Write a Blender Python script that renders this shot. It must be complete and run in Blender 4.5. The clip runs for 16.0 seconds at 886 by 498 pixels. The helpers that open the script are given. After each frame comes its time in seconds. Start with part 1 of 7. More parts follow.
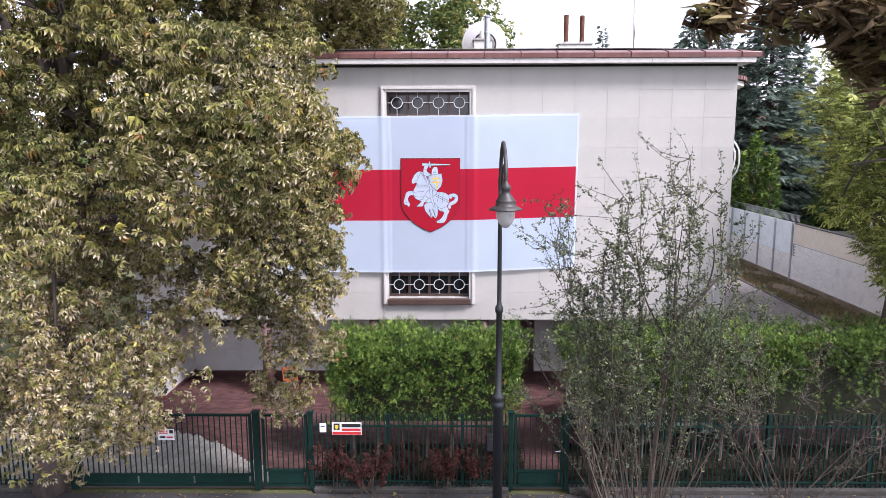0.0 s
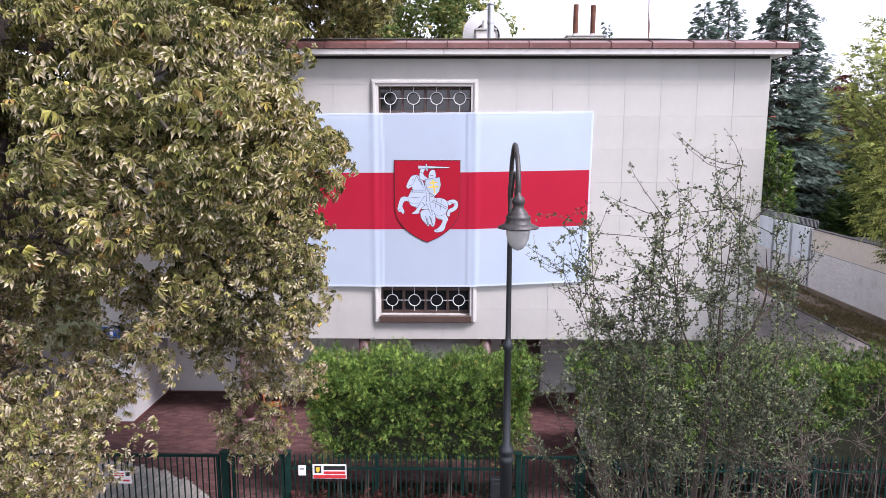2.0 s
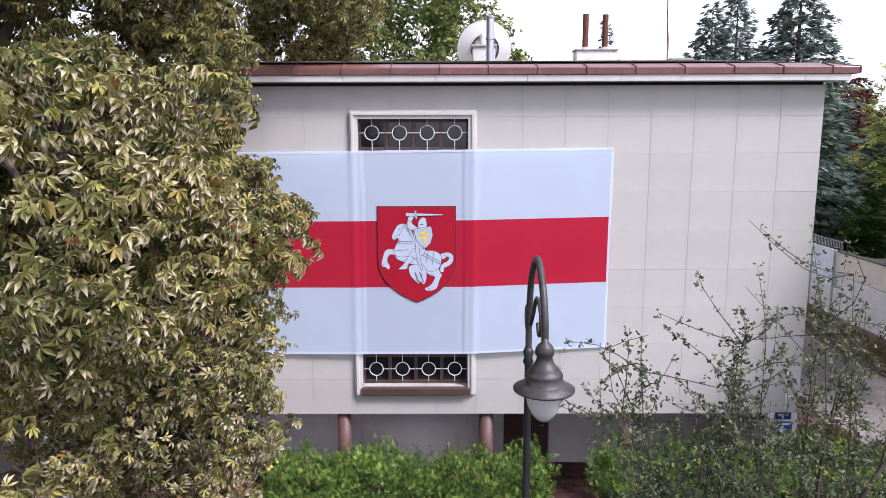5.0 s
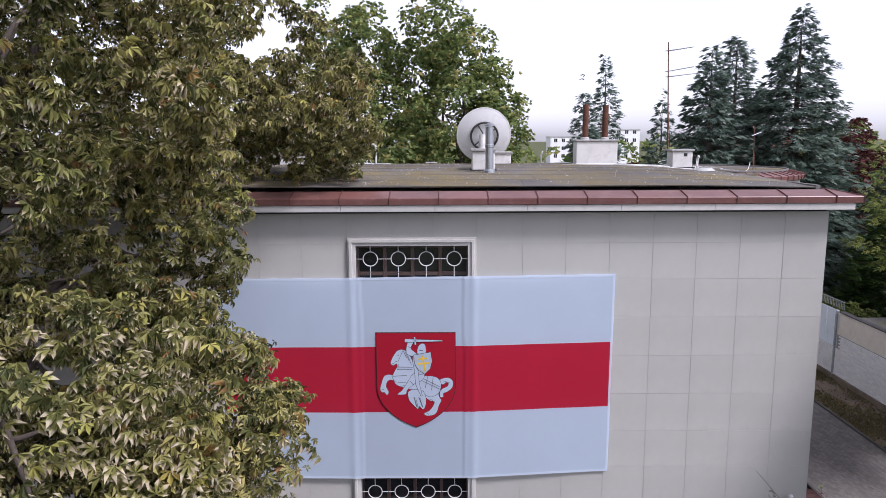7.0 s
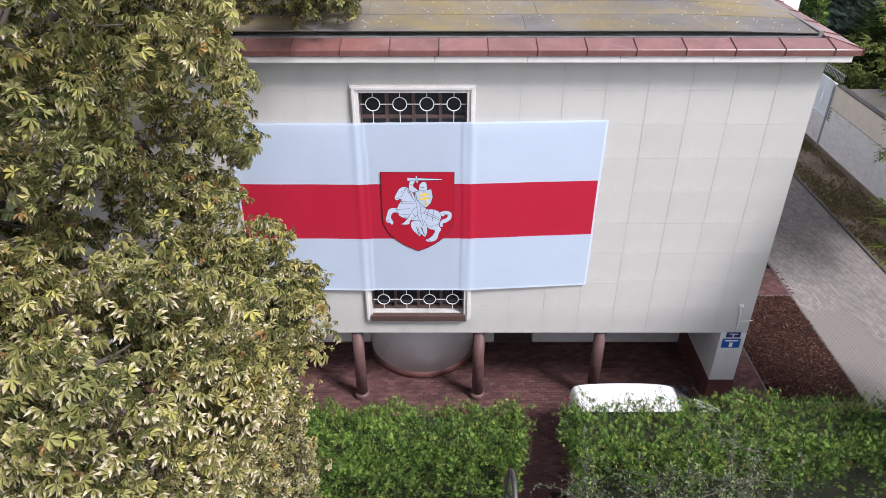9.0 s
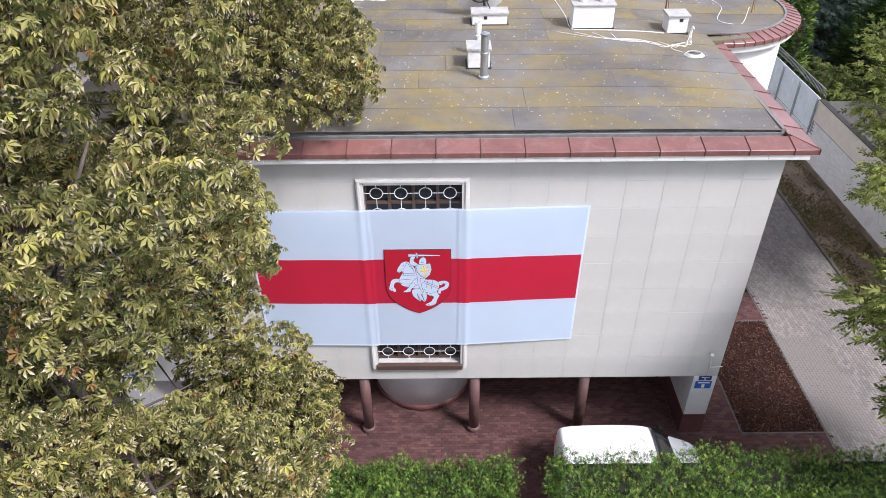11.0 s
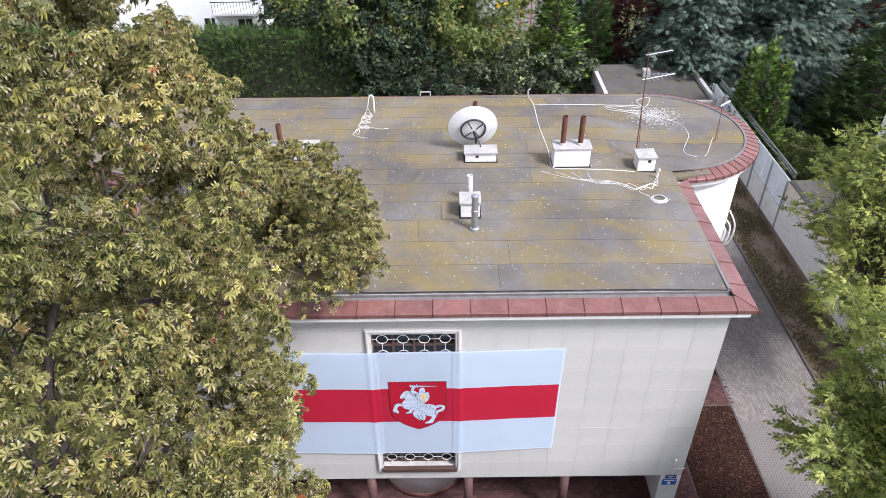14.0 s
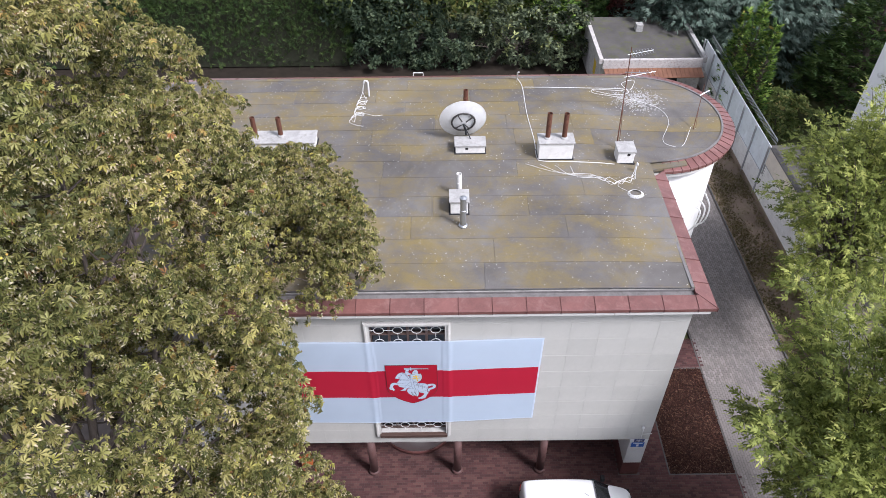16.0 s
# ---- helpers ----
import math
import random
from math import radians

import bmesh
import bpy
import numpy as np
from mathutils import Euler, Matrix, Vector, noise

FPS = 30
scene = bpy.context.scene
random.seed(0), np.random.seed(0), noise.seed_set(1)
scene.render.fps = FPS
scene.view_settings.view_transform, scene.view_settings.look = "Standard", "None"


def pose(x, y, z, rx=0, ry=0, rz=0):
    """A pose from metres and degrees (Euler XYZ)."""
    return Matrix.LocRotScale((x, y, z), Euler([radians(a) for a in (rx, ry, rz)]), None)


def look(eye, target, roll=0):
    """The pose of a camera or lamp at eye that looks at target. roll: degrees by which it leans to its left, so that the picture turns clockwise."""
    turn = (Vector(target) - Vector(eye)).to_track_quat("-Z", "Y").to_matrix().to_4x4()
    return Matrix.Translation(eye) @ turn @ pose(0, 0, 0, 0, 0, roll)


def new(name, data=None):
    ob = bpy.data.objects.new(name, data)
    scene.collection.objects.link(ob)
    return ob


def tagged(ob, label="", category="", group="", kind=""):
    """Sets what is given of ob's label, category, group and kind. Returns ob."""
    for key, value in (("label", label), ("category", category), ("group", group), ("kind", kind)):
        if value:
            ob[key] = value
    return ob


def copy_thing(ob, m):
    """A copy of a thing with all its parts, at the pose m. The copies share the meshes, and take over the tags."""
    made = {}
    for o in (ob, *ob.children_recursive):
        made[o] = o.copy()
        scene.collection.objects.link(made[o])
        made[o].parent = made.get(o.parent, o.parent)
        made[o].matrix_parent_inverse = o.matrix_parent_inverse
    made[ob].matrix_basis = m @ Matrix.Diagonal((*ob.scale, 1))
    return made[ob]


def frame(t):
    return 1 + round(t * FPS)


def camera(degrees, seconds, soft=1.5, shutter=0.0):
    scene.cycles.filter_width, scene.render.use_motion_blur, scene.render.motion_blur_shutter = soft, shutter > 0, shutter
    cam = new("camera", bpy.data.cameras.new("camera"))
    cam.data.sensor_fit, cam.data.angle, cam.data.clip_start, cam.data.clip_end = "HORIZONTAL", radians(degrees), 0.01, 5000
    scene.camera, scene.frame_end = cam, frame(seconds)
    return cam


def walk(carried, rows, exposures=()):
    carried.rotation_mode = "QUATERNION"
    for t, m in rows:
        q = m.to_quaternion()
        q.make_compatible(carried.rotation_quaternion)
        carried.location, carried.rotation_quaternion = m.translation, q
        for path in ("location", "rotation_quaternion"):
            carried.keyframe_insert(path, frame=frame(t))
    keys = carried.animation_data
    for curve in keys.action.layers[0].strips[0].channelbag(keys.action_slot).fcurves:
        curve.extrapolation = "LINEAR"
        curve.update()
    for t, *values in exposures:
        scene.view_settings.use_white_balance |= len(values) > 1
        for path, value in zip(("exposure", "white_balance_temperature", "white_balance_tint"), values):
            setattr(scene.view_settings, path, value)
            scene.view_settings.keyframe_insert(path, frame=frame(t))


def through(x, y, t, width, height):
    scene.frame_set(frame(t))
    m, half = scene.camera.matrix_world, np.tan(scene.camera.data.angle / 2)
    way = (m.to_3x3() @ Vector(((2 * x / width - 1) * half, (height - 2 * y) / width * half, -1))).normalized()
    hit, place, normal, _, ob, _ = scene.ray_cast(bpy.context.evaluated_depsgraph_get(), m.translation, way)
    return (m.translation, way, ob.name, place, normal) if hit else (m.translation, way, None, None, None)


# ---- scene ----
cam = camera(64.33, 16.0, 0.6)
PATH = [
    (0, (0.680, -19.347, 7.448), (0.654, -17.372, 7.135), -0.17),
    (0.5, (0.673, -18.886, 7.468), (0.647, -16.911, 7.152), 0.26),
    (1, (0.667, -18.400, 7.480), (0.643, -16.425, 7.162), 0.27),
    (1.5, (0.665, -17.884, 7.479), (0.643, -15.910, 7.161), -0.21),
    (2, (0.668, -17.374, 7.475), (0.646, -15.400, 7.158), 0.07),
    (2.5, (0.673, -16.858, 7.471), (0.652, -14.884, 7.153), 0.39),
    (3, (0.679, -16.322, 7.487), (0.660, -14.348, 7.168), 0.42),
    (3.5, (0.685, -15.790, 7.556), (0.669, -13.817, 7.232), 0.25),
    (6, (0.682, -13.982, 9.473), (0.677, -12.010, 9.140), -0.25),
    (6.5, (0.689, -13.905, 10.104), (0.684, -11.933, 9.771), -0.23),
    (7, (0.696, -13.899, 10.790), (0.690, -11.924, 10.476), -0.30),
    (7.5, (0.699, -13.916, 11.494), (0.691, -11.997, 10.931), -0.23),
    (8, (0.697, -13.932, 12.200), (0.690, -12.171, 11.251), -0.16),
    (8.5, (0.692, -13.937, 12.890), (0.686, -12.245, 11.824), -0.06),
    (9, (0.687, -13.899, 13.635), (0.682, -12.208, 12.567), -0.09),
    (11.3, (0.723, -13.631, 17.345), (0.721, -12.024, 16.155), -0.62),
    (11.5, (0.729, -13.623, 17.657), (0.727, -11.983, 16.512), -0.66),
    (12, (0.747, -13.615, 18.434), (0.747, -11.934, 17.350), -0.65),
    (12.5, (0.770, -13.605, 19.210), (0.768, -11.925, 18.124), -0.69),
    (13, (0.800, -13.593, 19.981), (0.797, -11.920, 18.885), -0.75),
    (13.5, (0.839, -13.580, 20.746), (0.836, -11.926, 19.621), -0.85),
    (14, (0.885, -13.560, 21.511), (0.881, -11.956, 20.315), -0.77),
    (14.5, (0.937, -13.524, 22.261), (0.936, -12.017, 20.947), -0.78),
    (15, (0.993, -13.476, 22.981), (0.993, -12.018, 21.612), -0.74),
    (15.5, (1.052, -13.441, 23.681), (1.054, -11.984, 22.311), -0.70),
    (16, (1.112, -13.414, 24.360), (1.113, -11.959, 22.987), -0.67),
]
EXPOSURE = [(0.0, 1.55, 5950, 25), (3.5, 1.48, 5910, 26), (6.0, 1.07, 5880, 25), (7.0, 0.78, 5830, 24), (7.5, 0.75, 5810, 23), (8.0, 1.04, 5920, 22), (8.5, 1.27, 5970, 20), (9.0, 1.38, 6000, 19),
            (11.5, 1.43, 5920, 19), (14.5, 1.38, 5890, 19), (16.0, 1.18, 5860, 19)]
walk(cam, [(t, look(eye, target, roll)) for t, eye, target, roll in PATH], EXPOSURE)

# ---------------------------------------------------------------- light
world = bpy.data.worlds.new("overcast_sky")
scene.world = world
world.use_nodes = True
SUN_EL, SUN_AZ = radians(50), radians(126)
wn = world.node_tree.nodes
wl = world.node_tree.links
sky = wn.new("ShaderNodeTexSky")
sky.sky_type = "NISHITA"
sky.sun_disc = False
sky.sun_elevation = SUN_EL
sky.sun_rotation = SUN_AZ
sky.air_density, sky.dust_density, sky.ozone_density = 1.0, 1.0, 1.0
soft_sky = wn.new("ShaderNodeHueSaturation")
soft_sky.inputs["Saturation"].default_value = 0.16
wl.new(sky.outputs["Color"], soft_sky.inputs["Color"])
wl.new(soft_sky.outputs["Color"], wn["Background"].inputs["Color"])
wn["Background"].inputs["Strength"].default_value = 0.125

sun_data = bpy.data.lights.new("sun", "SUN")
sun_data.energy, sun_data.angle, sun_data.color = 2.3, radians(14), (1.0, 0.96, 0.9)
sun = new("sun", sun_data)
sun.matrix_world = look((0, 0, 60), (-60 * math.sin(SUN_AZ), -60 * math.cos(SUN_AZ), 60 - 60 * math.tan(SUN_EL)))


# ---------------------------------------------------------------- materials
def rgb(*c):
    return (*c, 1.0)


def make_mat(name, rough=0.7, metal=0.0):
    m = bpy.data.materials.new(name)
    m.use_nodes = True
    nt = m.node_tree
    b = nt.nodes["Principled BSDF"]
    b.inputs["Roughness"].default_value = rough
    b.inputs["Metallic"].default_value = metal
    b.inputs["Specular IOR Level"].default_value = 0.5 if rough < 0.6 else 0.15
    return m, nt, b


def coords(nt, kind="Object", scale=(1, 1, 1)):
    tc = nt.nodes.new("ShaderNodeTexCoord")
    mp = nt.nodes.new("ShaderNodeMapping")
    mp.inputs["Scale"].default_value = scale
    nt.links.new(tc.outputs[kind], mp.inputs["Vector"])
    return mp.outputs["Vector"]


def noise_tex(nt, vec, scale, detail=4, rough=0.55, distort=0.0):
    n = nt.nodes.new("ShaderNodeTexNoise")
    n.inputs["Scale"].default_value = scale
    n.inputs["Detail"].default_value = detail
    n.inputs["Roughness"].default_value = rough
    n.inputs["Distortion"].default_value = distort
    nt.links.new(vec, n.inputs["Vector"])
    return n.outputs["Fac"]


def ramp(nt, fac, stops, kind="LINEAR"):
    r = nt.nodes.new("ShaderNodeValToRGB")
    r.color_ramp.interpolation = kind
    while len(r.color_ramp.elements) < len(stops):
        r.color_ramp.elements.new(0.5)
    for e, (p, c) in zip(r.color_ramp.elements, stops):
        e.position, e.color = p, rgb(*c)
    nt.links.new(fac, r.inputs["Fac"])
    return r.outputs["Color"]


def mix(nt, fac, a, b, mode="MIX"):
    n = nt.nodes.new("ShaderNodeMix")
    n.data_type, n.blend_type = "RGBA", mode
    for sock, v in ((n.inputs[0], fac), (n.inputs[6], a), (n.inputs[7], b)):
        if isinstance(v, (int, float)):
            sock.default_value = v
        elif isinstance(v, tuple):
            sock.default_value = rgb(*v)
        else:
            nt.links.new(v, sock)
    return n.outputs[2]


def bump(nt, b, height, strength=0.3, dist=0.02):
    n = nt.nodes.new("ShaderNodeBump")
    n.inputs["Strength"].default_value = strength
    n.inputs["Distance"].default_value = dist
    nt.links.new(height, n.inputs["Height"])
    nt.links.new(n.outputs["Normal"], b.inputs["Normal"])


def surface(name, base, spread=0.18, rough=0.75, metal=0.0, grain=40.0, stain=1.2, bumpy=0.25, dirt=None, dirt_amount=0.5, per_piece=0.0, stretch=(1, 1, 1), kind="Object"):
    """A weathered plain surface: broad stains, fine grain, relief and a tone of its own for each piece."""
    m, nt, b = make_mat(name, rough, metal)
    v = coords(nt, kind, stretch)
    big, fine = noise_tex(nt, v, stain, 5, 0.6, 0.3), noise_tex(nt, v, grain, 3, 0.7)
    lo = tuple(c * (1 - spread) for c in base)
    hi = tuple(min(1, c * (1 + spread)) for c in base)
    col = ramp(nt, big, [(0.3, lo), (0.7, hi)])
    if dirt:
        d = noise_tex(nt, v, stain * 2.3, 8, 0.68, 0.8)
        f = ramp(nt, d, [(0.5, (0, 0, 0)), (0.72, (dirt_amount,) * 3)])
        col = mix(nt, f, col, dirt)
    col = mix(nt, 0.35, col, ramp(nt, fine, [(0.25, (0.35,) * 3), (0.75, (0.65,) * 3)]), "OVERLAY")
    if per_piece:
        info = nt.nodes.new("ShaderNodeObjectInfo")
        col = mix(nt, 1.0, col, ramp(nt, info.outputs["Random"], [(0, (1 - per_piece,) * 3), (1, (1,) * 3)]), "MULTIPLY")
    nt.links.new(col, b.inputs["Base Color"])
    bump(nt, b, fine, bumpy, 0.01)
    return m


def island_mat(name, stops, rough=0.6, through=0.35, patchy=1.0):
    """Leaves or loose pieces, each with its own colour; some light passes through."""
    m, nt, b = make_mat(name, rough)
    b.inputs["Specular IOR Level"].default_value = 0.2
    g = nt.nodes.new("ShaderNodeNewGeometry")
    col = ramp(nt, g.outputs["Random Per Island"], stops)
    n = noise_tex(nt, coords(nt), 0.55, 3)
    col = mix(nt, patchy, col, ramp(nt, n, [(0.3, (0.72, 0.74, 0.7)), (0.7, (1.12, 1.08, 1.0))]), "MULTIPLY")
    nt.links.new(col, b.inputs["Base Color"])
    if through:
        t = nt.nodes.new("ShaderNodeBsdfTranslucent")
        s = nt.nodes.new("ShaderNodeMixShader")
        s.inputs[0].default_value = through
        nt.links.new(col, t.inputs["Color"])
        nt.links.new(b.outputs[0], s.inputs[1])
        nt.links.new(t.outputs[0], s.inputs[2])
        nt.links.new(s.outputs[0], nt.nodes["Material Output"].inputs["Surface"])
    return m


M = {}
M["stone"] = surface("facade_limestone", (0.452, 0.442, 0.405), 0.08, 0.8, grain=55, stain=0.8, bumpy=0.12, dirt=(0.37, 0.36, 0.335), dirt_amount=0.4, per_piece=0.05)
M["joint"] = surface("facade_joint", (0.40, 0.39, 0.365), 0.3, 0.9, stain=2.0)
M["plaster"] = surface("white_plaster", (0.62, 0.61, 0.585), 0.08, 0.85, grain=80, stain=0.6, bumpy=0.15, dirt=(0.42, 0.41, 0.39), dirt_amount=0.4)
M["soffit"] = surface("grey_soffit", (0.42, 0.41, 0.40), 0.1, 0.9)
M["plinth"] = surface("oxblood_plinth", (0.11, 0.04, 0.035), 0.2, 0.55, bumpy=0.1, dirt=(0.16, 0.09, 0.08))
M["column"] = surface("brown_column", (0.10, 0.05, 0.045), 0.2, 0.55, bumpy=0.15, dirt=(0.16, 0.11, 0.10))
M["trim"] = surface("pale_trim", (0.53, 0.515, 0.48), 0.08, 0.65, dirt=(0.42, 0.40, 0.37), dirt_amount=0.4)
M["coping"] = surface("red_sheet_coping", (0.18, 0.08, 0.069), 0.2, 0.33, grain=18, stain=1.5, bumpy=0.06, dirt=(0.30, 0.18, 0.16), dirt_amount=0.5, per_piece=0.2)
M["seam"] = surface("dark_seam", (0.11, 0.05, 0.045), 0.2, 0.6)
M["white_metal"] = surface("white_painted_metal", (0.60, 0.60, 0.585), 0.07, 0.4, dirt=(0.4, 0.38, 0.35), dirt_amount=0.4)
M["dark_wood"] = surface("dark_brown_wood", (0.075, 0.045, 0.035), 0.25, 0.5, stretch=(1, 1, 0.2))
M["rust"] = surface("rusty_pipe", (0.10, 0.045, 0.03), 0.3, 0.75, grain=30, stain=4, dirt=(0.20, 0.09, 0.05), dirt_amount=0.7)
M["galv"] = surface("galvanised_steel", (0.42, 0.44, 0.46), 0.12, 0.38, 0.85, grain=30)
M["concrete"] = surface("weathered_concrete", (0.36, 0.355, 0.34), 0.18, 0.9, stain=2.5, dirt=(0.18, 0.17, 0.15), dirt_amount=0.7)
M["whitewash"] = surface("whitewashed_masonry", (0.64, 0.63, 0.60), 0.08, 0.85, stain=2.5, dirt=(0.40, 0.38, 0.35), dirt_amount=0.45)
M["green_paint"] = surface("dark_green_paint", (0.004, 0.021, 0.016), 0.2, 0.62, dirt=(0.012, 0.04, 0.032))
M["black_iron"] = surface("black_iron", (0.025, 0.028, 0.03), 0.25, 0.45, 0.3)
M["grey_iron"] = surface("weathered_grey_iron", (0.042, 0.040, 0.038), 0.3, 0.5, 0.3, stain=6, dirt=(0.13, 0.11, 0.09))
M["cable"] = surface("white_cable", (0.72, 0.72, 0.70), 0.05, 0.5)
M["black_plastic"] = surface("black_rubber", (0.02, 0.02, 0.021), 0.2, 0.6)
M["car_white"] = surface("white_car_paint", (0.80, 0.80, 0.80), 0.02, 0.22, bumpy=0.0)
M["blue_sign"] = surface("blue_enamel", (0.02, 0.10, 0.36), 0.05, 0.35, bumpy=0.02)
M["dark_blue"] = surface("dark_blue_enamel", (0.02, 0.03, 0.13), 0.05, 0.35, bumpy=0.02)
M["white_sign"] = surface("white_enamel", (0.75, 0.75, 0.74), 0.04, 0.4, bumpy=0.02)
M["black_print"] = surface("black_print", (0.015, 0.015, 0.015), 0.05, 0.5, bumpy=0.02)
M["grey_print"] = surface("grey_print", (0.12, 0.12, 0.13), 0.05, 0.6, bumpy=0.02)
M["red_print"] = surface("red_print", (0.50, 0.03, 0.03), 0.05, 0.5, bumpy=0.02)
M["yellow_print"] = surface("yellow_print", (0.75, 0.50, 0.05), 0.05, 0.5, bumpy=0.02)
M["bark"] = surface("grey_brown_bark", (0.095, 0.078, 0.066), 0.3, 0.95, grain=25, stain=5, bumpy=0.8, stretch=(1, 1, 0.3), dirt=(0.14, 0.13, 0.11))
M["twig"] = surface("brown_twig", (0.085, 0.068, 0.055), 0.3, 0.9)
M["soil"] = surface("dry_soil", (0.21, 0.16, 0.12), 0.3, 0.95, grain=20, stain=0.8, bumpy=0.8, dirt=(0.13, 0.13, 0.06), dirt_amount=0.8)
M["mulch_soil"] = surface("damp_mulch_soil", (0.028, 0.013, 0.010), 0.3, 0.95, grain=25, stain=2, bumpy=0.6)
M["lawn"] = surface("lawn", (0.085, 0.095, 0.04), 0.3, 0.95, grain=30, stain=0.6, bumpy=0.9, dirt=(0.14, 0.11, 0.07))
M["asphalt"] = surface("asphalt", (0.055, 0.055, 0.055), 0.15, 0.9, grain=60, stain=0.5, bumpy=0.4)
M["bed"] = surface("paver_bedding", (0.10, 0.085, 0.075), 0.2, 0.95)
M["paver_red"] = island_mat("red_concrete_paver", [(0, (0.066, 0.034, 0.035)), (0.5, (0.094, 0.045, 0.045)), (1, (0.12, 0.064, 0.06))], 0.85, 0)
M["paver_grey"] = island_mat("grey_concrete_paver", [(0, (0.165, 0.15, 0.142)), (0.5, (0.2, 0.182, 0.172)), (1, (0.235, 0.215, 0.204))], 0.85, 0, 0.4)
# grey apron blocks by the gate, coloured paler for sunlight on them
M["paver_sunlit"] = island_mat("sunlit_concrete_paver", [(0, (0.26, 0.247, 0.235)), (0.5, (0.32, 0.306, 0.29)), (1, (0.39, 0.373, 0.355))], 0.85, 0)
M["mulch"] = island_mat("bark_mulch", [(0, (0.02, 0.009, 0.007)), (0.5, (0.042, 0.017, 0.012)), (0.85, (0.07, 0.032, 0.022)), (1, (0.15, 0.09, 0.06))], 0.9, 0)
# litter and soil made extra dark, with the shade under the hedges in their colour
M["hedge_litter"] = island_mat("shaded_leaf_litter", [(0, (0.012, 0.009, 0.006)), (0.6, (0.028, 0.02, 0.013)), (1, (0.07, 0.048, 0.03))], 0.9, 0)
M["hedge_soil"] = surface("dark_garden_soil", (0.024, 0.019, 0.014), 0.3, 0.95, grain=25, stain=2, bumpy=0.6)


def browning_leaf(name):
    """Olive leaves whose tips have dried pale and curled, each to its own degree."""
    m, nt, b = make_mat(name, 0.6)
    b.inputs["Specular IOR Level"].default_value = 0.15
    g = nt.nodes.new("ShaderNodeNewGeometry")
    own = g.outputs["Random Per Island"]
    green = ramp(nt, own, [(0, (0.05, 0.06, 0.022)), (0.35, (0.15, 0.153, 0.052)), (0.65, (0.275, 0.262, 0.095)), (0.86, (0.385, 0.352, 0.15)), (0.955, (0.40, 0.39, 0.11)), (1, (0.27, 0.13, 0.06))])
    seed = nt.nodes.new("ShaderNodeMath")
    seed.operation = "FRACT"
    times = nt.nodes.new("ShaderNodeMath")
    times.operation = "MULTIPLY"
    times.inputs[1].default_value = 37.7
    nt.links.new(own, times.inputs[0])
    nt.links.new(times.outputs[0], seed.inputs[0])
    dry = ramp(nt, seed.outputs[0], [(0, (0.16, 0.09, 0.052)), (0.25, (0.30, 0.21, 0.135)), (0.6, (0.40, 0.33, 0.235)), (1, (0.56, 0.49, 0.375))])
    tip = nt.nodes.new("ShaderNodeAttribute")
    tip.attribute_name = "tip"
    grow = nt.nodes.new("ShaderNodeMath")
    grow.operation = "MULTIPLY_ADD"
    grow.inputs[1].default_value = 0.42
    nt.links.new(seed.outputs[0], grow.inputs[0])
    nt.links.new(tip.outputs["Fac"], grow.inputs[2])
    f = ramp(nt, grow.outputs[0], [(0.84, (0,) * 3), (1.22, (1,) * 3)])
    col = mix(nt, f, green, dry)
    n = noise_tex(nt, coords(nt), 0.5, 3)
    col = mix(nt, 1.0, col, ramp(nt, n, [(0.3, (0.64, 0.70, 0.62)), (0.7, (1.14, 1.08, 0.98))]), "MULTIPLY")
    nt.links.new(col, b.inputs["Base Color"])
    t = nt.nodes.new("ShaderNodeBsdfTranslucent")
    s = nt.nodes.new("ShaderNodeMixShader")
    s.inputs[0].default_value = 0.2
    nt.links.new(col, t.inputs["Color"])
    nt.links.new(b.outputs[0], s.inputs[1])
    nt.links.new(t.outputs[0], s.inputs[2])
    nt.links.new(s.outputs[0], nt.nodes["Material Output"].inputs["Surface"])
    return m


M["chestnut_leaf"] = browning_leaf("chestnut_leaf")
M["fruit"] = island_mat("chestnut_husk", [(0, (0.34, 0.30, 0.06)), (0.6, (0.48, 0.40, 0.09)), (1, (0.42, 0.24, 0.07))], 0.6, 0)
M["brown_leaf"] = island_mat("browned_leaf", [(0, (0.09, 0.062, 0.036)), (0.5, (0.22, 0.155, 0.09)), (0.85, (0.36, 0.28, 0.16)), (1, (0.30, 0.31, 0.09))], 0.5, 0.4)
M["thuja"] = island_mat("thuja_spray", [(0, (0.014, 0.036, 0.009)), (0.5, (0.075, 0.15, 0.028)), (0.95, (0.28, 0.41, 0.08)), (1, (0.26, 0.13, 0.05))], 0.6, 0.1)
M["thuja_dark"] = island_mat("dark_thuja_spray", [(0, (0.03, 0.062, 0.02)), (0.5, (0.07, 0.125, 0.036)), (1, (0.135, 0.20, 0.06))], 0.6, 0.3)
M["spruce"] = island_mat("spruce_needles", [(0, (0.055, 0.09, 0.07)), (0.5, (0.115, 0.165, 0.135)), (1, (0.21, 0.27, 0.23))], 0.6, 0.15)
M["maple_leaf"] = island_mat("maple_leaf", [(0, (0.10, 0.15, 0.055)), (0.5, (0.20, 0.265, 0.09)), (0.88, (0.36, 0.40, 0.14)), (1, (0.44, 0.36, 0.14))], 0.55, 0.5)
M["yew_leaf"] = island_mat("dark_yew_leaf", [(0, (0.035, 0.06, 0.04)), (0.5, (0.075, 0.112, 0.07)), (1, (0.16, 0.21, 0.12))], 0.55, 0.35)
M["elder_leaf"] = island_mat("boxelder_leaf", [(0, (0.075, 0.1, 0.025)), (0.5, (0.205, 0.25, 0.062)), (0.85, (0.39, 0.44, 0.12)), (1, (0.54, 0.56, 0.18))], 0.5, 0.45)
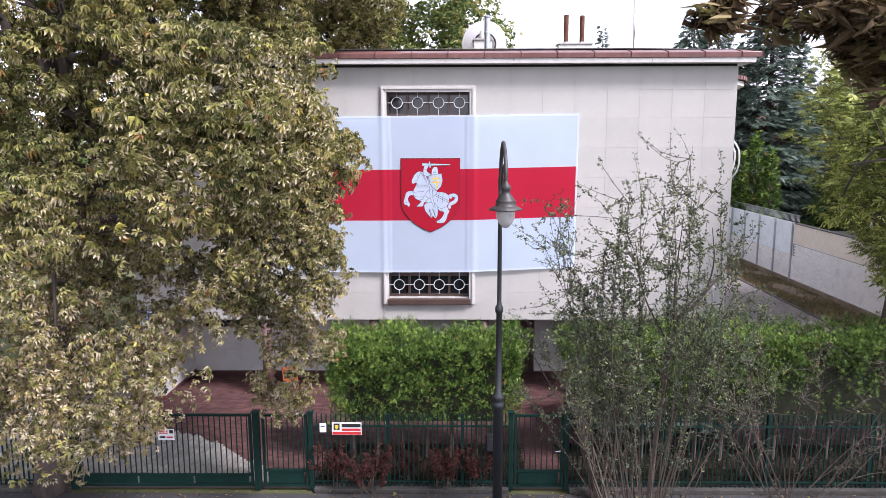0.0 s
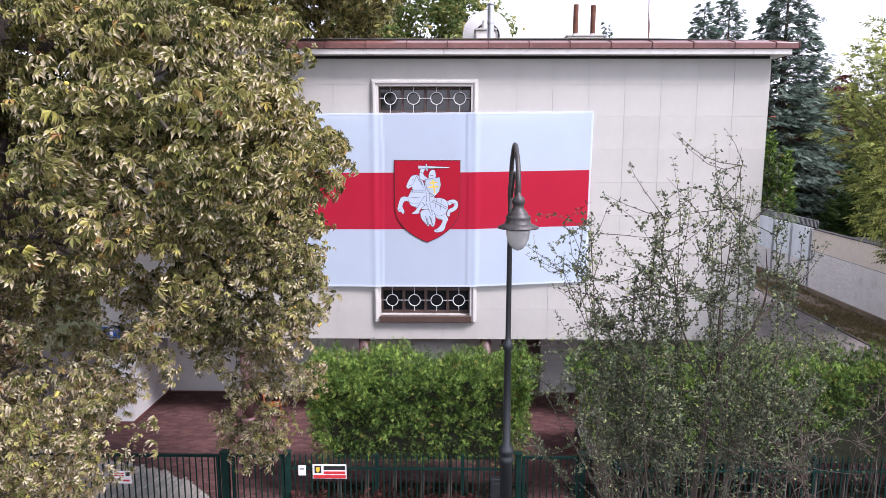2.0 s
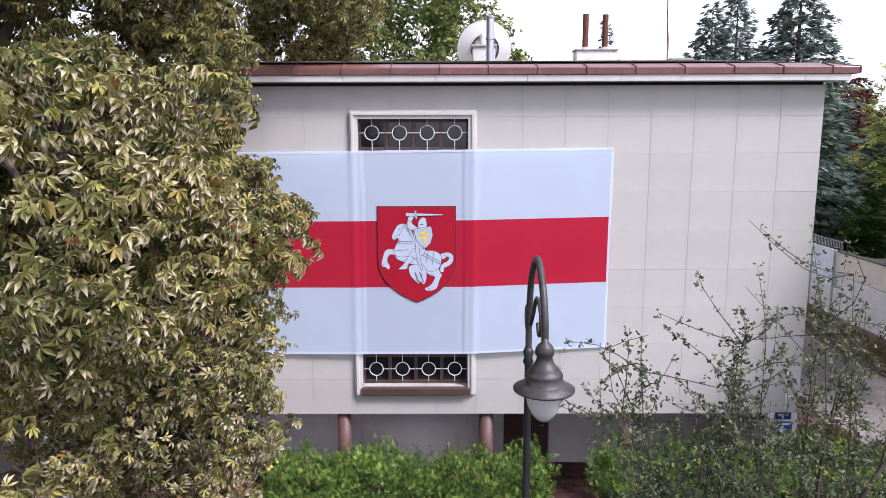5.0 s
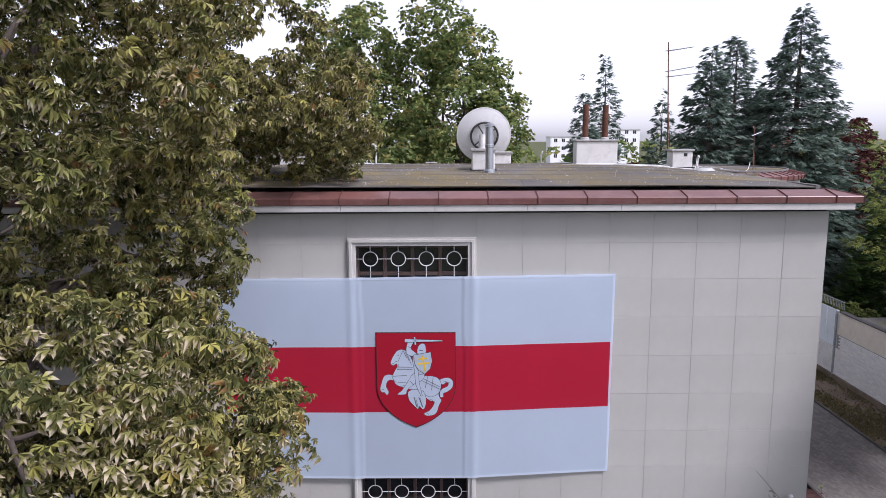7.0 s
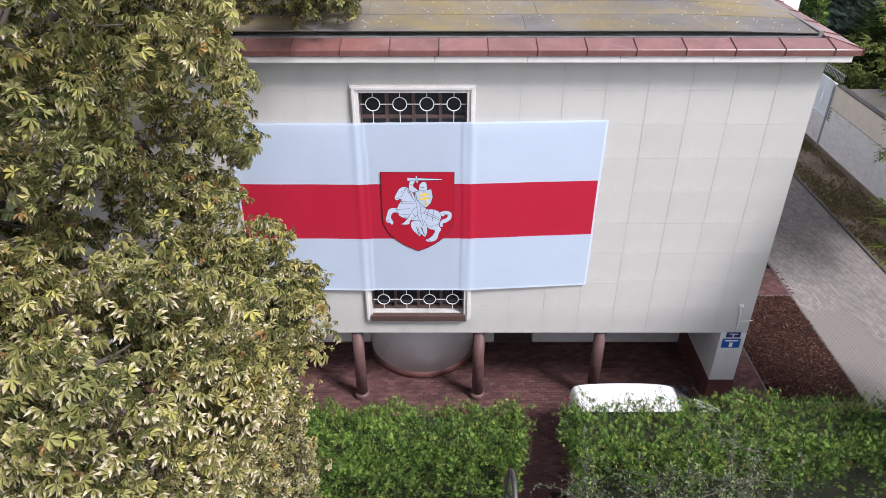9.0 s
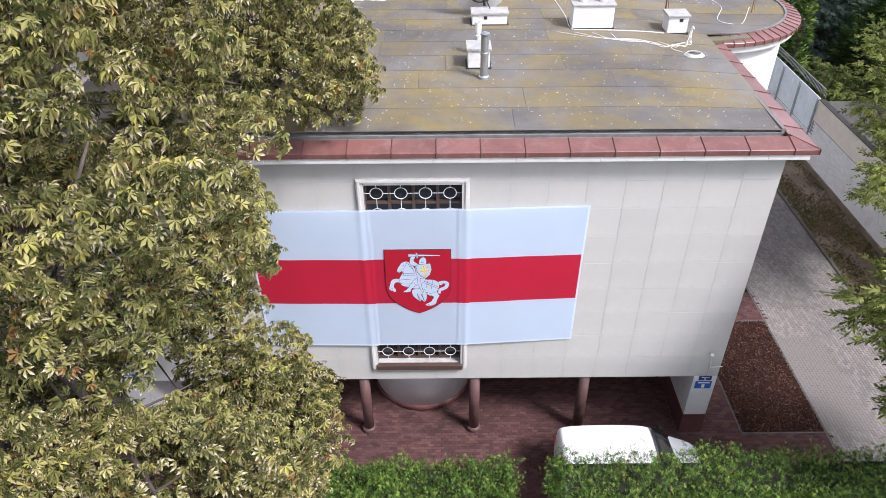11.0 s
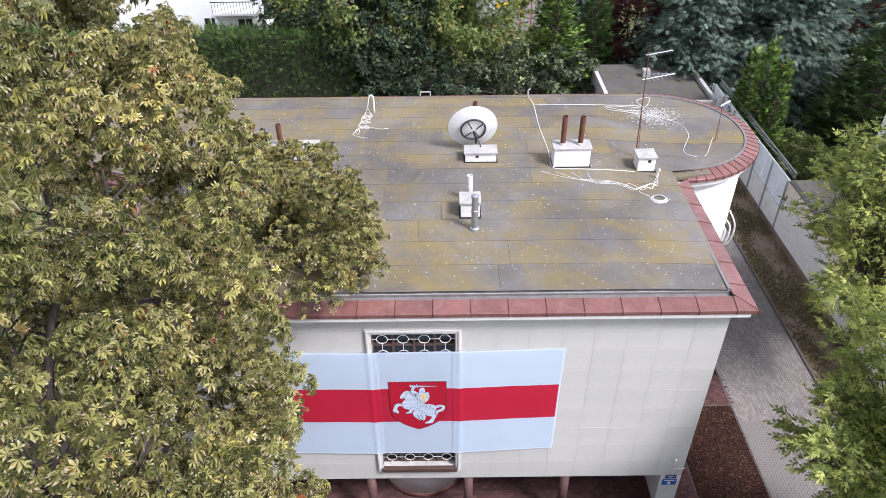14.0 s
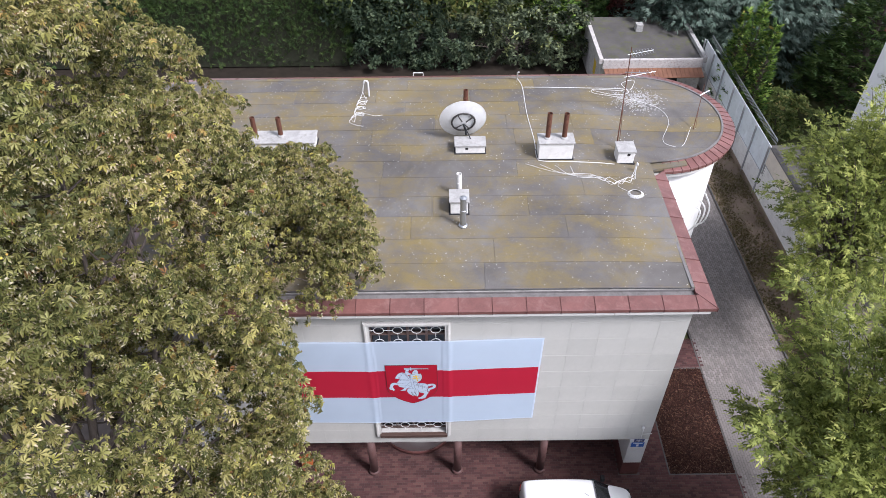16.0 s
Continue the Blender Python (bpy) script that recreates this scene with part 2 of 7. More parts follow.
M["shrub_leaf"] = island_mat("hawthorn_leaf", [(0, (0.03, 0.045, 0.026)), (0.5, (0.095, 0.123, 0.075)), (0.88, (0.20, 0.24, 0.145)), (1, (0.34, 0.38, 0.15))], 0.5, 0.25)
M["red_leaf"] = island_mat("copper_leaf", [(0, (0.05, 0.018, 0.016)), (1, (0.12, 0.04, 0.035))], 0.6, 0.2)
# fills the hedges; its dark colour stands in for shade among the twigs
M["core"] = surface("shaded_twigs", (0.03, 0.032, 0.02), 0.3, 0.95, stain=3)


def glass(name, tint=(0.02, 0.022, 0.025), rough=0.05):
    m, nt, b = make_mat(name, rough)
    b.inputs["Base Color"].default_value = rgb(*tint)
    b.inputs["Specular IOR Level"].default_value = 0.6
    return m


M["glass"] = glass("window_glass")


# ---------------------------------------------------------------- helpers
def part(name, bm, mat, parent=None, label="", smooth=False):
    me = bpy.data.meshes.new(name)
    bm.normal_update()
    bm.to_mesh(me)
    bm.free()
    return put(name, me, mat, parent, label, smooth)


def put(name, me, mat, parent=None, label="", smooth=False):
    if not me.materials:
        me.materials.append(M[mat] if isinstance(mat, str) else mat)
    if smooth:
        me.polygons.foreach_set("use_smooth", [True] * len(me.polygons))
    ob = new(name, me)
    if parent:
        ob.parent = parent
    if label:
        ob["label"] = label
    return ob


def thing(name, at=(0, 0, 0), label="", category="", group="", kind="", turn=0.0):
    e = new(name)
    e.empty_display_size = 0.2
    e.matrix_basis = pose(*at, 0, 0, turn)
    return tagged(e, label, category, group, kind)


def raw(name, verts, faces):
    """A mesh out of numpy arrays: verts (n, 3), faces (m, k)."""
    me = bpy.data.meshes.new(name)
    verts, faces = np.asarray(verts, np.float32), np.asarray(faces, np.int32)
    me.vertices.add(len(verts))
    me.vertices.foreach_set("co", verts.ravel())
    m, k = faces.shape
    me.loops.add(m * k)
    me.loops.foreach_set("vertex_index", faces.ravel())
    me.polygons.add(m)
    me.polygons.foreach_set("loop_start", np.arange(m, dtype=np.int32) * k)
    me.update(calc_edges=True)
    me.polygons.foreach_set("use_smooth", [False] * m)
    return me


def box(bm, x0, x1, y0, y1, z0, z1, bevel=0.0):
    r = bmesh.ops.create_cube(bm, size=1.0, matrix=Matrix.Translation(((x0 + x1) / 2, (y0 + y1) / 2, (z0 + z1) / 2)) @ Matrix.Diagonal((abs(x1 - x0), abs(y1 - y0), abs(z1 - z0), 1)))
    if bevel:
        edges = list({e for v in r["verts"] for e in v.link_edges})
        bmesh.ops.bevel(bm, geom=edges, offset=bevel, segments=2, affect="EDGES", profile=0.5)
    return bm


def boxed(x0, x1, y0, y1, z0, z1, bevel=0.0):
    return box(bmesh.new(), x0, x1, y0, y1, z0, z1, bevel)


def lathe(bm, profile, at=(0, 0, 0), n=24):
    """A turned shape about z from (radius, height) pairs."""
    rings = []
    for r, z in profile:
        rings.append([bm.verts.new((at[0] + r * math.cos(2 * math.pi * i / n), at[1] + r * math.sin(2 * math.pi * i / n), at[2] + z)) for i in range(n)])
    for a, b in zip(rings, rings[1:]):
        for i in range(n):
            bm.faces.new((a[i], a[(i + 1) % n], b[(i + 1) % n], b[i]))
    bm.faces.new(rings[0][::-1])
    bm.faces.new(rings[-1])
    return bm


def tube(bm, pts, radii, n=8):
    """A pipe along points; radii is one number or one per point."""
    pts = [Vector(p) for p in pts]
    if isinstance(radii, (int, float)):
        radii = [radii] * len(pts)
    rings, up = [], Vector((0.13, 0.21, 1)).normalized()
    for i, p in enumerate(pts):
        d = (pts[min(i + 1, len(pts) - 1)] - pts[max(i - 1, 0)]).normalized()
        if abs(d.dot(up)) > 0.95:
            up = Vector((1, 0.2, 0.1)).normalized()
        a = d.cross(up).normalized()
        b = d.cross(a)
        rings.append([bm.verts.new(p + radii[i] * (math.cos(2 * math.pi * k / n) * a + math.sin(2 * math.pi * k / n) * b)) for k in range(n)])
    for r0, r1 in zip(rings, rings[1:]):
        for k in range(n):
            bm.faces.new((r0[k], r0[(k + 1) % n], r1[(k + 1) % n], r1[k]))
    bm.faces.new(rings[0][::-1])
    bm.faces.new(rings[-1])
    return bm


def smooth_path(pts, n=6):
    """Catmull-Rom points through the given ones."""
    p = [Vector(q) for q in pts]
    p = [2 * p[0] - p[1]] + p + [2 * p[-1] - p[-2]]
    out = []
    for i in range(1, len(p) - 2):
        for k in range(n):
            t = k / n
            out.append(0.5 * ((2 * p[i]) + (p[i + 1] - p[i - 1]) * t + (2 * p[i - 1] - 5 * p[i] + 4 * p[i + 1] - p[i + 2]) * t * t + (3 * p[i] - p[i - 1] - 3 * p[i + 1] + p[i + 2]) * t ** 3))
    return out + [p[-2]]


def prism(bm, outline, z0, z1):
    """A flat plate from an (x, y) outline, counter-clockwise, between two heights."""
    lo = [bm.verts.new((x, y, z0)) for x, y in outline]
    hi = [bm.verts.new((x, y, z1)) for x, y in outline]
    bm.faces.new(lo[::-1])
    bm.faces.new(hi)
    n = len(outline)
    for i in range(n):
        bm.faces.new((lo[i], lo[(i + 1) % n], hi[(i + 1) % n], hi[i]))
    return bm


# ---------------------------------------------------------------- plants
def turn_frames(normals, rng):
    """Right-handed frames whose z axis is the given normal, spun at random."""
    z = normals / np.linalg.norm(normals, axis=1, keepdims=True)
    r = rng.normal(size=z.shape)
    x = r - (r * z).sum(1, keepdims=True) * z
    x /= np.linalg.norm(x, axis=1, keepdims=True)
    return np.stack([x, np.cross(z, x), z], axis=2)


def aimed_frames(ahead, up, rng, wobble=0.3):
    """Frames whose x axis runs along ahead and whose z axis is near up."""
    x = ahead / np.linalg.norm(ahead, axis=1, keepdims=True)
    u = up + rng.normal(size=x.shape) * wobble
    y = np.cross(u, x)
    y /= np.linalg.norm(y, axis=1, keepdims=True) + 1e-9
    return np.stack([x, y, np.cross(x, y)], axis=2)


def scatter(name, places, frames, sizes, template, tips=None, wilt=None):
    tv, tf = template
    if isinstance(tv, list):
        pick = np.random.default_rng(len(places)).integers(0, len(tv), len(places))
        v = np.einsum("nij,nkj->nki", frames, np.array(tv)[pick])
        tv = tv[0]
    else:
        v = np.einsum("nij,kj->nki", frames, tv)
    v = v * sizes[:, None, None] + places[:, None, :]
    f = tf[None] + (np.arange(len(places)) * len(tv))[:, None, None]
    me = raw(name, v.reshape(-1, 3), f.reshape(-1, tf.shape[1]))
    if tips is not None:
        mark_tips(me, tips, len(places), wilt)
    return me


def mark_tips(me, tips, n, wilt=None):
    """How dry each corner of a leaf is: more at its tips, and more on leaves that have wilted."""
    at = me.attributes.new("tip", "FLOAT", "POINT")
    dry = np.tile(np.array(tips, np.float32), n)
    if wilt is not None:
        dry += np.repeat(wilt.astype(np.float32), len(tips))
    at.data.foreach_set("value", dry)


def palmate(droop=0.35, wide=0.17, curl=0.0, n=5):
    """A hand-shaped compound leaf: leaflets fanned round one point, broad near the tip, folded along the rib and hanging."""
    v, f = [(0, 0, 0)], []
    for i in range(n):
        q = i - (n - 1) / 2
        a = q * 0.7 * 6.2 / n
        ln = 1.0 - 0.09 * abs(q) ** 1.9
        c, s = math.cos(a), math.sin(a)
        k = len(v)
        sag = droop * (1 + 0.3 * math.sin(2.1 * i + 5 * droop))
        for along, off, h in ((0.66, wide * ln, -0.4 * sag + 0.08 - 0.12 * curl), (1.0 - 0.22 * curl, 0.05 * math.sin(3.7 * i), -sag - 0.3 * curl), (0.66, -wide * ln, -0.4 * sag + 0.07 + 0.08 * curl)):
            v.append((c * along * ln - s * off, s * along * ln + c * off, h))
        f += [(0, k + 2, k + 1), (0, k + 1, k)]
    return np.array(v, float), np.array(f)


def leaf_pair(n=5, wide=0.16, ln=0.42):
    """A feathered leaf: leaflets in pairs along a stalk, one at its end."""
    v, f = [], []
    for i in range(n):
        x = 0.25 + 0.6 * (i // 2) / max(1, n // 2)
        a = 0.0 if i == n - 1 else (0.95 if i % 2 else -0.95)
        k = len(v)
        c, s = math.cos(a), math.sin(a)
        for along, off, h in ((0, 0, 0), (0.5 * ln, wide * ln * 1.3, -0.03), (ln, 0, -0.12), (0.5 * ln, -wide * ln * 1.3, -0.03)):
            v.append((x + c * along - s * off, s * along + c * off, h - 0.08 * x))
        f += [(k, k + 3, k + 2), (k, k + 2, k + 1)]
        if i:
            f.append((0, k, k + 1))
    return np.array(v, float), np.array(f)


def fan(n=5):
    """A flat fan of narrow scale-leaved twigs that spread from one foot."""
    v, f = [(0, 0, 0)], []
    for i in range(n):
        a = (i - (n - 1) / 2) * 0.3
        ln = 1.0 - 0.13 * abs(i - (n - 1) / 2)
        k = len(v)
        for da, along in ((0.07, 0.8), (-0.02, 1.0), (-0.1, 0.72)):
            v.append((math.cos(a + da) * along * ln, math.sin(a + da) * along * ln, 0.05 * math.sin(2.3 * i) - 0.12 * along))
        f += [(0, k + 2, k + 1), (0, k + 1, k)] if i == n // 2 else [(0, k + 2, k + 1)]
    return np.array(v, float), np.array(f)


def spray(n=5):
    """A flat fan of scale-leaved twigs, joined at its foot."""
    v, f = [(0, 0, 0)], []
    for i in range(n):
        a = (i - (n - 1) / 2) * 0.42
        ln = 1.0 - 0.16 * abs(i - (n - 1) / 2)
        c, s = math.cos(a), math.sin(a)
        k = len(v)
        for along, off, h in ((0.55, 0.09, 0.04), (1.0, 0.0, -0.08), (0.55, -0.09, -0.04)):
            v.append((c * along * ln - s * off, s * along * ln + c * off, h))
        f += [(0, k + 2, k + 1), (0, k + 1, k)]
    return np.array(v, float), np.array(f)


def clump_leaf(n=6, seed=1, wide=0.2):
    """A loose tuft of leaves for trees farther off."""
    r = np.random.default_rng(seed)
    v, f = [(0, 0, 0)], []
    for i in range(n):
        d = r.normal(size=3)
        d[2] = abs(d[2]) * 0.5 - 0.1
        d /= np.linalg.norm(d)
        s = np.cross(d, r.normal(size=3))
        s /= np.linalg.norm(s)
        k = len(v)
        for p in (d * 0.5 + s * wide, d * 1.0, d * 0.5 - s * wide):
            v.append(tuple(p))
        f += [(0, k, k + 1), (0, k + 1, k + 2)]
    return np.array(v, float), np.array(f)


def branch_mesh(limbs, n=7):
    bm = bmesh.new()
    for pts, r0, r1 in limbs:
        m = len(pts)
        tube(bm, pts, [r0 + (r1 - r0) * i / (m - 1) for i in range(m)], n)
    return bm


def bent(a, b, rng, sway=0.12, n=6, sag=0.0):
    a, b = np.array(a, float), np.array(b, float)
    ln = np.linalg.norm(b - a)
    out = []
    w = rng.normal(size=3) * sway * ln
    for i in range(n + 1):
        t = i / n
        out.append(a + (b - a) * t + w * math.sin(math.pi * t) * (1 - 0.4 * t) + np.array([0, 0, sag * ln * math.sin(math.pi * t)]))
    return out


def shell_points(ellipsoids, count, rng, inner=0.75):
    """Points near the outside of a union of ellipsoids, with outward directions."""
    vol = np.array([(e[3] * e[4] * e[5]) ** 0.67 for e in ellipsoids])
    pick = rng.choice(len(ellipsoids), size=count * 4, p=vol / vol.sum())
    e = np.array(ellipsoids, float)[pick]
    d = rng.normal(size=(len(pick), 3))
    d /= np.linalg.norm(d, axis=1, keepdims=True)
    r = inner + (1.05 - inner) * rng.random((len(pick), 1)) ** 0.7
    p = e[:, :3] + d * e[:, 3:] * r
    keep = np.ones(len(p), bool)
    for q in np.array(ellipsoids, float):
        keep &= (((p - q[:3]) / q[3:]) ** 2).sum(1) > (inner * 0.92) ** 2
    p, d = p[keep][:count], (d / e[:, 3:])[keep][:count]
    return p, d / np.linalg.norm(d, axis=1, keepdims=True)


# ---------------------------------------------------------------- ground
def plate(name, x0, x1, y0, y1, z, mat, label, category, thick=0.1):
    ob = part(name, boxed(x0, x1, y0, y1, z - thick, z), mat)
    return tagged(ob, label, category, kind="structure")


g = raw("ground", [(-900, -300, -0.12), (900, -300, -0.12), (900, 1500, -0.12), (-900, 1500, -0.12)], [(0, 1, 2, 3)])
tagged(put("ground", g, "lawn"), "patchy lawn and bare earth round the house", "ground", kind="structure")
plate("pavement", -30, 30, -10.6, -5.32, -0.07, "asphalt", "dark street pavement littered with dry leaves", "pavement", 0.3)
plate("road", -60, 60, -40, -10.6, -0.11, "asphalt", "grey asphalt street before the fence", "road", 0.3)
yard = plate("yard_paving", -14, 12.0, -5.0, 6.4, -0.03, "bed", "red concrete block paving of the yard", "paving")
drive = plate("driveway", 12.0, 15.9, -5.0, 21, -0.03, "bed", "grey concrete block driveway beside the house", "driveway")
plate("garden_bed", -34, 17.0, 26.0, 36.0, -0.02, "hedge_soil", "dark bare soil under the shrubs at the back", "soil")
plate("soil_strip", 15.9, 18.0, -5.0, 27, 0.0, "soil", "dry grassy soil strip along the boundary wall", "soil")

# ---------------------------------------------------------------- the house: shell
FX0, FX1, FZ0, FZ1 = -8.24, 8.3, 2.36, 9.3
WX0, WX1, WZ0, WZ1 = -1.09, 1.155, 3.0, 8.65
BAY_Y, BAY_R = 9.25, 3.3

bm = bmesh.new()
box(bm, FX0, WX0, 0.006, 0.4, FZ0, FZ1)
box(bm, WX1, FX1, 0.006, 0.4, FZ0, FZ1)
box(bm, WX0, WX1, 0.006, 0.4, FZ0, WZ0)
box(bm, WX0, WX1, 0.006, 0.4, WZ1, FZ1)
wall_front = tagged(part("wall_front", bm, "joint"), "pale limestone-clad front wall with fine joints", "wall", kind="structure")

bm = bmesh.new()
box(bm, FX1 - 0.4, FX1, 0.4, 12.3, FZ0, FZ1)
box(bm, FX0, FX0 + 0.4, 0.4, 12.3, FZ0, FZ1)
tagged(part("wall_side", bm, "plaster"), "pale rendered side walls of the house", "wall", kind="structure")
tagged(part("wall_back", boxed(FX0 - 0.4, FX1 + 0.4, 12.0, 12.3, 0, FZ1), "plaster"), "pale rendered back wall", "wall", kind="structure")
for s, cx in ((1, 8.7), (-1, -8.65)):
    bm = bmesh.new()
    n = 36
    rings = []
    for r, z in ((2.95, 0.0), (2.95, FZ1)):
        rings.append([bm.verts.new((cx + s * r * math.sin(math.pi * i / n), BAY_Y - r * math.cos(math.pi * i / n), z)) for i in range(n + 1)])
    for i in range(n):
        bm.faces.new((rings[0][i], rings[0][i + 1], rings[1][i + 1], rings[1][i]))
    bmesh.ops.recalc_face_normals(bm, faces=bm.faces)
    ob = part("wall_bay", bm, "plaster", smooth=True)
    md = ob.modifiers.new("thick", "SOLIDIFY")
    md.thickness, md.offset = 0.3, -1
    tagged(ob, "pale rendered rounded end of the house", "wall", kind="structure")

# limestone slabs
PX = [1.32, 2.245 + 0.0] + [2.245 + 0.8665 * k for k in range(1, 7)] + [FX1]
PXL = [-1.26, -2.175] + [-2.175 - 0.8665 * k for k in range(1, 7)] + [FX0]
PZ = [FZ0, 3.14, 3.94, 4.73, 5.54, 6.35, 7.16, 7.95, 8.69, FZ1]
spans = [(a, b) for a, b in zip(PX, PX[1:])] + [(b, a) for a, b in zip(PXL, PXL[1:])]
slab_data = {}


def slab(x0, x1, z0, z1, parent):
    key = (round(x1 - x0, 3), round(z1 - z0, 3))
    if key not in slab_data:
        w, h = key
        b2 = boxed(-w / 2 + 0.0022, w / 2 - 0.0022, 0, 0.03, -h / 2 + 0.002, h / 2 - 0.002)
        bmesh.ops.bevel(b2, geom=[e for e in b2.edges if all(v.co.y < 0.01 for v in e.verts)], offset=0.002, segments=1, affect="EDGES")
        me = bpy.data.meshes.new("slab")
        b2.to_mesh(me)
        b2.free()
        me.materials.append(M["stone"])
        slab_data[key] = me
    ob = new("slab", slab_data[key])
    ob.parent = parent
    ob.location = ((x0 + x1) / 2, random.uniform(-0.002, 0.002), (z0 + z1) / 2)


# coping round the roof: sloped red sheets with a lip, and a pale moulding beneath
house_coping = tagged(thing("roof_coping"), "red painted sheet-metal coping with standing seams", "coping", kind="structure")


def coping_piece(a, b, seam=True):
    """a, b: pairs (inner, outer) of (x, y) at both ends of a sheet."""
    (ai, ao), (bi, bo) = a, b
    bm = bmesh.new()
    rows = []
    for (i, o) in ((ai, ao), (bi, bo)):
        i, o = Vector(i), Vector(o)
        d = (o - i).normalized()
        row = [(i, 9.60), (i, 9.73), (o, 9.63), (o + d * 0.012, 9.615), (o + d * 0.004, 9.50), (o - d * 0.03, 9.49), (o - d * 0.03, 9.56)]
        rows.append([bm.verts.new((p.x, p.y, z)) for p, z in row])
    for k in range(len(rows[0]) - 1):
        bm.faces.new((rows[0][k], rows[1][k], rows[1][k + 1], rows[0][k + 1]))
    bmesh.ops.recalc_face_normals(bm, faces=bm.faces)
    part("coping_sheet", bm, "coping", house_coping)
    if seam:
        i, o = Vector(ai), Vector(ao)
        d = (o - i).normalized()
        bm = bmesh.new()
        tube(bm, [(*i, 9.74), (*(o + d * 0.012), 9.635), (*(o + d * 0.02), 9.61), (*(o + d * 0.014), 9.50)], 0.012, 6)
        part("seam", bm, "seam", house_coping)


def coping_run(p, q, inward, width=0.55, first=None, step=0.957):
    p, q, w = Vector(p), Vector(q), Vector(inward)
    ln = (q - p).length
    d = (q - p) / ln
    cuts = [0.0]
    t = first if first is not None else step
    while t < ln - 0.15:
        cuts.append(t)
        t += step
    cuts.append(ln)
    for n, (a, b) in enumerate(zip(cuts, cuts[1:])):
        oa, ob2 = p + d * a, p + d * b
        ia, ib = oa + w * width, ob2 + w * width
        if n == 0:
            ia += d * width
        if n == len(cuts) - 2:
            ib -= d * width
        coping_piece((ia, oa), (ib, ob2), True)


EX0, EX1, EY0, EY1 = -8.7, 8.76, -0.35, 12.6
coping_run((EX0, EY0), (EX1, EY0), (0, 1), 0.43, first=(8.32 % 0.957))
coping_run((EX1, EY0), (EX1, 6.0), (-1, 0), 0.5)
coping_run((EX0, 6.0), (EX0, EY0), (1, 0), 0.5)
coping_run((EX1, EY1), (EX0, EY1), (0, -1), 0.3, step=1.6)
for s, cx in ((1, 8.75), (-1, -8.7)):
    n = 32
    for i in range(n):
        ends = []
        for k in (i, i + 1):
            a = math.pi * k / n
            ends.append(((cx + s * (BAY_R - 0.45) * math.sin(a), BAY_Y - (BAY_R - 0.45) * math.cos(a)), (cx + s * BAY_R * math.sin(a), BAY_Y - BAY_R * math.cos(a))))
        coping_piece(*(ends if s > 0 else ends[::-1]))
# pale moulding and soffit of the eave
bm = bmesh.new()
out = 0.325
x = FX0 - out
while x < FX1 + out:
    x1 = min(x + 1.81, FX1 + out)
    box(bm, x + 0.002, x1 - 0.002, -out, 0.3, 9.362, 9.487, 0.006)
    x = x1
box(bm, FX1 - 0.2, FX1 + out - 0.003, 0.3, 6.2, 9.362, 9.487, 0.006)
box(bm, FX0 - out + 0.003, FX0 + 0.2, 0.3, 6.2, 9.362, 9.487, 0.006)
for s, cx in ((1, 8.72), (-1, -8.67)):
    for z0, z1, r in ((9.30, 9.46, 3.22), (9.24, 9.31, 3.1)):
        n = 36
        outl = [(cx + s * r * math.sin(math.pi * i / n), BAY_Y - r * math.cos(math.pi * i / n)) for i in range(n + 1)]
        prism(bm, outl if s > 0 else outl[::-1], z0 + 0.002, z1 + 0.002)
# narrow recess, filled black to draw the shadow line beneath the eave
gap = bmesh.new()
box(gap, FX0 + 0.03, FX1 - 0.03, 0.03, 0.3, FZ1, 9.364)
tagged(part("shadow_joint", gap, "black_plastic"), "recessed joint under the roof edge, coloured black for its shadow", "trim", kind="structure")
tagged(part("cornice_trim", bm, "trim"), "pale moulded cornice under the roof edge", "trim", kind="structure")


# roof deck with bitumen sheets
def roof_z(y, x=0.0):
    s = min(1.0, max(0.0, (abs(x) - 5.2) / 5.0))
    return 9.71 + 0.29 * max(0.0, 1 - ((y - 5.8) / 6.6) ** 2) * (1 - 0.95 * s * s * (3 - 2 * s))


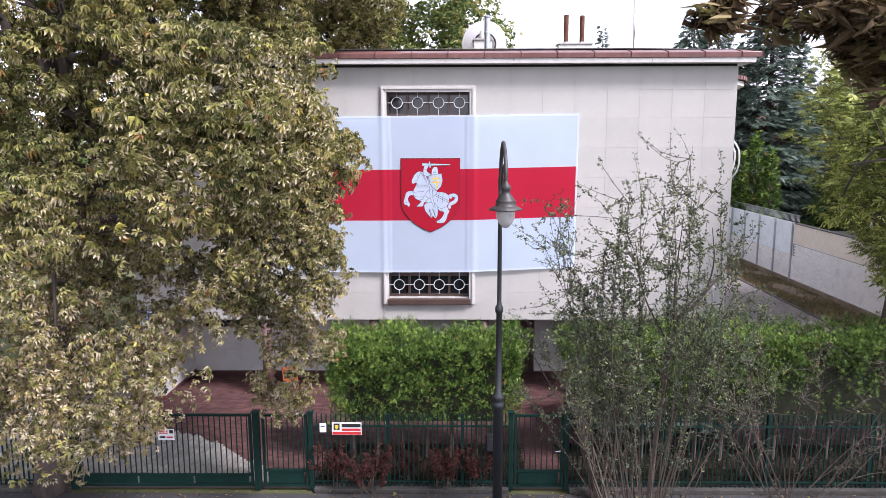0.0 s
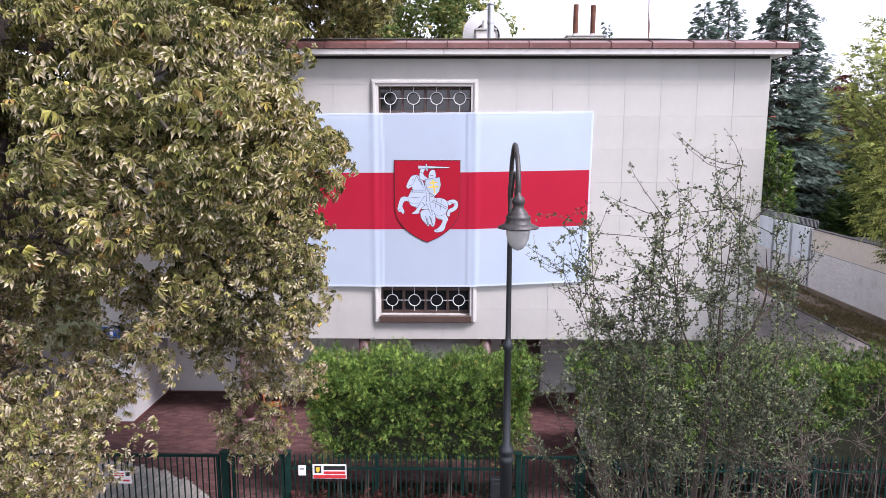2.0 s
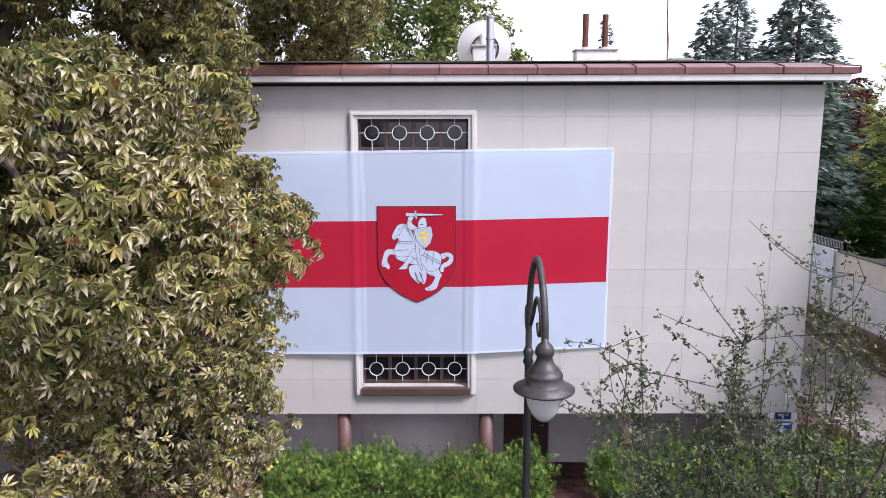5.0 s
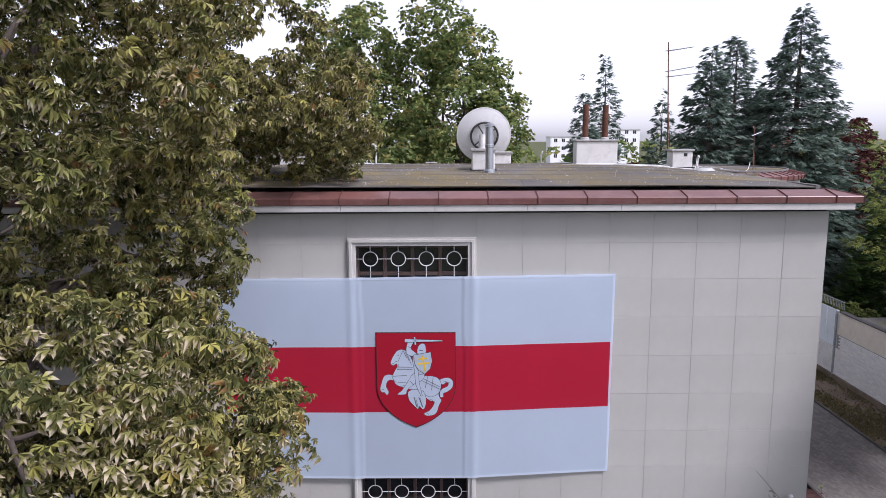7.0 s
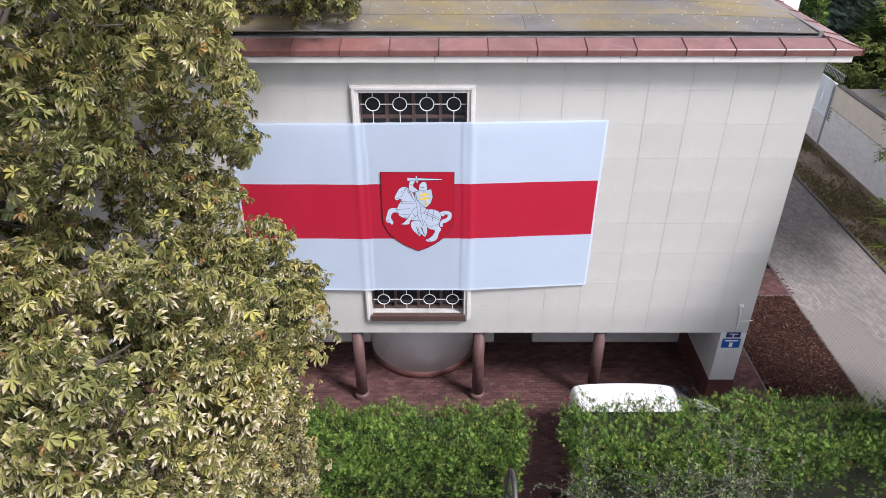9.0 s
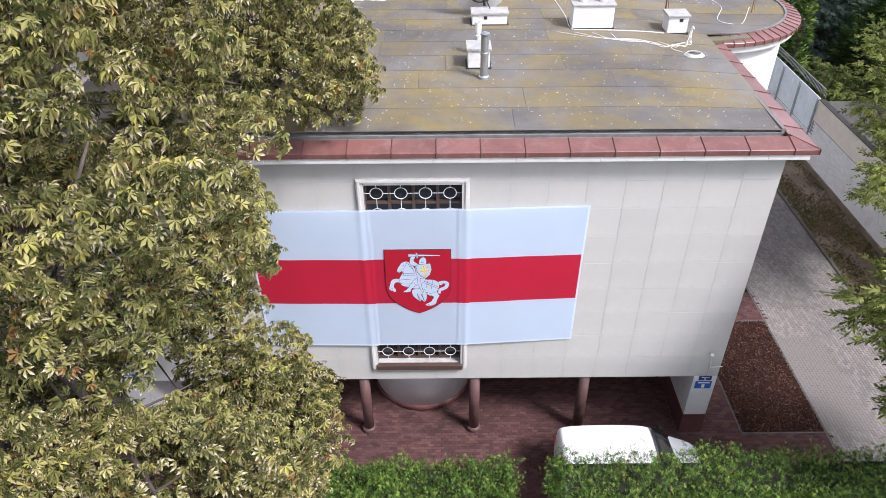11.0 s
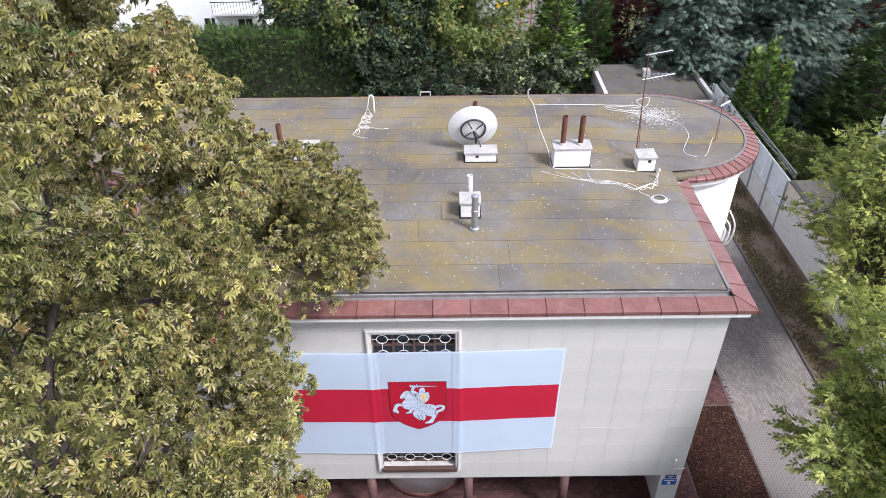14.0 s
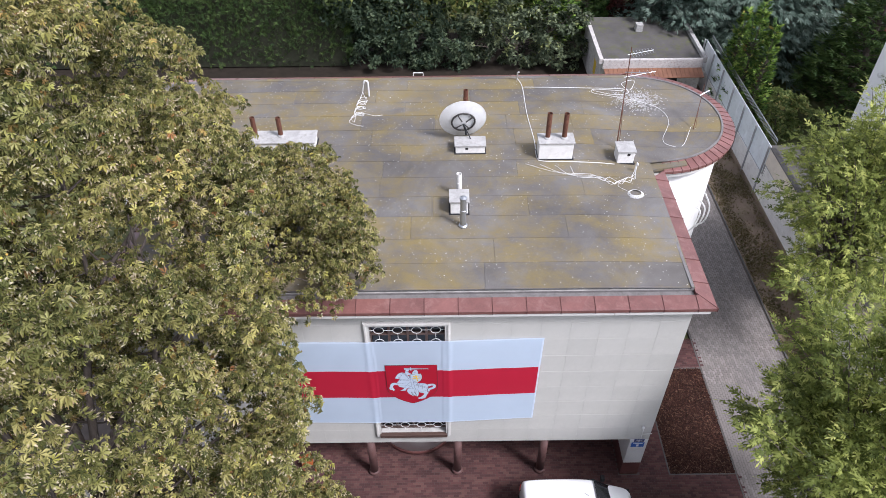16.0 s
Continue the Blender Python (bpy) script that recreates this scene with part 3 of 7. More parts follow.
def roof_mat():
    m, nt, b = make_mat("bitumen_roofing", 0.8)
    v = coords(nt)
    big = noise_tex(nt, v, 0.42, 6, 0.62, 0.6)
    moss = noise_tex(nt, coords(nt, "Object", (0.75, 0.9, 1)), 0.9, 9, 0.72, 0.35)
    fine = noise_tex(nt, v, 60, 2, 0.7)
    col = ramp(nt, big, [(0.25, (0.084, 0.078, 0.071)), (0.5, (0.125, 0.117, 0.108)), (0.75, (0.182, 0.177, 0.17))])
    info = nt.nodes.new("ShaderNodeObjectInfo")
    own = nt.nodes.new("ShaderNodeMath")
    own.operation = "MULTIPLY_ADD"
    own.inputs[1].default_value = 0.16
    nt.links.new(info.outputs["Random"], own.inputs[0])
    nt.links.new(moss, own.inputs[2])
    f = ramp(nt, own.outputs[0], [(0.48, (0, 0, 0)), (0.60, (0.35,) * 3), (0.74, (0.75,) * 3)])
    col = mix(nt, f, col, (0.19, 0.145, 0.052))
    col = mix(nt, 1.0, col, ramp(nt, info.outputs["Random"], [(0, (0.95,) * 3), (1, (1.04,) * 3)]), "MULTIPLY")
    vor = nt.nodes.new("ShaderNodeTexVoronoi")
    vor.inputs["Scale"].default_value = 6.0
    nt.links.new(v, vor.inputs["Vector"])
    spot = ramp(nt, vor.outputs["Distance"], [(0.085, (1,) * 3), (0.10, (0,) * 3)])
    patchy = ramp(nt, noise_tex(nt, v, 0.5, 3), [(0.48, (0,) * 3), (0.60, (1,) * 3)])
    col = mix(nt, mix(nt, 1.0, spot, patchy, "MULTIPLY"), col, (0.5, 0.49, 0.46))
    col = mix(nt, 0.5, col, ramp(nt, fine, [(0.2, (0.3,) * 3), (0.8, (0.7,) * 3)]), "OVERLAY")
    nt.links.new(col, b.inputs["Base Color"])
    bump(nt, b, fine, 0.3, 0.01)
    return m


M["roof"] = roof_mat()
M["soffit_dark"] = surface("weathered_grey_upstand", (0.17, 0.16, 0.155), 0.2, 0.85, stain=3, dirt=(0.10, 0.10, 0.08))
roof = tagged(thing("roof"), "flat bitumen roof with moss stains and bird droppings", "roof", kind="structure")


def roof_xmax(y):
    y = min(y, 12.2)
    return 8.28 if y < 6.38 else 8.75 + math.sqrt(max(0.0, 2.88 ** 2 - (y - BAY_Y) ** 2))


def roof_plate(x0, x1, y0, y1, lift, clip0=False, clip1=False):
    nx, ny = max(2, int((x1 - x0) / 0.6) + (3 if clip1 or clip0 else 0)), 4
    top = []
    for j in range(ny + 1):
        y = y0 + (y1 - y0) * j / ny
        a = -roof_xmax(y) if clip0 else x0
        b = roof_xmax(y) if clip1 else x1
        for i in range(nx + 1):
            x = a + (b - a) * i / nx
            top.append((x, y, roof_z(y, x) + lift + (0.006 if j == 0 else 0)))
    w = nx + 1
    f = [(j * w + i, j * w + i + 1, (j + 1) * w + i + 1, (j + 1) * w + i) for j in range(ny) for i in range(nx)]
    rim = list(range(w)) + [j * w + nx for j in range(1, ny + 1)] + [ny * w + i for i in range(nx - 1, -1, -1)] + [j * w for j in range(ny - 1, 0, -1)]
    k = len(top)
    low = [(top[q][0], top[q][1], top[q][2] - 0.03) for q in rim]
    for n in range(len(rim)):
        m = (n + 1) % len(rim)
        f.append((rim[n], k + n, k + m, rim[m]))
    put("roofing_sheet", raw("roofing_sheet", top + low, f), "roof", roof)


rr = random.Random(5)
y = 0.33
while y < 12.3:
    y1 = min(y + rr.choice((0.95, 1.0, 1.0)), 12.33)
    if y < 6.2 < y1:
        y1 = 6.2
    if y1 - y < 0.25:
        y1 = min(y + 0.6, 12.33)
    cuts = [-8.2]
    while cuts[-1] < 6.5:
        cuts.append(cuts[-1] + rr.uniform(2.2, 5.2))
    cuts = [c for c in cuts if c < 7.0] + [8.28]
    for n, (a, b) in enumerate(zip(cuts, cuts[1:])):
        roof_plate(a + 0.003, b - 0.003, y, y1 - 0.005, 0.002 * (n % 2) + 0.01, n == 0, n == len(cuts) - 2)
    y = y1
bm = bmesh.new()
prism(bm, [(-8.3, 0.335), (8.3, 0.335), (8.3, 6.3), (-8.3, 6.3)], 9.4, 9.68)
for s in (1, -1):
    outl = [(s * 8.7 + s * 2.9 * math.sin(math.pi * i / 24), BAY_Y - 2.9 * math.cos(math.pi * i / 24)) for i in range(25)]
    prism(bm, outl if s > 0 else outl[::-1], 9.4, 9.69)
box(bm, -8.7, 8.7, 6.3, 12.35, 9.4, 9.685)
part("deck", bm, "joint", roof)
for s in (1, -1):
    bm = bmesh.new()
    prism(bm, [(8.2, 5.9), (9.6, 6.2), (9.6, 6.6), (8.2, 6.6)] if s > 0 else [(-9.6, 6.2), (-8.2, 5.9), (-8.2, 6.6), (-9.6, 6.6)], 9.6, 9.715)
    part("corner_sheet", bm, "roof", roof)
    n = 40
    bm = bmesh.new()
    ring = [[(s * 8.75 + s * r * math.sin(math.pi * i / n), BAY_Y - r * math.cos(math.pi * i / n), z) for i in range(n + 1)] for r, z in ((2.78, 9.6), (2.80, 9.77), (2.87, 9.77), (2.87, 9.6))]
    vs = [[bm.verts.new(p) for p in row] for row in ring]
    for a, b in zip(vs, vs[1:]):
        for i in range(n):
            bm.faces.new((a[i], a[i + 1], b[i + 1], b[i]))
    bmesh.ops.recalc_face_normals(bm, faces=bm.faces)
    part("upstand", bm, "soffit_dark", roof, "grey upstand round the bay")

bm = bmesh.new()
box(bm, -8.25, 8.25, 0.05, 0.328, 9.45, 9.63, 0.01)
box(bm, -8.25, 8.25, 0.31, 0.329, 9.63, 9.70, 0.004)
box(bm, 8.16, 8.25, 0.315, 5.95, 9.66, 9.80, 0.01)
part("gutter_strip", bm, "soffit_dark", roof, "dark bitumen upstand along the coping")
part("edge_strip", tube(bmesh.new(), [(-8.2 + 16.4 * i / 20, 0.322, roof_z(0.33, -8.2 + 16.4 * i / 20) + 0.010) for i in range(21)], 0.007, 6), "soffit_dark", roof, "pale metal edge strip of the roofing")

# ---------------------------------------------------------------- the house: open ground floor
tagged(part("ceiling", boxed(FX0 + 0.02, FX1 - 0.02, 0.1, 2.9, 2.37, 2.45), "soffit"), "grey soffit over the open ground floor", "ceiling", kind="structure")
bm = bmesh.new()
box(bm, 3.3, 7.7, 2.45, 2.75, 0.03, 2.37)
box(bm, -7.7, -2.3, 2.45, 2.75, 0.03, 2.37)
box(bm, 1.4, 2.15, 2.45, 2.75, 0.03, 2.37)
box(bm, -2.3, -1.4, 2.45, 2.75, 0.03, 2.37)
box(bm, 2.15, 3.3, 2.45, 2.75, 2.2, 2.37)
tagged(part("wall_recess", bm, "plaster"), "white plastered wall under the overhang", "wall", kind="structure")
bm = bmesh.new()
for x0, x1 in ((3.3, 7.7), (-7.7, -2.3), (1.4, 2.15), (-2.3, -1.4)):
    box(bm, x0, x1, 2.44, 2.75, -0.1, 0.03)
tagged(part("baseboard", bm, "plinth"), "oxblood painted plinth", "baseboard", kind="structure")
door = tagged(thing("door_1", (2.72, 2.5, 0)), "dark brown wooden entrance door", "door", kind="structure")
part("door_leaf", boxed(-0.56, 0.56, 0.05, 0.12, 0, 2.2, 0.01), "dark_wood", door)
for k in range(3):
    part("door_panel", boxed(-0.42, 0.42, 0.02, 0.05, 0.15 + 0.68 * k, 0.72 + 0.68 * k, 0.012), "dark_wood", door)
part("door_handle", tube(bmesh.new(), [(0.45, 0.04, 1.0), (0.45, -0.02, 1.0), (0.34, -0.02, 1.0)], 0.012), "galv", door)

for x0, x1, foot, lab in ((7.66, FX1, 0.78, "white rendered pier with an oxblood plinth"), (FX0, -7.6, 0.1, "white rendered pier with a low dark foot")):
    p = tagged(thing("pier"), lab, "pier", kind="structure")
    part("shaft", boxed(x0, x1, 0.0, 2.75, foot, 2.36), "plaster", p)
    part("plinth", boxed(x0 - 0.01, x1 + 0.01, -0.01, 2.76, -0.1, foot), "plinth", p)

col0 = None
for x in (-4.65, -1.55, 1.57, 4.67):
    if col0 is None:
        col0 = tagged(thing("column", (x, 0.2, 0)), "round dark brown column with a ring base", "column", "columns under the house", "structure")
        part("shaft", lathe(bmesh.new(), [(0.15, 0), (0.15, 2.37)], n=20), "column", col0, smooth=True)
        part("base_ring", lathe(bmesh.new(), [(0.19, 0), (0.2, 0.05), (0.2, 0.12), (0.17, 0.16), (0.155, 0.17)], n=20), "column", col0)
    else:
        copy_thing(col0, pose(x, 0.2, 0))

drum = tagged(thing("stair_drum", (0.03, 2.4, 0)), "white rounded stair drum under the overhang", "wall", kind="structure")
part("shaft", lathe(bmesh.new(), [(1.5, 0.22), (1.5, 2.38)], n=48), "plaster", drum, smooth=True)
part("plinth", lathe(bmesh.new(), [(1.52, -0.05), (1.52, 0.22)], n=48), "plinth", drum, smooth=True)

# ---------------------------------------------------------------- tall window with its grille
win = tagged(thing("window_1"), "tall two-storey window with white frame and ring grille", "window", kind="structure")
bm = bmesh.new()
for inset, proud, w in ((0.0, 0.05, 0.17), (0.035, 0.085, 0.06)):
    x0, x1, z0, z1 = -1.26 + inset, 1.32 - inset, 2.83, 8.82 - inset
    box(bm, x0, x0 + w, -proud, 0.1, z0, z1, 0.006)
    box(bm, x1 - w, x1, -proud, 0.1, z0, z1, 0.006)
    box(bm, x0 + w, x1 - w, -proud, 0.1, z1 - w, z1, 0.006)
part("window_frame", bm, "trim", win, "white moulded stone surround")
part("window_sill", boxed(-1.12, 1.19, -0.12, 0.2, 2.82, 2.98, 0.01), "dark_wood", win, "dark brown sill")
for a, b in zip((3.0, 4.4, 5.83, 7.24), (4.4, 5.83, 7.24, 8.65)):
    part("pane", boxed(-1.09, 1.155, 0.26, 0.27, a, b), "glass", win)
for k in range(5):
    x = -1.09 + 2.245 * k / 4
    part("mullion", boxed(x - 0.035, x + 0.035, 0.16, 0.255, 3.0, 8.65, 0.005), "dark_wood", win)
for z in (3.03, 3.62, 4.4, 5.83, 7.24, 8.05, 8.62):
    part("transom", boxed(-1.09, 1.155, 0.17, 0.25, z - 0.035, z + 0.035, 0.005), "dark_wood", win)
bm = bmesh.new()
n, R = 28, 0.145
pts = [(R * math.cos(2 * math.pi * i / n), 0, R * math.sin(2 * math.pi * i / n)) for i in range(n + 1)]
tube(bm, pts, 0.0105, 6)
for a in range(4):
    c, s = math.cos(a * math.pi / 2), math.sin(a * math.pi / 2)
    tube(bm, [(c * R, 0, s * R), (c * 0.275, 0, s * 0.275)], 0.0085, 6)
ring = bpy.data.meshes.new("grille_ring")
bm.to_mesh(ring)
bm.free()
for r in range(10):
    for k in range(4):
        ob = put("grille_ring", ring, "white_metal", win)
        ob.location = (-0.81 + 0.562 * k, 0.06, 3.36 + 0.557 * r)

# ---------------------------------------------------------------- flag
def cloth(name, c):
    m, nt, b = make_mat(name, 0.75)
    v = coords(nt)
    w = noise_tex(nt, v, 220, 2)
    big = noise_tex(nt, v, 0.8, 3)
    col = ramp(nt, big, [(0.3, tuple(x * 0.95 for x in c)), (0.7, c)])
    nt.links.new(col, b.inputs["Base Color"])
    bump(nt, b, w, 0.08, 0.002)
    tr = nt.nodes.new("ShaderNodeBsdfTransparent")
    tl = nt.nodes.new("ShaderNodeBsdfTranslucent")
    nt.links.new(col, tl.inputs["Color"])
    s1, s2 = nt.nodes.new("ShaderNodeMixShader"), nt.nodes.new("ShaderNodeMixShader")
    s1.inputs[0].default_value, s2.inputs[0].default_value = 0.42, 0.05
    nt.links.new(b.outputs[0], s1.inputs[1])
    nt.links.new(tl.outputs[0], s1.inputs[2])
    nt.links.new(s1.outputs[0], s2.inputs[1])
    nt.links.new(tr.outputs[0], s2.inputs[2])
    nt.links.new(s2.outputs[0], nt.nodes["Material Output"].inputs["Surface"])
    return m


M["cloth_white"] = cloth("white_cloth", (0.67, 0.775, 0.90))
M["cloth_red"] = cloth("red_cloth", (0.62, 0.025, 0.06))
M["cloth_crest"] = cloth("crest_cloth", (0.56, 0.02, 0.045))
M["print_white"] = surface("white_print_on_cloth", (0.43, 0.49, 0.58), 0.03, 0.8, bumpy=0.05)
M["cloth_hem"] = cloth("hem_cloth", (0.80, 0.88, 0.98))


def flag_point(u, v):
    """u from the left edge to the right, v from the bottom to the top."""
    x = -3.93 + u * 8.0 + 0.035 * v
    top, bottom = 8.0 + 0.07 * u, 3.74 + 0.13 * max(0.0, (u - 0.62) / 0.38)
    sagging = -0.007 * abs(math.sin(u * 44)) * (v > 0.97)
    z = bottom + (top - bottom) * v + sagging
    away = max(0.0, -1.27 - x, x - 1.33)
    y = -0.092 + 0.05 * min(1.0, away / 2.4) + 0.006 * math.sin(u * 31 + v * 2.0) * math.sin(v * 3.1) * min(1.0, away)
    if -1.0 < x < 1.06:
        y += 0.012
    for edge in (-1.2, 1.27):
        y -= 0.014 * math.exp(-((x - edge) / 0.075) ** 2)
    return (x, y, z)


flag = tagged(thing("flag"), "large white-red-white cloth flag hung across the facade", "flag")


def flag_band(name, v0, v1, mat, label="", u0=0.0, u1=1.0, nu=240, nv=10, lift=0.0):
    vs = [flag_point(u0 + (u1 - u0) * i / nu, v0 + (v1 - v0) * j / nv) for j in range(nv + 1) for i in range(nu + 1)]
    vs = [(x, y - lift, z) for x, y, z in vs]
    fs = [(j * (nu + 1) + i, j * (nu + 1) + i + 1, (j + 1) * (nu + 1) + i + 1, (j + 1) * (nu + 1) + i) for j in range(nv) for i in range(nu)]
    return put(name, raw(name, vs, fs), mat, flag, label, smooth=True)


flag_band("stripe", 0.0, 0.338, "cloth_white", "white lower stripe")
flag_band("stripe", 0.338, 0.664, "cloth_red", "red middle stripe")
flag_band("stripe", 0.664, 1.0, "cloth_white", "white upper stripe")
for v0, v1 in ((0.0, 0.012), (0.988, 1.0)):
    flag_band("hem", v0, v1, "cloth_hem", "", nv=1, lift=0.006)
for u0, u1 in ((0.0, 0.006), (0.994, 1.0)):
    flag_band("hem", 0, 1, "cloth_hem", "", u0, u1, 2, 30, lift=0.006)


def crest_outline(grow=0.0, n=14):
    """A shield: straight top and sides that curve to a point."""
    x0, x1, zt, zs, zb = -0.71 - grow, 0.885 + grow, 6.88 + grow, 5.75, 4.88 - grow * 1.3
    cx = (x0 + x1) / 2
    out = [(x0, zt), (x0, zs)]
    w = x1 - x0
    for i in range(1, n):
        a = i / n * math.pi / 3
        out.append((x1 - w * math.cos(a), zs - (zs - zb) * math.sin(a) / math.sin(math.pi / 3)))
    out.append((cx, zb))
    return out + [(2 * cx - x, z) for x, z in out[-2::-1]]


def flat_shape(outline, y0, y1):
    """A thin plate in the facade's plane from (x, z) points."""
    bm = bmesh.new()
    f = [bm.verts.new((x, y0, z)) for x, z in outline]
    k = [bm.verts.new((x, y1, z)) for x, z in outline]
    bm.faces.new(f)
    bm.faces.new(k[::-1])
    n = len(outline)
    for i in range(n):
        bm.faces.new((f[i], k[i], k[(i + 1) % n], f[(i + 1) % n]))
    bmesh.ops.recalc_face_normals(bm, faces=bm.faces)
    return bm


part("shield_border", flat_shape(crest_outline(0.014), -0.0945, -0.0925), "black_print", flag, "thin black outline of the shield")
shield = part("shield", flat_shape(crest_outline(), -0.098, -0.0955), "cloth_crest", flag, "red shield with a plain white emblem")


def bar(x0, z0, x1, z1, w0, w1):
    d = Vector((x1 - x0, z1 - z0)).normalized()
    p = Vector((-d.y, d.x))
    return [(x0 + p.x * w0, z0 + p.y * w0), (x0 - p.x * w0, z0 - p.y * w0), (x1 - p.x * w1, z1 - p.y * w1), (x1 + p.x * w1, z1 + p.y * w1)]


def crest(*pts):
    """Points of the emblem, in thirds of a centimetre or so from the shield's upper corner, as (x, z) on the facade."""
    return [(-0.8616 + x * 0.003743, 7.022 - z * 0.00385) for x, z in pts]


def rounded(pts, n=4):
    """A smooth closed line through the points."""
    out = []
    m = len(pts)
    for i in range(m):
        p = [Vector(pts[(i + k) % m]) for k in (-1, 0, 1, 2)]
        for q in range(n):
            t = q / n
            out.append(tuple(0.5 * (2 * p[1] + (p[2] - p[0]) * t + (2 * p[0] - 5 * p[1] + 4 * p[2] - p[3]) * t * t + (3 * p[1] - p[0] - 3 * p[2] + p[3]) * t ** 3)))
    return out


def grown(pts, d):
    a = sum(p[0] * q[1] - q[0] * p[1] for p, q in zip(pts, pts[1:] + pts[:1]))
    s = d if a > 0 else -d
    out = []
    for k in range(len(pts)):
        e = Vector(pts[(k + 1) % len(pts)]) - Vector(pts[k - 1])
        e.normalize()
        out.append((pts[k][0] + e.y * s, pts[k][1] - e.x * s))
    return out


HEAD = crest((118, 203), (122, 185), (136, 158), (150, 138), (170, 128), (190, 130), (212, 146), (230, 178), (242, 215), (262, 262), (225, 300), (150, 305), (127, 280), (138, 248), (152, 222), (152, 204), (140, 208), (130, 214))
BODY = crest((140, 262), (235, 250), (300, 272), (345, 275), (378, 290), (390, 318), (384, 352), (366, 376), (330, 388), (300, 372), (270, 350), (225, 346), (175, 332), (140, 312))
TAIL = crest((378, 300), (400, 288), (428, 284), (450, 296), (456, 318), (446, 344), (420, 362), (402, 370), (402, 388), (386, 390), (384, 368), (396, 346), (424, 332), (432, 315), (418, 308), (400, 320))
HIND = crest((300, 372), (384, 350), (376, 372), (382, 394), (391, 408), (377, 438), (366, 474), (346, 490), (312, 494), (298, 482), (326, 466), (346, 442), (354, 416), (332, 410), (310, 394))
FORE = crest((150, 270), (158, 312), (130, 296), (108, 294), (94, 308), (90, 332), (103, 360), (94, 376), (80, 362), (68, 362), (58, 346), (66, 314), (78, 278), (100, 265), (128, 268))
CLOTH = crest((210, 365), (235, 350), (285, 352), (304, 385), (306, 425), (292, 458), (270, 440), (262, 455), (240, 435), (216, 405))
LEG = crest((240, 262), (296, 256), (290, 292), (240, 318), (205, 350), (196, 372), (152, 374), (176, 354), (206, 310))
BACK = crest((238, 160), (262, 148), (302, 150), (330, 200), (290, 262), (248, 240))
HELM = crest((266, 148), (266, 118), (278, 100), (294, 95), (306, 108), (306, 148))
ARM = crest((205, 146), (208, 100), (222, 78), (240, 70), (244, 84), (232, 104), (228, 124), (258, 152), (236, 162))
for k, o in enumerate((TAIL, HIND, FORE, BODY, HEAD, CLOTH, LEG, BACK, ARM, HELM)):
    o = rounded(o)
    y = -0.0985 - 0.0006 * k
    part("emblem_outline", flat_shape(grown(o, 0.0075), y - 0.0003, y), "black_print", shield)
    part("emblem_piece", flat_shape(o, y - 0.0006, y - 0.0001), "print_white", shield)
INK = [((248, 58), (253, 100), 4, 4), ((196, 78), (398, 80), 9, 2), ((256, 244), (262, 318), 9, 9), ((262, 316), (284, 384), 9, 3)]
for a, b2, w0, w1 in INK:
    (xa, za), (xb, zb) = crest(a, b2)
    o = bar(xa, za, xb, zb, w0 * 0.0038, w1 * 0.0038)
    part("emblem_outline", flat_shape(grown(o, 0.008), -0.1056, -0.1050), "black_print", shield)
    part("emblem_piece", flat_shape(o, -0.1062, -0.1051), "print_white", shield)
for a, b2, w in (((153, 222), (236, 224), 1.6), ((152, 236), (234, 236), 1.6), ((128, 274), (206, 268), 1.6), ((158, 206), (156, 238), 1.5), ((242, 390), (258, 448), 3), ((268, 390), (290, 448), 3), ((286, 298), (384, 346), 1.6), ((292, 286), (386, 334), 1.6),
                 ((318, 274), (304, 340), 1.6), ((348, 278), (338, 352), 1.6), ((185, 132), (158, 190), 1.5), ((136, 196), (160, 188), 1.5), ((210, 110), (232, 118), 1.6), ((272, 132), (292, 132), 3), ((222, 300), (240, 322), 1.6),
                 ((186, 134), (204, 172), 1.4), ((198, 140), (218, 190), 1.4), ((208, 150), (230, 212), 1.4), ((156, 160), (164, 156), 2.4), ((126, 204), (136, 200), 1.4), ((170, 330), (196, 322), 1.4), ((66, 350), (80, 344), 1.6), ((312, 478), (324, 488), 1.6), ((404, 300), (440, 312), 1.3), ((330, 400), (352, 416), 1.3), ((252, 400), (264, 446), 1.6), ((278, 396), (284, 440), 1.6)):
    (xa, za), (xb, zb) = crest(a, b2)
    part("emblem_line", flat_shape(bar(xa, za, xb, zb, w * 0.0032, w * 0.0032), -0.1049, -0.1035), "grey_print", shield)
PLATE = crest((242, 158), (334, 142), (342, 190), (330, 232), (302, 260), (270, 240), (250, 208))
part("emblem_outline", flat_shape(grown(PLATE, 0.01), -0.1068, -0.1063), "black_print", shield)
part("emblem_plate", flat_shape(PLATE, -0.1074, -0.1064), "cloth_white", shield)
for k, (a, b2) in enumerate((((290, 160), (304, 246)), ((268, 180), (318, 174)), ((262, 206), (328, 200)))):
    (xa, za), (xb, zb) = crest(a, b2)
    part("emblem_cross", flat_shape(bar(xa, za, xb, zb, 0.018, 0.018), -0.1082 - 0.0002 * k, -0.1075), "yellow_print", shield)


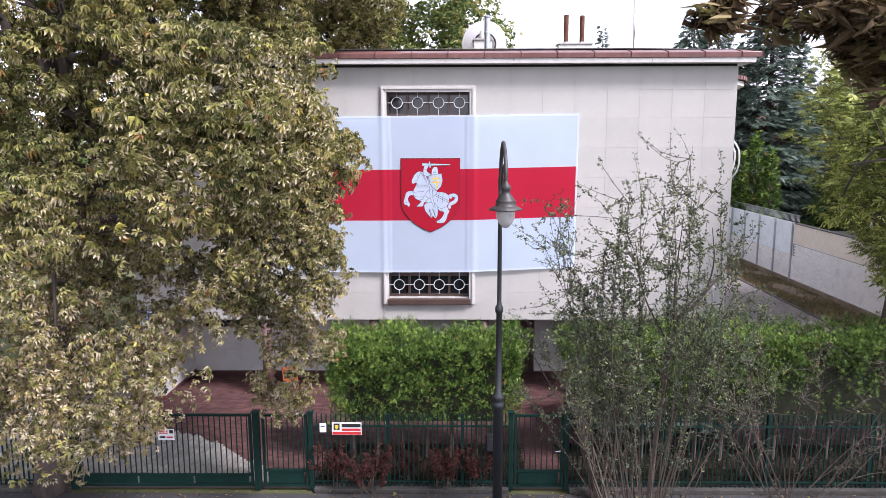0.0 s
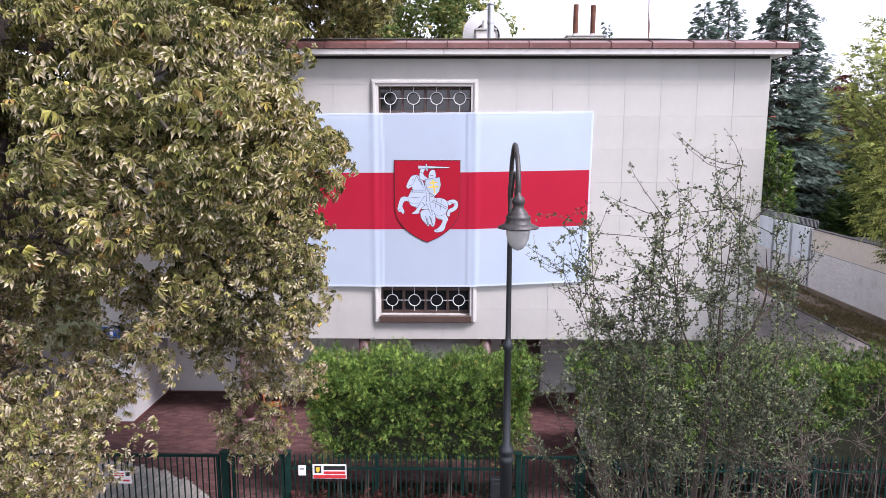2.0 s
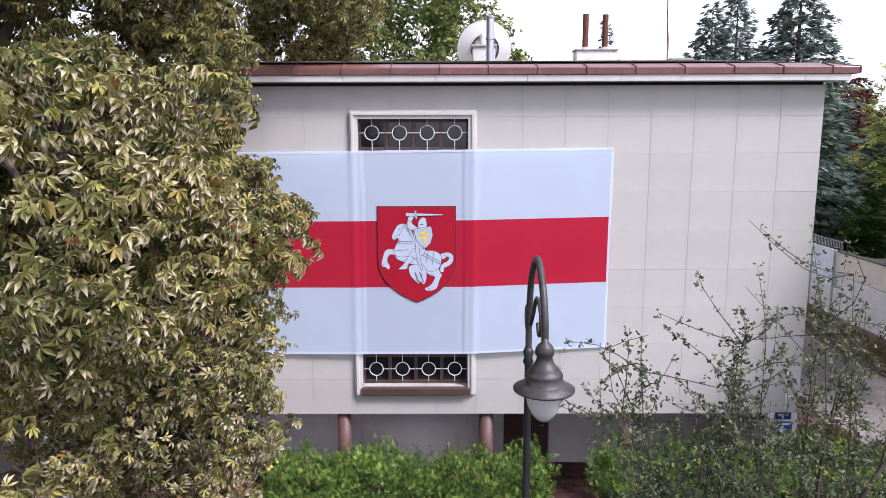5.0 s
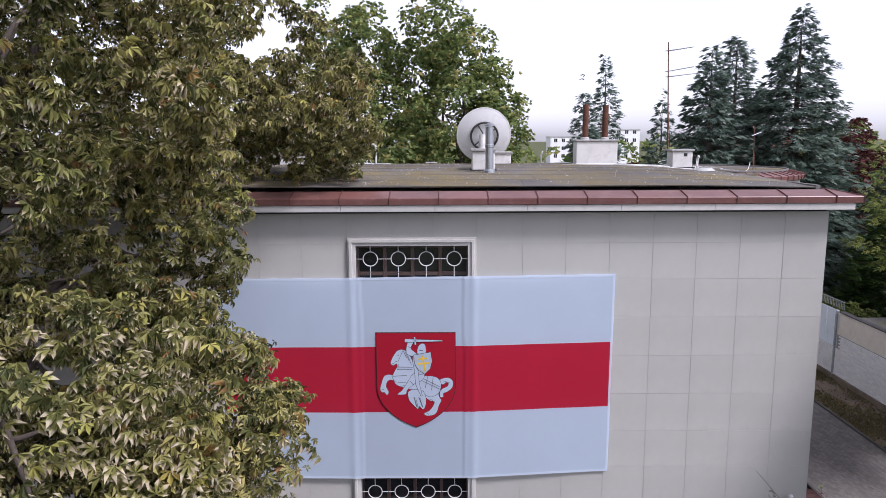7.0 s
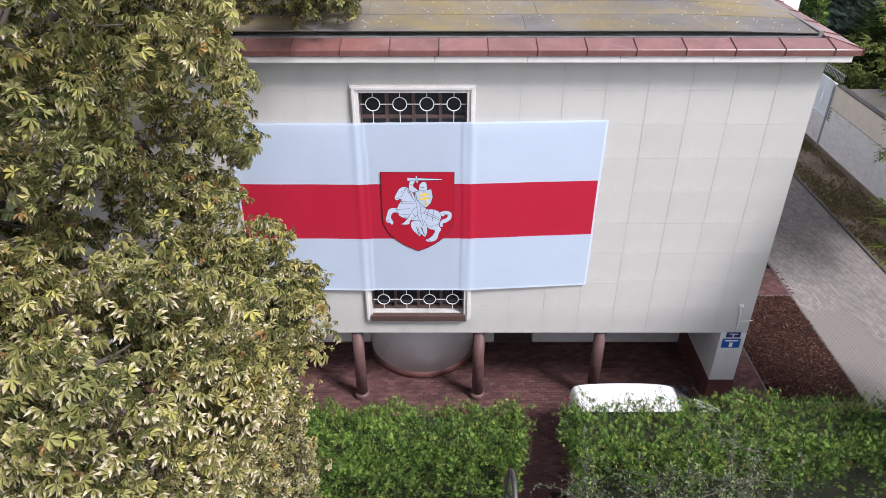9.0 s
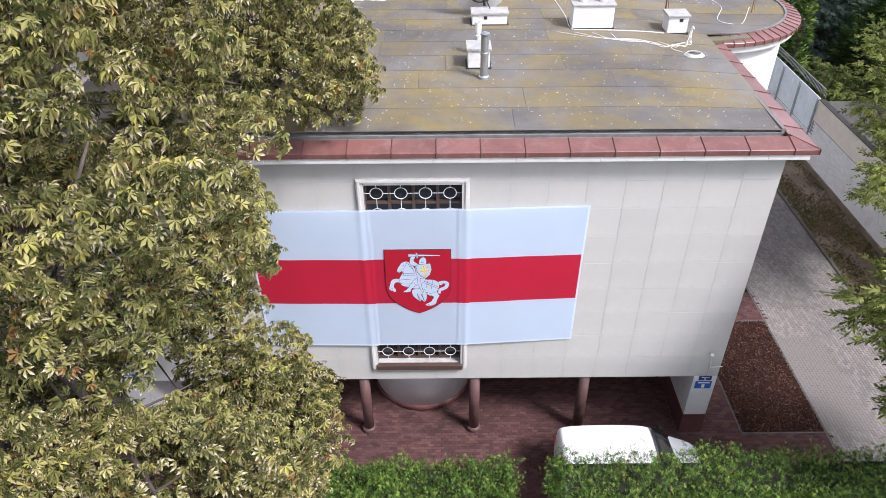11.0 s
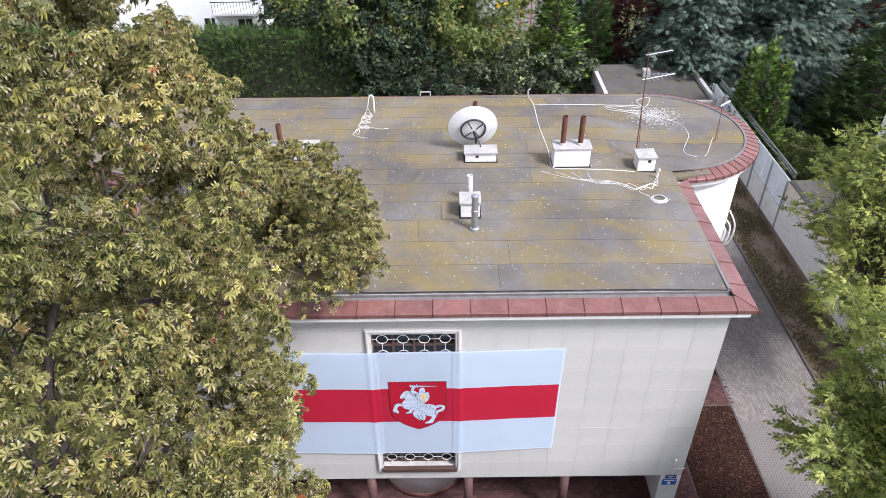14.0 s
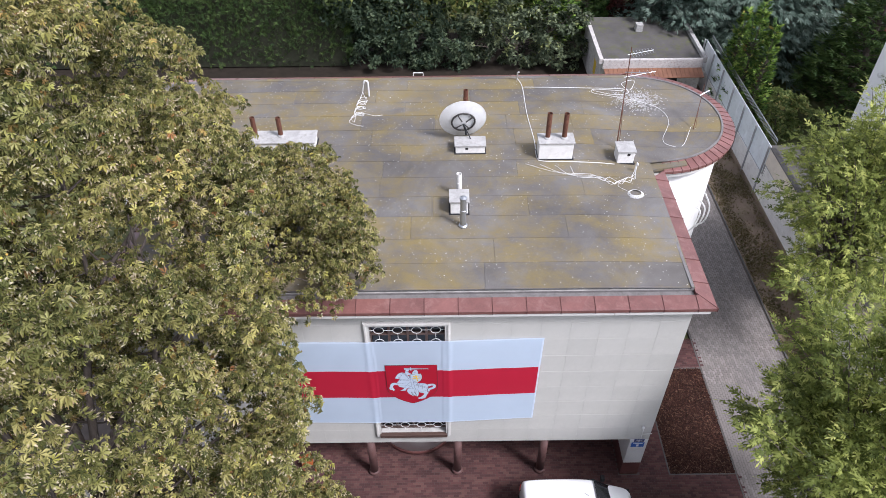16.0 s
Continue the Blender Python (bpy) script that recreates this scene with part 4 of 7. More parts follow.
# ---------------------------------------------------------------- trees and hedges
FAN = fan()
PAIR, TUFT = leaf_pair(), clump_leaf()
PALM_TIPS = [0.0] + [0.5, 1.0, 0.5] * 5
PALMS = ([palmate(d, w, c)[0] for d, w, c in ((0.35, 0.2, 0.0), (0.6, 0.19, 0.2), (0.9, 0.16, 0.8), (0.5, 0.21, 0.1), (0.75, 0.12, 1.3))], palmate()[1])
CURLED = [palmate(1.2, 0.09, 1.3), palmate(0.9, 0.08, 1.0)]
CURLED = (np.concatenate([CURLED[0][0], CURLED[1][0] * 0.8 @ np.array([(0.2, 0.9, -0.4), (-0.9, 0.3, 0.2), (0.3, 0.3, 0.9)]) + np.array([0.3, -0.6, 0.5])]), np.concatenate([CURLED[0][1], CURLED[1][1] + len(CURLED[0][0])]))


def tree(name, base, top_r, limbs_to, leaf_places, leaf_dirs, size, template, mat, label, seed=0, trunk_h=0.45, trunk_r=0.3, category="tree", aimed=None, twigs=3, grow=None, wilt=None):
    rng = np.random.default_rng(seed)
    t = tagged(thing(name, base), label, category)
    b = np.array(base, float)
    top = np.array([0, 0, 0.0]) + np.array(limbs_to).mean(0) * np.array([0.35, 0.35, 0]) + np.array([0, 0, np.array(limbs_to)[:, 2].max() * trunk_h])
    trunk = bent((0, 0, -0.1), top, rng, 0.03, 8)
    part("trunk", branch_mesh([(trunk, trunk_r, trunk_r * 0.15)], 12), "bark", t, smooth=True)
    limbs = []
    for p in limbs_to:
        k = rng.integers(4, 9)
        s = trunk[min(k, 8)]
        w = bent(s, p, rng, 0.09, 7, 0.08)
        limbs.append((w, trunk_r * 0.32, 0.02))
        for _ in range(twigs):
            j = rng.integers(2, 7)
            q = w[j] + rng.normal(size=3) * np.array([1, 1, 0.6]) * np.linalg.norm(np.array(p) - s) * 0.12
            limbs.append((bent(w[j], q, rng, 0.12, 4), trunk_r * 0.1, 0.01))
    part("branchwork", branch_mesh(limbs, 6), "bark", t, smooth=True)["kind"] = "stuff"
    frames = turn_frames(leaf_dirs, rng) if aimed is None else aimed_frames(aimed, leaf_dirs, rng)
    sizes = size * rng.uniform(0.6, 1.25, len(leaf_places)) * (1 if grow is None else grow)
    tagged(put("crown", scatter("crown", leaf_places - b, frames, sizes, template, PALM_TIPS if template is PALMS else None, wilt), mat, t), kind="stuff")
    return t


def clumped(centres, dirs, per, spread, rng, droop=0.3, hollow=0.45):
    """Leaves round clump centres, on domes that open outwards, hanging at their rims."""
    n = len(centres)
    d = rng.normal(size=(n, per, 3)) + dirs[:, None, :] * 1.1 + np.array([0, 0, 0.5])
    d /= np.linalg.norm(d, axis=2, keepdims=True)
    r = spread * rng.uniform(hollow, 1.0, (n, per, 1)) * rng.uniform(0.7, 1.35, (n, 1, 1))
    p = centres[:, None, :] + d * r * np.array([1, 1, 0.75])
    nrm = d * 0.7 + np.array([0, 0, 0.8]) + rng.normal(size=d.shape) * 0.35
    nrm[..., 2] -= droop * rng.random(nrm.shape[:2])
    return p.reshape(-1, 3), nrm.reshape(-1, 3)


def rosettes(tips, axes, per, rng):
    """Leaves set in a ring round each twig's end on short stalks: places, ways and tops."""
    n = len(tips)
    z = axes / np.linalg.norm(axes, axis=1, keepdims=True)
    fr = turn_frames(z, rng)
    az = (np.arange(per) * 2 * math.pi / per)[None] + rng.normal(size=(n, per)) * 0.3
    radial = np.cos(az)[..., None] * fr[:, None, :, 0] + np.sin(az)[..., None] * fr[:, None, :, 1]
    way = radial + z[:, None, :] * rng.uniform(-0.3, 0.5, (n, per, 1)) - np.array([0, 0, 0.35])
    way /= np.linalg.norm(way, axis=2, keepdims=True)
    p = tips[:, None, :] + way * rng.uniform(0.03, 0.13, (n, per, 1)) + rng.normal(size=way.shape) * 0.025
    up = z[:, None, :] + radial * 0.3 + np.array([0, 0, 0.4])
    return p.reshape(-1, 3), way.reshape(-1, 3), up.reshape(-1, 3)


rng = np.random.default_rng(3)
CHESTNUT = [(-7.6, -4.6, 11.6, 4.8, 4.6, 7.4), (-3.1, -7.9, 7.55, 1.6, 1.65, 1.45), (-3.4, 0.6, 11.2, 2.2, 2.2, 1.9), (-2.3, -6.2, 4.3, 0.6, 0.9, 1.6), (-2.8, -5.9, 6.0, 0.9, 1.4, 1.4), (-2.6, -5.4, 7.0, 1.0, 1.2, 1.2), (-3.6, -8.3, 6.1, 0.9, 1.3, 1.0),
            (-3.9, -5.4, 12.6, 1.9, 2.2, 2.2), (-5.6, -8.6, 4.5, 2.0, 1.4, 2.2), (-4.5, -3.4, 9.2, 1.1, 1.6, 1.8), (-5.3, -4.2, 9.6, 1.6, 1.5, 1.7), (-3.5, -3.0, 9.2, 0.8, 1.1, 1.4), (-4.5, 3.4, 11.0, 1.3, 1.5, 0.95), (-6.3, -7.0, 9.6, 2.0, 1.6, 2.2), (-8.6, -2.6, 9.0, 2.8, 2.4, 4.0), (-6.1, -6.6, 6.7, 2.0, 1.5, 1.8), (-8.4, -7.2, 13.0, 2.2, 1.8, 3.4), (-5.6, -1.0, 14.0, 2.4, 2.6, 2.4), (-5.2, -2.6, 15.2, 2.0, 2.4, 2.0), (-5.4, -7.4, 14.2, 2.0, 1.8, 2.4), (-6.7, -1.5, 16.6, 2.5, 2.6, 2.1), (-8.5, -4.0, 18.2, 2.8, 2.8, 2.0), (-9.0, 0.6, 16.4, 2.5, 2.4, 2.0), (-8.8, 0.4, 13.6, 2.4, 2.4, 2.6)]
HANGING = [(-2.25, -6.2, 4.3, 0.6, 0.95, 1.65), (-2.8, -5.9, 6.0, 1.0, 1.5, 1.5), (-2.9, -6.6, 5.2, 0.85, 1.0, 1.0), (-2.6, -6.4, 3.0, 0.5, 0.5, 1.0)]
fc, fd = shell_points(CHESTNUT, 340, rng, 0.45)
cc, cd = shell_points(CHESTNUT, 1040, rng, 0.84)
hc, hd = shell_points(HANGING, 140, rng, 0.55)
lc, ld = shell_points([(-5.3, -8.7, 4.6, 1.7, 1.3, 1.9), (-6.6, -8.0, 3.6, 1.5, 1.2, 1.4), (-4.9, -6.6, 4.4, 0.7, 0.7, 1.2)], 105, rng, 0.5)
rc, rd = shell_points([(-4.5, 3.2, 11.1, 1.4, 1.5, 1.0), (-3.0, 0.8, 11.2, 2.0, 1.8, 1.6)], 62, rng, 0.5)
nc, nd = shell_points([(-3.1, -7.9, 7.5, 1.5, 1.6, 1.4), (-3.6, -3.0, 9.1, 0.9, 1.0, 1.4)], 62, rng, 0.72)
ec, ed = shell_points([(-2.45, -5.4, 7.0, 0.95, 1.1, 1.2)], 46, rng, 0.6)
ic, ie = shell_points([(-8.2, -3.2, 13.0, 2.6, 2.2, 3.4), (-5.9, -3.0, 10.6, 1.9, 1.7, 1.5), (-5.7, -7.1, 8.8, 1.3, 1.0, 1.1), (-5.9, -4.9, 8.3, 1.2, 1.1, 1.3)], 205, rng, 0.4)
bc, bd = shell_points([(-3.1, 3.4, 11.3, 1.1, 1.3, 1.0), (-2.1, 2.0, 11.0, 1.0, 1.2, 0.9)], 58, rng, 0.5)
kc, kd = shell_points([(-5.6, 2.6, 13.6, 1.2, 1.4, 1.6), (-6.4, 2.2, 15.6, 1.4, 1.4, 1.4), (-7.4, 2.2, 13.2, 1.8, 1.4, 1.8), (-8.2, 1.6, 16.8, 1.6, 1.5, 1.4)], 150, rng, 0.5)
hc, hd = np.concatenate([hc, lc, rc, fc, nc, ec, ic, bc, kc]), np.concatenate([hd, ld, rd, fd, nd, ed, ie, bd, kd])
keep = (cc[:, 0] > -12.6) & (cc[:, 1] < 5.2) & ((cd[:, 1] * 0.8 - cd[:, 2] * 0.45 < 0.3) | (rng.random(len(cc)) < 0.3))
cc, cd = cc[keep], cd[keep]
tp, ta = clumped(cc, cd, 15, 0.68, rng, 0.3, 0.6)
keep = (hc[:, 0] > -10.0) & (hc[:, 1] < 6.0)
tp2, ta2 = clumped(hc[keep], hd[keep], 10, 0.48, rng)
tp, ta = np.concatenate([tp, tp2]), np.concatenate([ta, ta2])
lp, way, ln = rosettes(tp, ta, 6, rng)
keep = ~((np.abs(lp[:, 0]) < 8.4) & (lp[:, 1] > -0.25) & (lp[:, 2] < 9.9))
lp, way, ln = lp[keep], way[keep], ln[keep]
wilt = np.clip(0.22 - 0.09 * (lp[:, 2] - 4.2), -0.08, 0.2) + rng.normal(size=len(lp)) * 0.08
limb_ends = [np.array(e[:3]) - np.array((-8.0, -5.2, 0)) for e in CHESTNUT[1:]] + [np.array(p) - np.array((-8.0, -5.2, 0)) for p in ((-9, -4, 15), (-6, -6, 15), (-10, -7, 10))]
chestnut = tree("horse_chestnut_tree", (-8.0, -5.2, 0), 0, limb_ends, lp, ln, 0.114, PALMS, "chestnut_leaf", "old horse chestnut with browning palmate leaves overhanging the roof", 1, 0.5, 0.38, aimed=way, twigs=8, grow=np.clip(0.5 + 0.06 * lp[:, 2], 0.7, 1.0), wilt=wilt)


def hedge(name, x0, x1, y0, y1, z0, z1, count, mat, label, size=0.15, seed=0, wav=0.06, low=0.65):
    """A clipped hedge: sprays over a solid core, coloured dark as its inner shade; low thins them towards its foot."""
    r = np.random.default_rng(seed)
    t = tagged(thing(name, ((x0 + x1) / 2, (y0 + y1) / 2, 0)), label, "hedge")
    o = np.array([(x0 + x1) / 2, (y0 + y1) / 2, 0])
    lx, ly, lz = x1 - x0, y1 - y0, z1 - z0
    areas = np.array([lx * ly * 1.2, lx * lz, lx * lz * 0.15, ly * lz, ly * lz])
    side = r.choice(5, size=count, p=areas / areas.sum())
    u, v = r.random(count), np.where(side == 0, r.random(count), r.random(count) ** low)
    p, n = np.zeros((count, 3)), np.zeros((count, 3))
    for k, (fx, fy, fz, nn) in enumerate(((lambda u, v: x0 + u * lx, lambda u, v: y0 + v * ly, lambda u, v: z1 + 0 * u, (0, 0, 1)),
                                         (lambda u, v: x0 + u * lx, lambda u, v: y0 + 0 * u, lambda u, v: z0 + v * lz, (0, -1, 0)),
                                         (lambda u, v: x0 + u * lx, lambda u, v: y1 + 0 * u, lambda u, v: z0 + v * lz, (0, 1, 0)),
                                         (lambda u, v: x0 + 0 * u, lambda u, v: y0 + u * ly, lambda u, v: z0 + v * lz, (-1, 0, 0)),
                                         (lambda u, v: x1 + 0 * u, lambda u, v: y0 + u * ly, lambda u, v: z0 + v * lz, (1, 0, 0)))):
        s = side == k
        lean = 0.45 * (1 - v[s]) if k else 0.0 * v[s]
        p[s] = np.stack([fx(u[s], v[s]), fy(u[s], v[s]), fz(u[s], v[s])], 1)
        n[s] = nn
        p[s] -= np.array(nn) * lean[:, None]
    lump = np.array([noise.noise(Vector(q) * 1.1) * 0.6 + 0.9 * noise.noise(Vector(q) * 4.6) for q in p])
    p += n * (lump * wav * 1.6 + r.normal(size=count) * wav * 0.4 - 0.03)[:, None]
    ahead = n * 0.5 + np.array([0, 0, 0.55]) + r.normal(size=p.shape) * 0.5
    fr = aimed_frames(ahead, n + r.normal(size=p.shape) * 0.6, r, 0.5)
    put("foliage", scatter("foliage", p - o, fr, size * r.uniform(0.6, 1.5, count), FAN), mat, t)["kind"] = "stuff"
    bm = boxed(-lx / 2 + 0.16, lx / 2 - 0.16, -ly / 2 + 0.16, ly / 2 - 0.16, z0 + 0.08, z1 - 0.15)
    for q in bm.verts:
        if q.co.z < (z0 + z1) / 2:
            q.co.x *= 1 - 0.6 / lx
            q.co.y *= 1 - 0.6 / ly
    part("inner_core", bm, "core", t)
    return t


hedge_a = hedge("thuja_hedge", -2.1, 2.25, -4.4, -3.15, 0.95, 2.95, 50000, "thuja", "clipped bright green thuja hedge beside the entrance path", 0.08, 1, 0.24)
hedge_b = hedge("thuja_hedge", 3.3, 13.0, -4.4, -3.1, 0.92, 3.04, 50000, "thuja", "clipped thuja hedge behind the fence, overgrown by shrubs", 0.09, 2, 0.24, low=0.42)
for h, n in ((hedge_a, 7), (hedge_b, 15)):
    w = 4.0 if n == 7 else 9.2
    for k in range(n):
        x = -w / 2 + w * (k + 0.5) / n
        part("stem", tube(bmesh.new(), [(x, 0, -0.1), (x + 0.03, 0.02, 0.7), (x, 0, 1.7)], [0.05, 0.045, 0.03], 8), "bark", h)

# single leaves on the lobe nearest the street
leaf_data = raw("leaf", PALMS[0][1] * 0.13, PALMS[1])
mark_tips(leaf_data, PALM_TIPS, 1)
leaf_data.materials.append(M["chestnut_leaf"])
lobe = np.array(CHESTNUT[1])
rl = np.random.default_rng(77)
for k in range(300):
    d = rl.normal(size=3) + np.array([0.5, -0.7, 0.3])
    d /= np.linalg.norm(d)
    ob = new("leaf", leaf_data)
    ob.parent = chestnut
    ob.location = Vector(lobe[:3] + d * lobe[3:] * rl.uniform(1.0, 1.15)) - chestnut.location
    ob.rotation_euler = (rl.normal() * 0.6, rl.normal() * 0.6, rl.uniform(0, 6.28))


# clusters of husked fruit among the leaves
BALL = bmesh.new()
bmesh.ops.create_icosphere(BALL, subdivisions=1, radius=1.0)
ball_v, ball_f = np.array([v.co[:] for v in BALL.verts]), np.array([[v.index for v in f.verts] for f in BALL.faces])
BALL.free()
pickf = rl.choice(len(lp), 380)
fp = np.repeat(lp[pickf], 3, 0) + rl.normal(size=(1140, 3)) * 0.035 - np.array([0, 0, 0.03])
ft = turn_frames(rl.normal(size=fp.shape), rl)
tagged(put("fruit", scatter("fruit", fp - np.array(chestnut.location), ft, rl.uniform(0.018, 0.029, len(fp)), (ball_v, ball_f)), "fruit", chestnut, "yellow-green chestnut husks"), kind="stuff")


# ---------------------------------------------------------------- fence and gates
FY = -5.1
FENCE_Z = -0.07


def fence_bar(h, w=0.025):
    bm = boxed(-w / 2, w / 2, -w / 2, w / 2, 0, h)
    tip = bmesh.ops.create_cone(bm, cap_ends=True, segments=4, radius1=w * 0.7, radius2=0.002, depth=0.05, matrix=Matrix.Translation((0, 0, h + 0.02)) @ Matrix.Rotation(math.pi / 4, 4, "Z"))
    me = bpy.data.meshes.new("bar")
    bm.to_mesh(me)
    bm.free()
    me.materials.append(M["green_paint"])
    return me


BAR = fence_bar(1.64)


def fence(x0, x1, label, posts=()):
    t = tagged(thing("metal_fence", (x0, FY, FENCE_Z)), label, "fence")
    ln = x1 - x0
    for z in (0.16, 1.42):
        part("rail", boxed(0, ln, -0.02, 0.02, z, z + 0.035), "green_paint", t)
    n = int(ln / 0.103)
    for i in range(n):
        ob = put("bar", BAR, "green_paint", t)
        ob.location = (0.06 + i * ln / n, random.uniform(-0.004, 0.004), 0.05)
    for x in posts:
        part("post", boxed(x - x0 - 0.035, x - x0 + 0.035, 0.0, 0.07, 0, 1.7, 0.004), "green_paint", t)
    return t


def gate(x0, x1, label, panels, name="metal_gate", tall=1.7, low=0.40):
    t = tagged(thing(name, (x0, FY, FENCE_Z)), label, "gate")
    ln = x1 - x0
    bm = bmesh.new()
    for a, b in ((0, 0.06), (ln - 0.06, ln)):
        box(bm, a, b, -0.025, 0.025, 0.06, tall, 0.004)
    for z in (0.06, low, tall - 0.05):
        box(bm, 0.06, ln - 0.06, -0.025, 0.025, z, z + 0.05)
    part("gate_frame", bm, "green_paint", t)
    for i in range(panels):
        a, b = 0.08 + (ln - 0.16) * i / panels, 0.08 + (ln - 0.16) * (i + 1) / panels
        part("panel", boxed(a + 0.02, b - 0.02, -0.012, 0.012, 0.12, low - 0.01, 0.006), "green_paint", t)
    n = int(ln / 0.118)
    for i in range(n):
        part("bar", boxed(0.1 + (ln - 0.2) * i / max(1, n - 1) - 0.01, 0.1 + (ln - 0.2) * i / max(1, n - 1) + 0.01, -0.01, 0.01, low + 0.04, tall - 0.05), "green_paint", t)
    return t


def gate_post(x, h=1.74, w=0.1):
    t = tagged(thing("gate_post", (x, FY, FENCE_Z)), "square dark green steel gate post", "post", "gate posts")
    part("shaft", boxed(-w / 2, w / 2, -w / 2, w / 2, 0, h, 0.005), "green_paint", t)
    part("cap", boxed(-w / 2 - 0.02, w / 2 + 0.02, -w / 2 - 0.02, w / 2 + 0.02, h, h + 0.03, 0.005), "green_paint", t)
    return t


fence(-11.5, -7.55, "dark green steel picket fence beside the driveway gate", (-9.5,))
drive_gate = gate(-7.43, -3.62, "closed dark green sliding driveway gate with three low panels", 3, "sliding_gate", 1.7, 0.29)
for x in (-7.5, -3.52):
    gate_post(x, 1.74, 0.13)
side_gate = gate(-3.4, -2.42, "closed dark green steel side gate", 1)
gate_post(-2.35)
fence(-2.28, 1.86, "dark green steel picket fence before the thuja hedge", (-0.7, 0.9))
gate_post(1.93)
walk_gate = gate(2.0, 3.05, "closed dark green steel entrance gate with a lever handle", 1)
part("door_handle", tube(bmesh.new(), [(0.98, -0.02, 0.9), (0.98, -0.07, 0.9), (0.88, -0.07, 0.9)], 0.012), "galv", walk_gate)
gate_post(3.12)
fence(3.2, 19.5, "dark green steel picket fence behind bare shrubs", (5.2, 7.4, 9.6, 11.8, 14, 16.2, 18.4))
bm = bmesh.new()
for a, b in ((-11.5, -7.6), (-2.3, 1.88), (3.18, 19.5)):
    box(bm, a, b, FY - 0.13, FY + 0.13, -0.2, -0.01, 0.015)
M["plinth_dark"] = surface("dark_damp_concrete", (0.06, 0.058, 0.052), 0.25, 0.9, stain=3, dirt=(0.07, 0.07, 0.055))
tagged(part("kerb", bm, "plinth_dark"), "low concrete plinth under the fence", "kerb", kind="structure")


def sign(name, at, w, h, mats, bars, label, y=0.0, turn=0.0):
    t = tagged(thing(name, at, turn=turn), label, "sign")
    part("plate", boxed(-w / 2, w / 2, -0.004, 0.004, -h / 2, h / 2, 0.002), mats, t)
    for x0, x1, z0, z1, m in bars:
        part("bar_mark", boxed(x0 * w, x1 * w, -0.008, -0.005, z0 * h, z1 * h), m, t)
    return t


sign("security_sign", (-1.57, FY - 0.04, 1.32), 0.63, 0.28, "white_sign", [(-0.17, 0.47, 0.12, 0.4, "black_print"), (-0.17, 0.47, -0.17, 0.02, "red_print"), (-0.48, 0.48, -0.47, -0.24, "red_print"), (-0.44, -0.24, -0.1, 0.42, "black_print")],
     "white security sign with black and red bars on the fence")
part("mark", flat_shape([(-0.25, 0.085), (-0.18, 0.085), (-0.18, 0.02), (-0.215, -0.02), (-0.25, 0.02)], -0.011, -0.009), "yellow_print", bpy.data.objects["security_sign"], "yellow shield mark")
sign("notice_plate", (-2.08, FY - 0.04, 1.34), 0.14, 0.2, "white_sign", [(-0.3, 0.3, 0.1, 0.2, "black_print")], "small white notice plate on the fence")
sign("gate_notice", (-5.45, FY - 0.04, 1.18), 0.35, 0.25, "white_sign", [(-0.42, 0.1, 0.25, 0.36, "red_print"), (-0.42, 0.1, 0.08, 0.18, "red_print"), (0.2, 0.44, 0.1, 0.42, "black_print"), (-0.4, -0.05, -0.32, -0.15, "black_print"), (0.02, 0.4, -0.32, -0.18, "red_print")],
     "white gate notice with red and black bars")
box_t = tagged(thing("letterbox", (1.55, FY - 0.06, 1.05)), "small dark metal letterbox on the fence", "letterbox")
part("body", boxed(-0.14, 0.14, -0.06, 0.05, -0.2, 0.18, 0.01), "black_iron", box_t)
part("flap", boxed(-0.1, 0.1, -0.068, -0.06, 0.06, 0.1), "grey_iron", box_t)
sign("street_sign", (7.97, -0.022, 2.31), 0.36, 0.16, "dark_blue", [(-0.3, 0.3, 0.1, 0.25, "white_sign"), (-0.05, 0.05, -0.35, 0.0, "white_sign")], "small dark blue plate with white bars on the pier")
sign("number_sign", (7.96, -0.022, 2.04), 0.46, 0.29, "blue_sign", [(-0.36, 0.36, 0.22, 0.36, "white_sign"), (-0.09, 0.09, -0.38, 0.08, "white_sign")], "blue enamel house sign with white bars on the pier")
sign("number_sign", (-8.0, -0.022, 2.5), 0.46, 0.29, "blue_sign", [(-0.36, 0.36, 0.22, 0.36, "white_sign"), (-0.09, 0.09, -0.38, 0.08, "white_sign")], "blue enamel house sign with white bars on the facade")
cctv = tagged(thing("wall_bracket", (7.92, -0.01, 3.3)), "thin white wall bracket with a conduit and small camera", "bracket")
part("conduit", tube(bmesh.new(), smooth_path([(0.08, -0.03, -0.85), (0.06, -0.03, -0.3), (0.0, -0.04, -0.02), (-0.02, -0.12, 0.02)], 4), 0.016), "white_metal", cctv)
part("cross_arm", tube(bmesh.new(), [(0.08, -0.03, -0.55), (0.4, -0.05, -0.5)], 0.014), "white_metal", cctv)
part("head", lathe(bmesh.new(), [(0.03, -0.04), (0.05, 0), (0.05, 0.04), (0.02, 0.07)], (-0.02, -0.14, 0), 12), "white_metal", cctv)

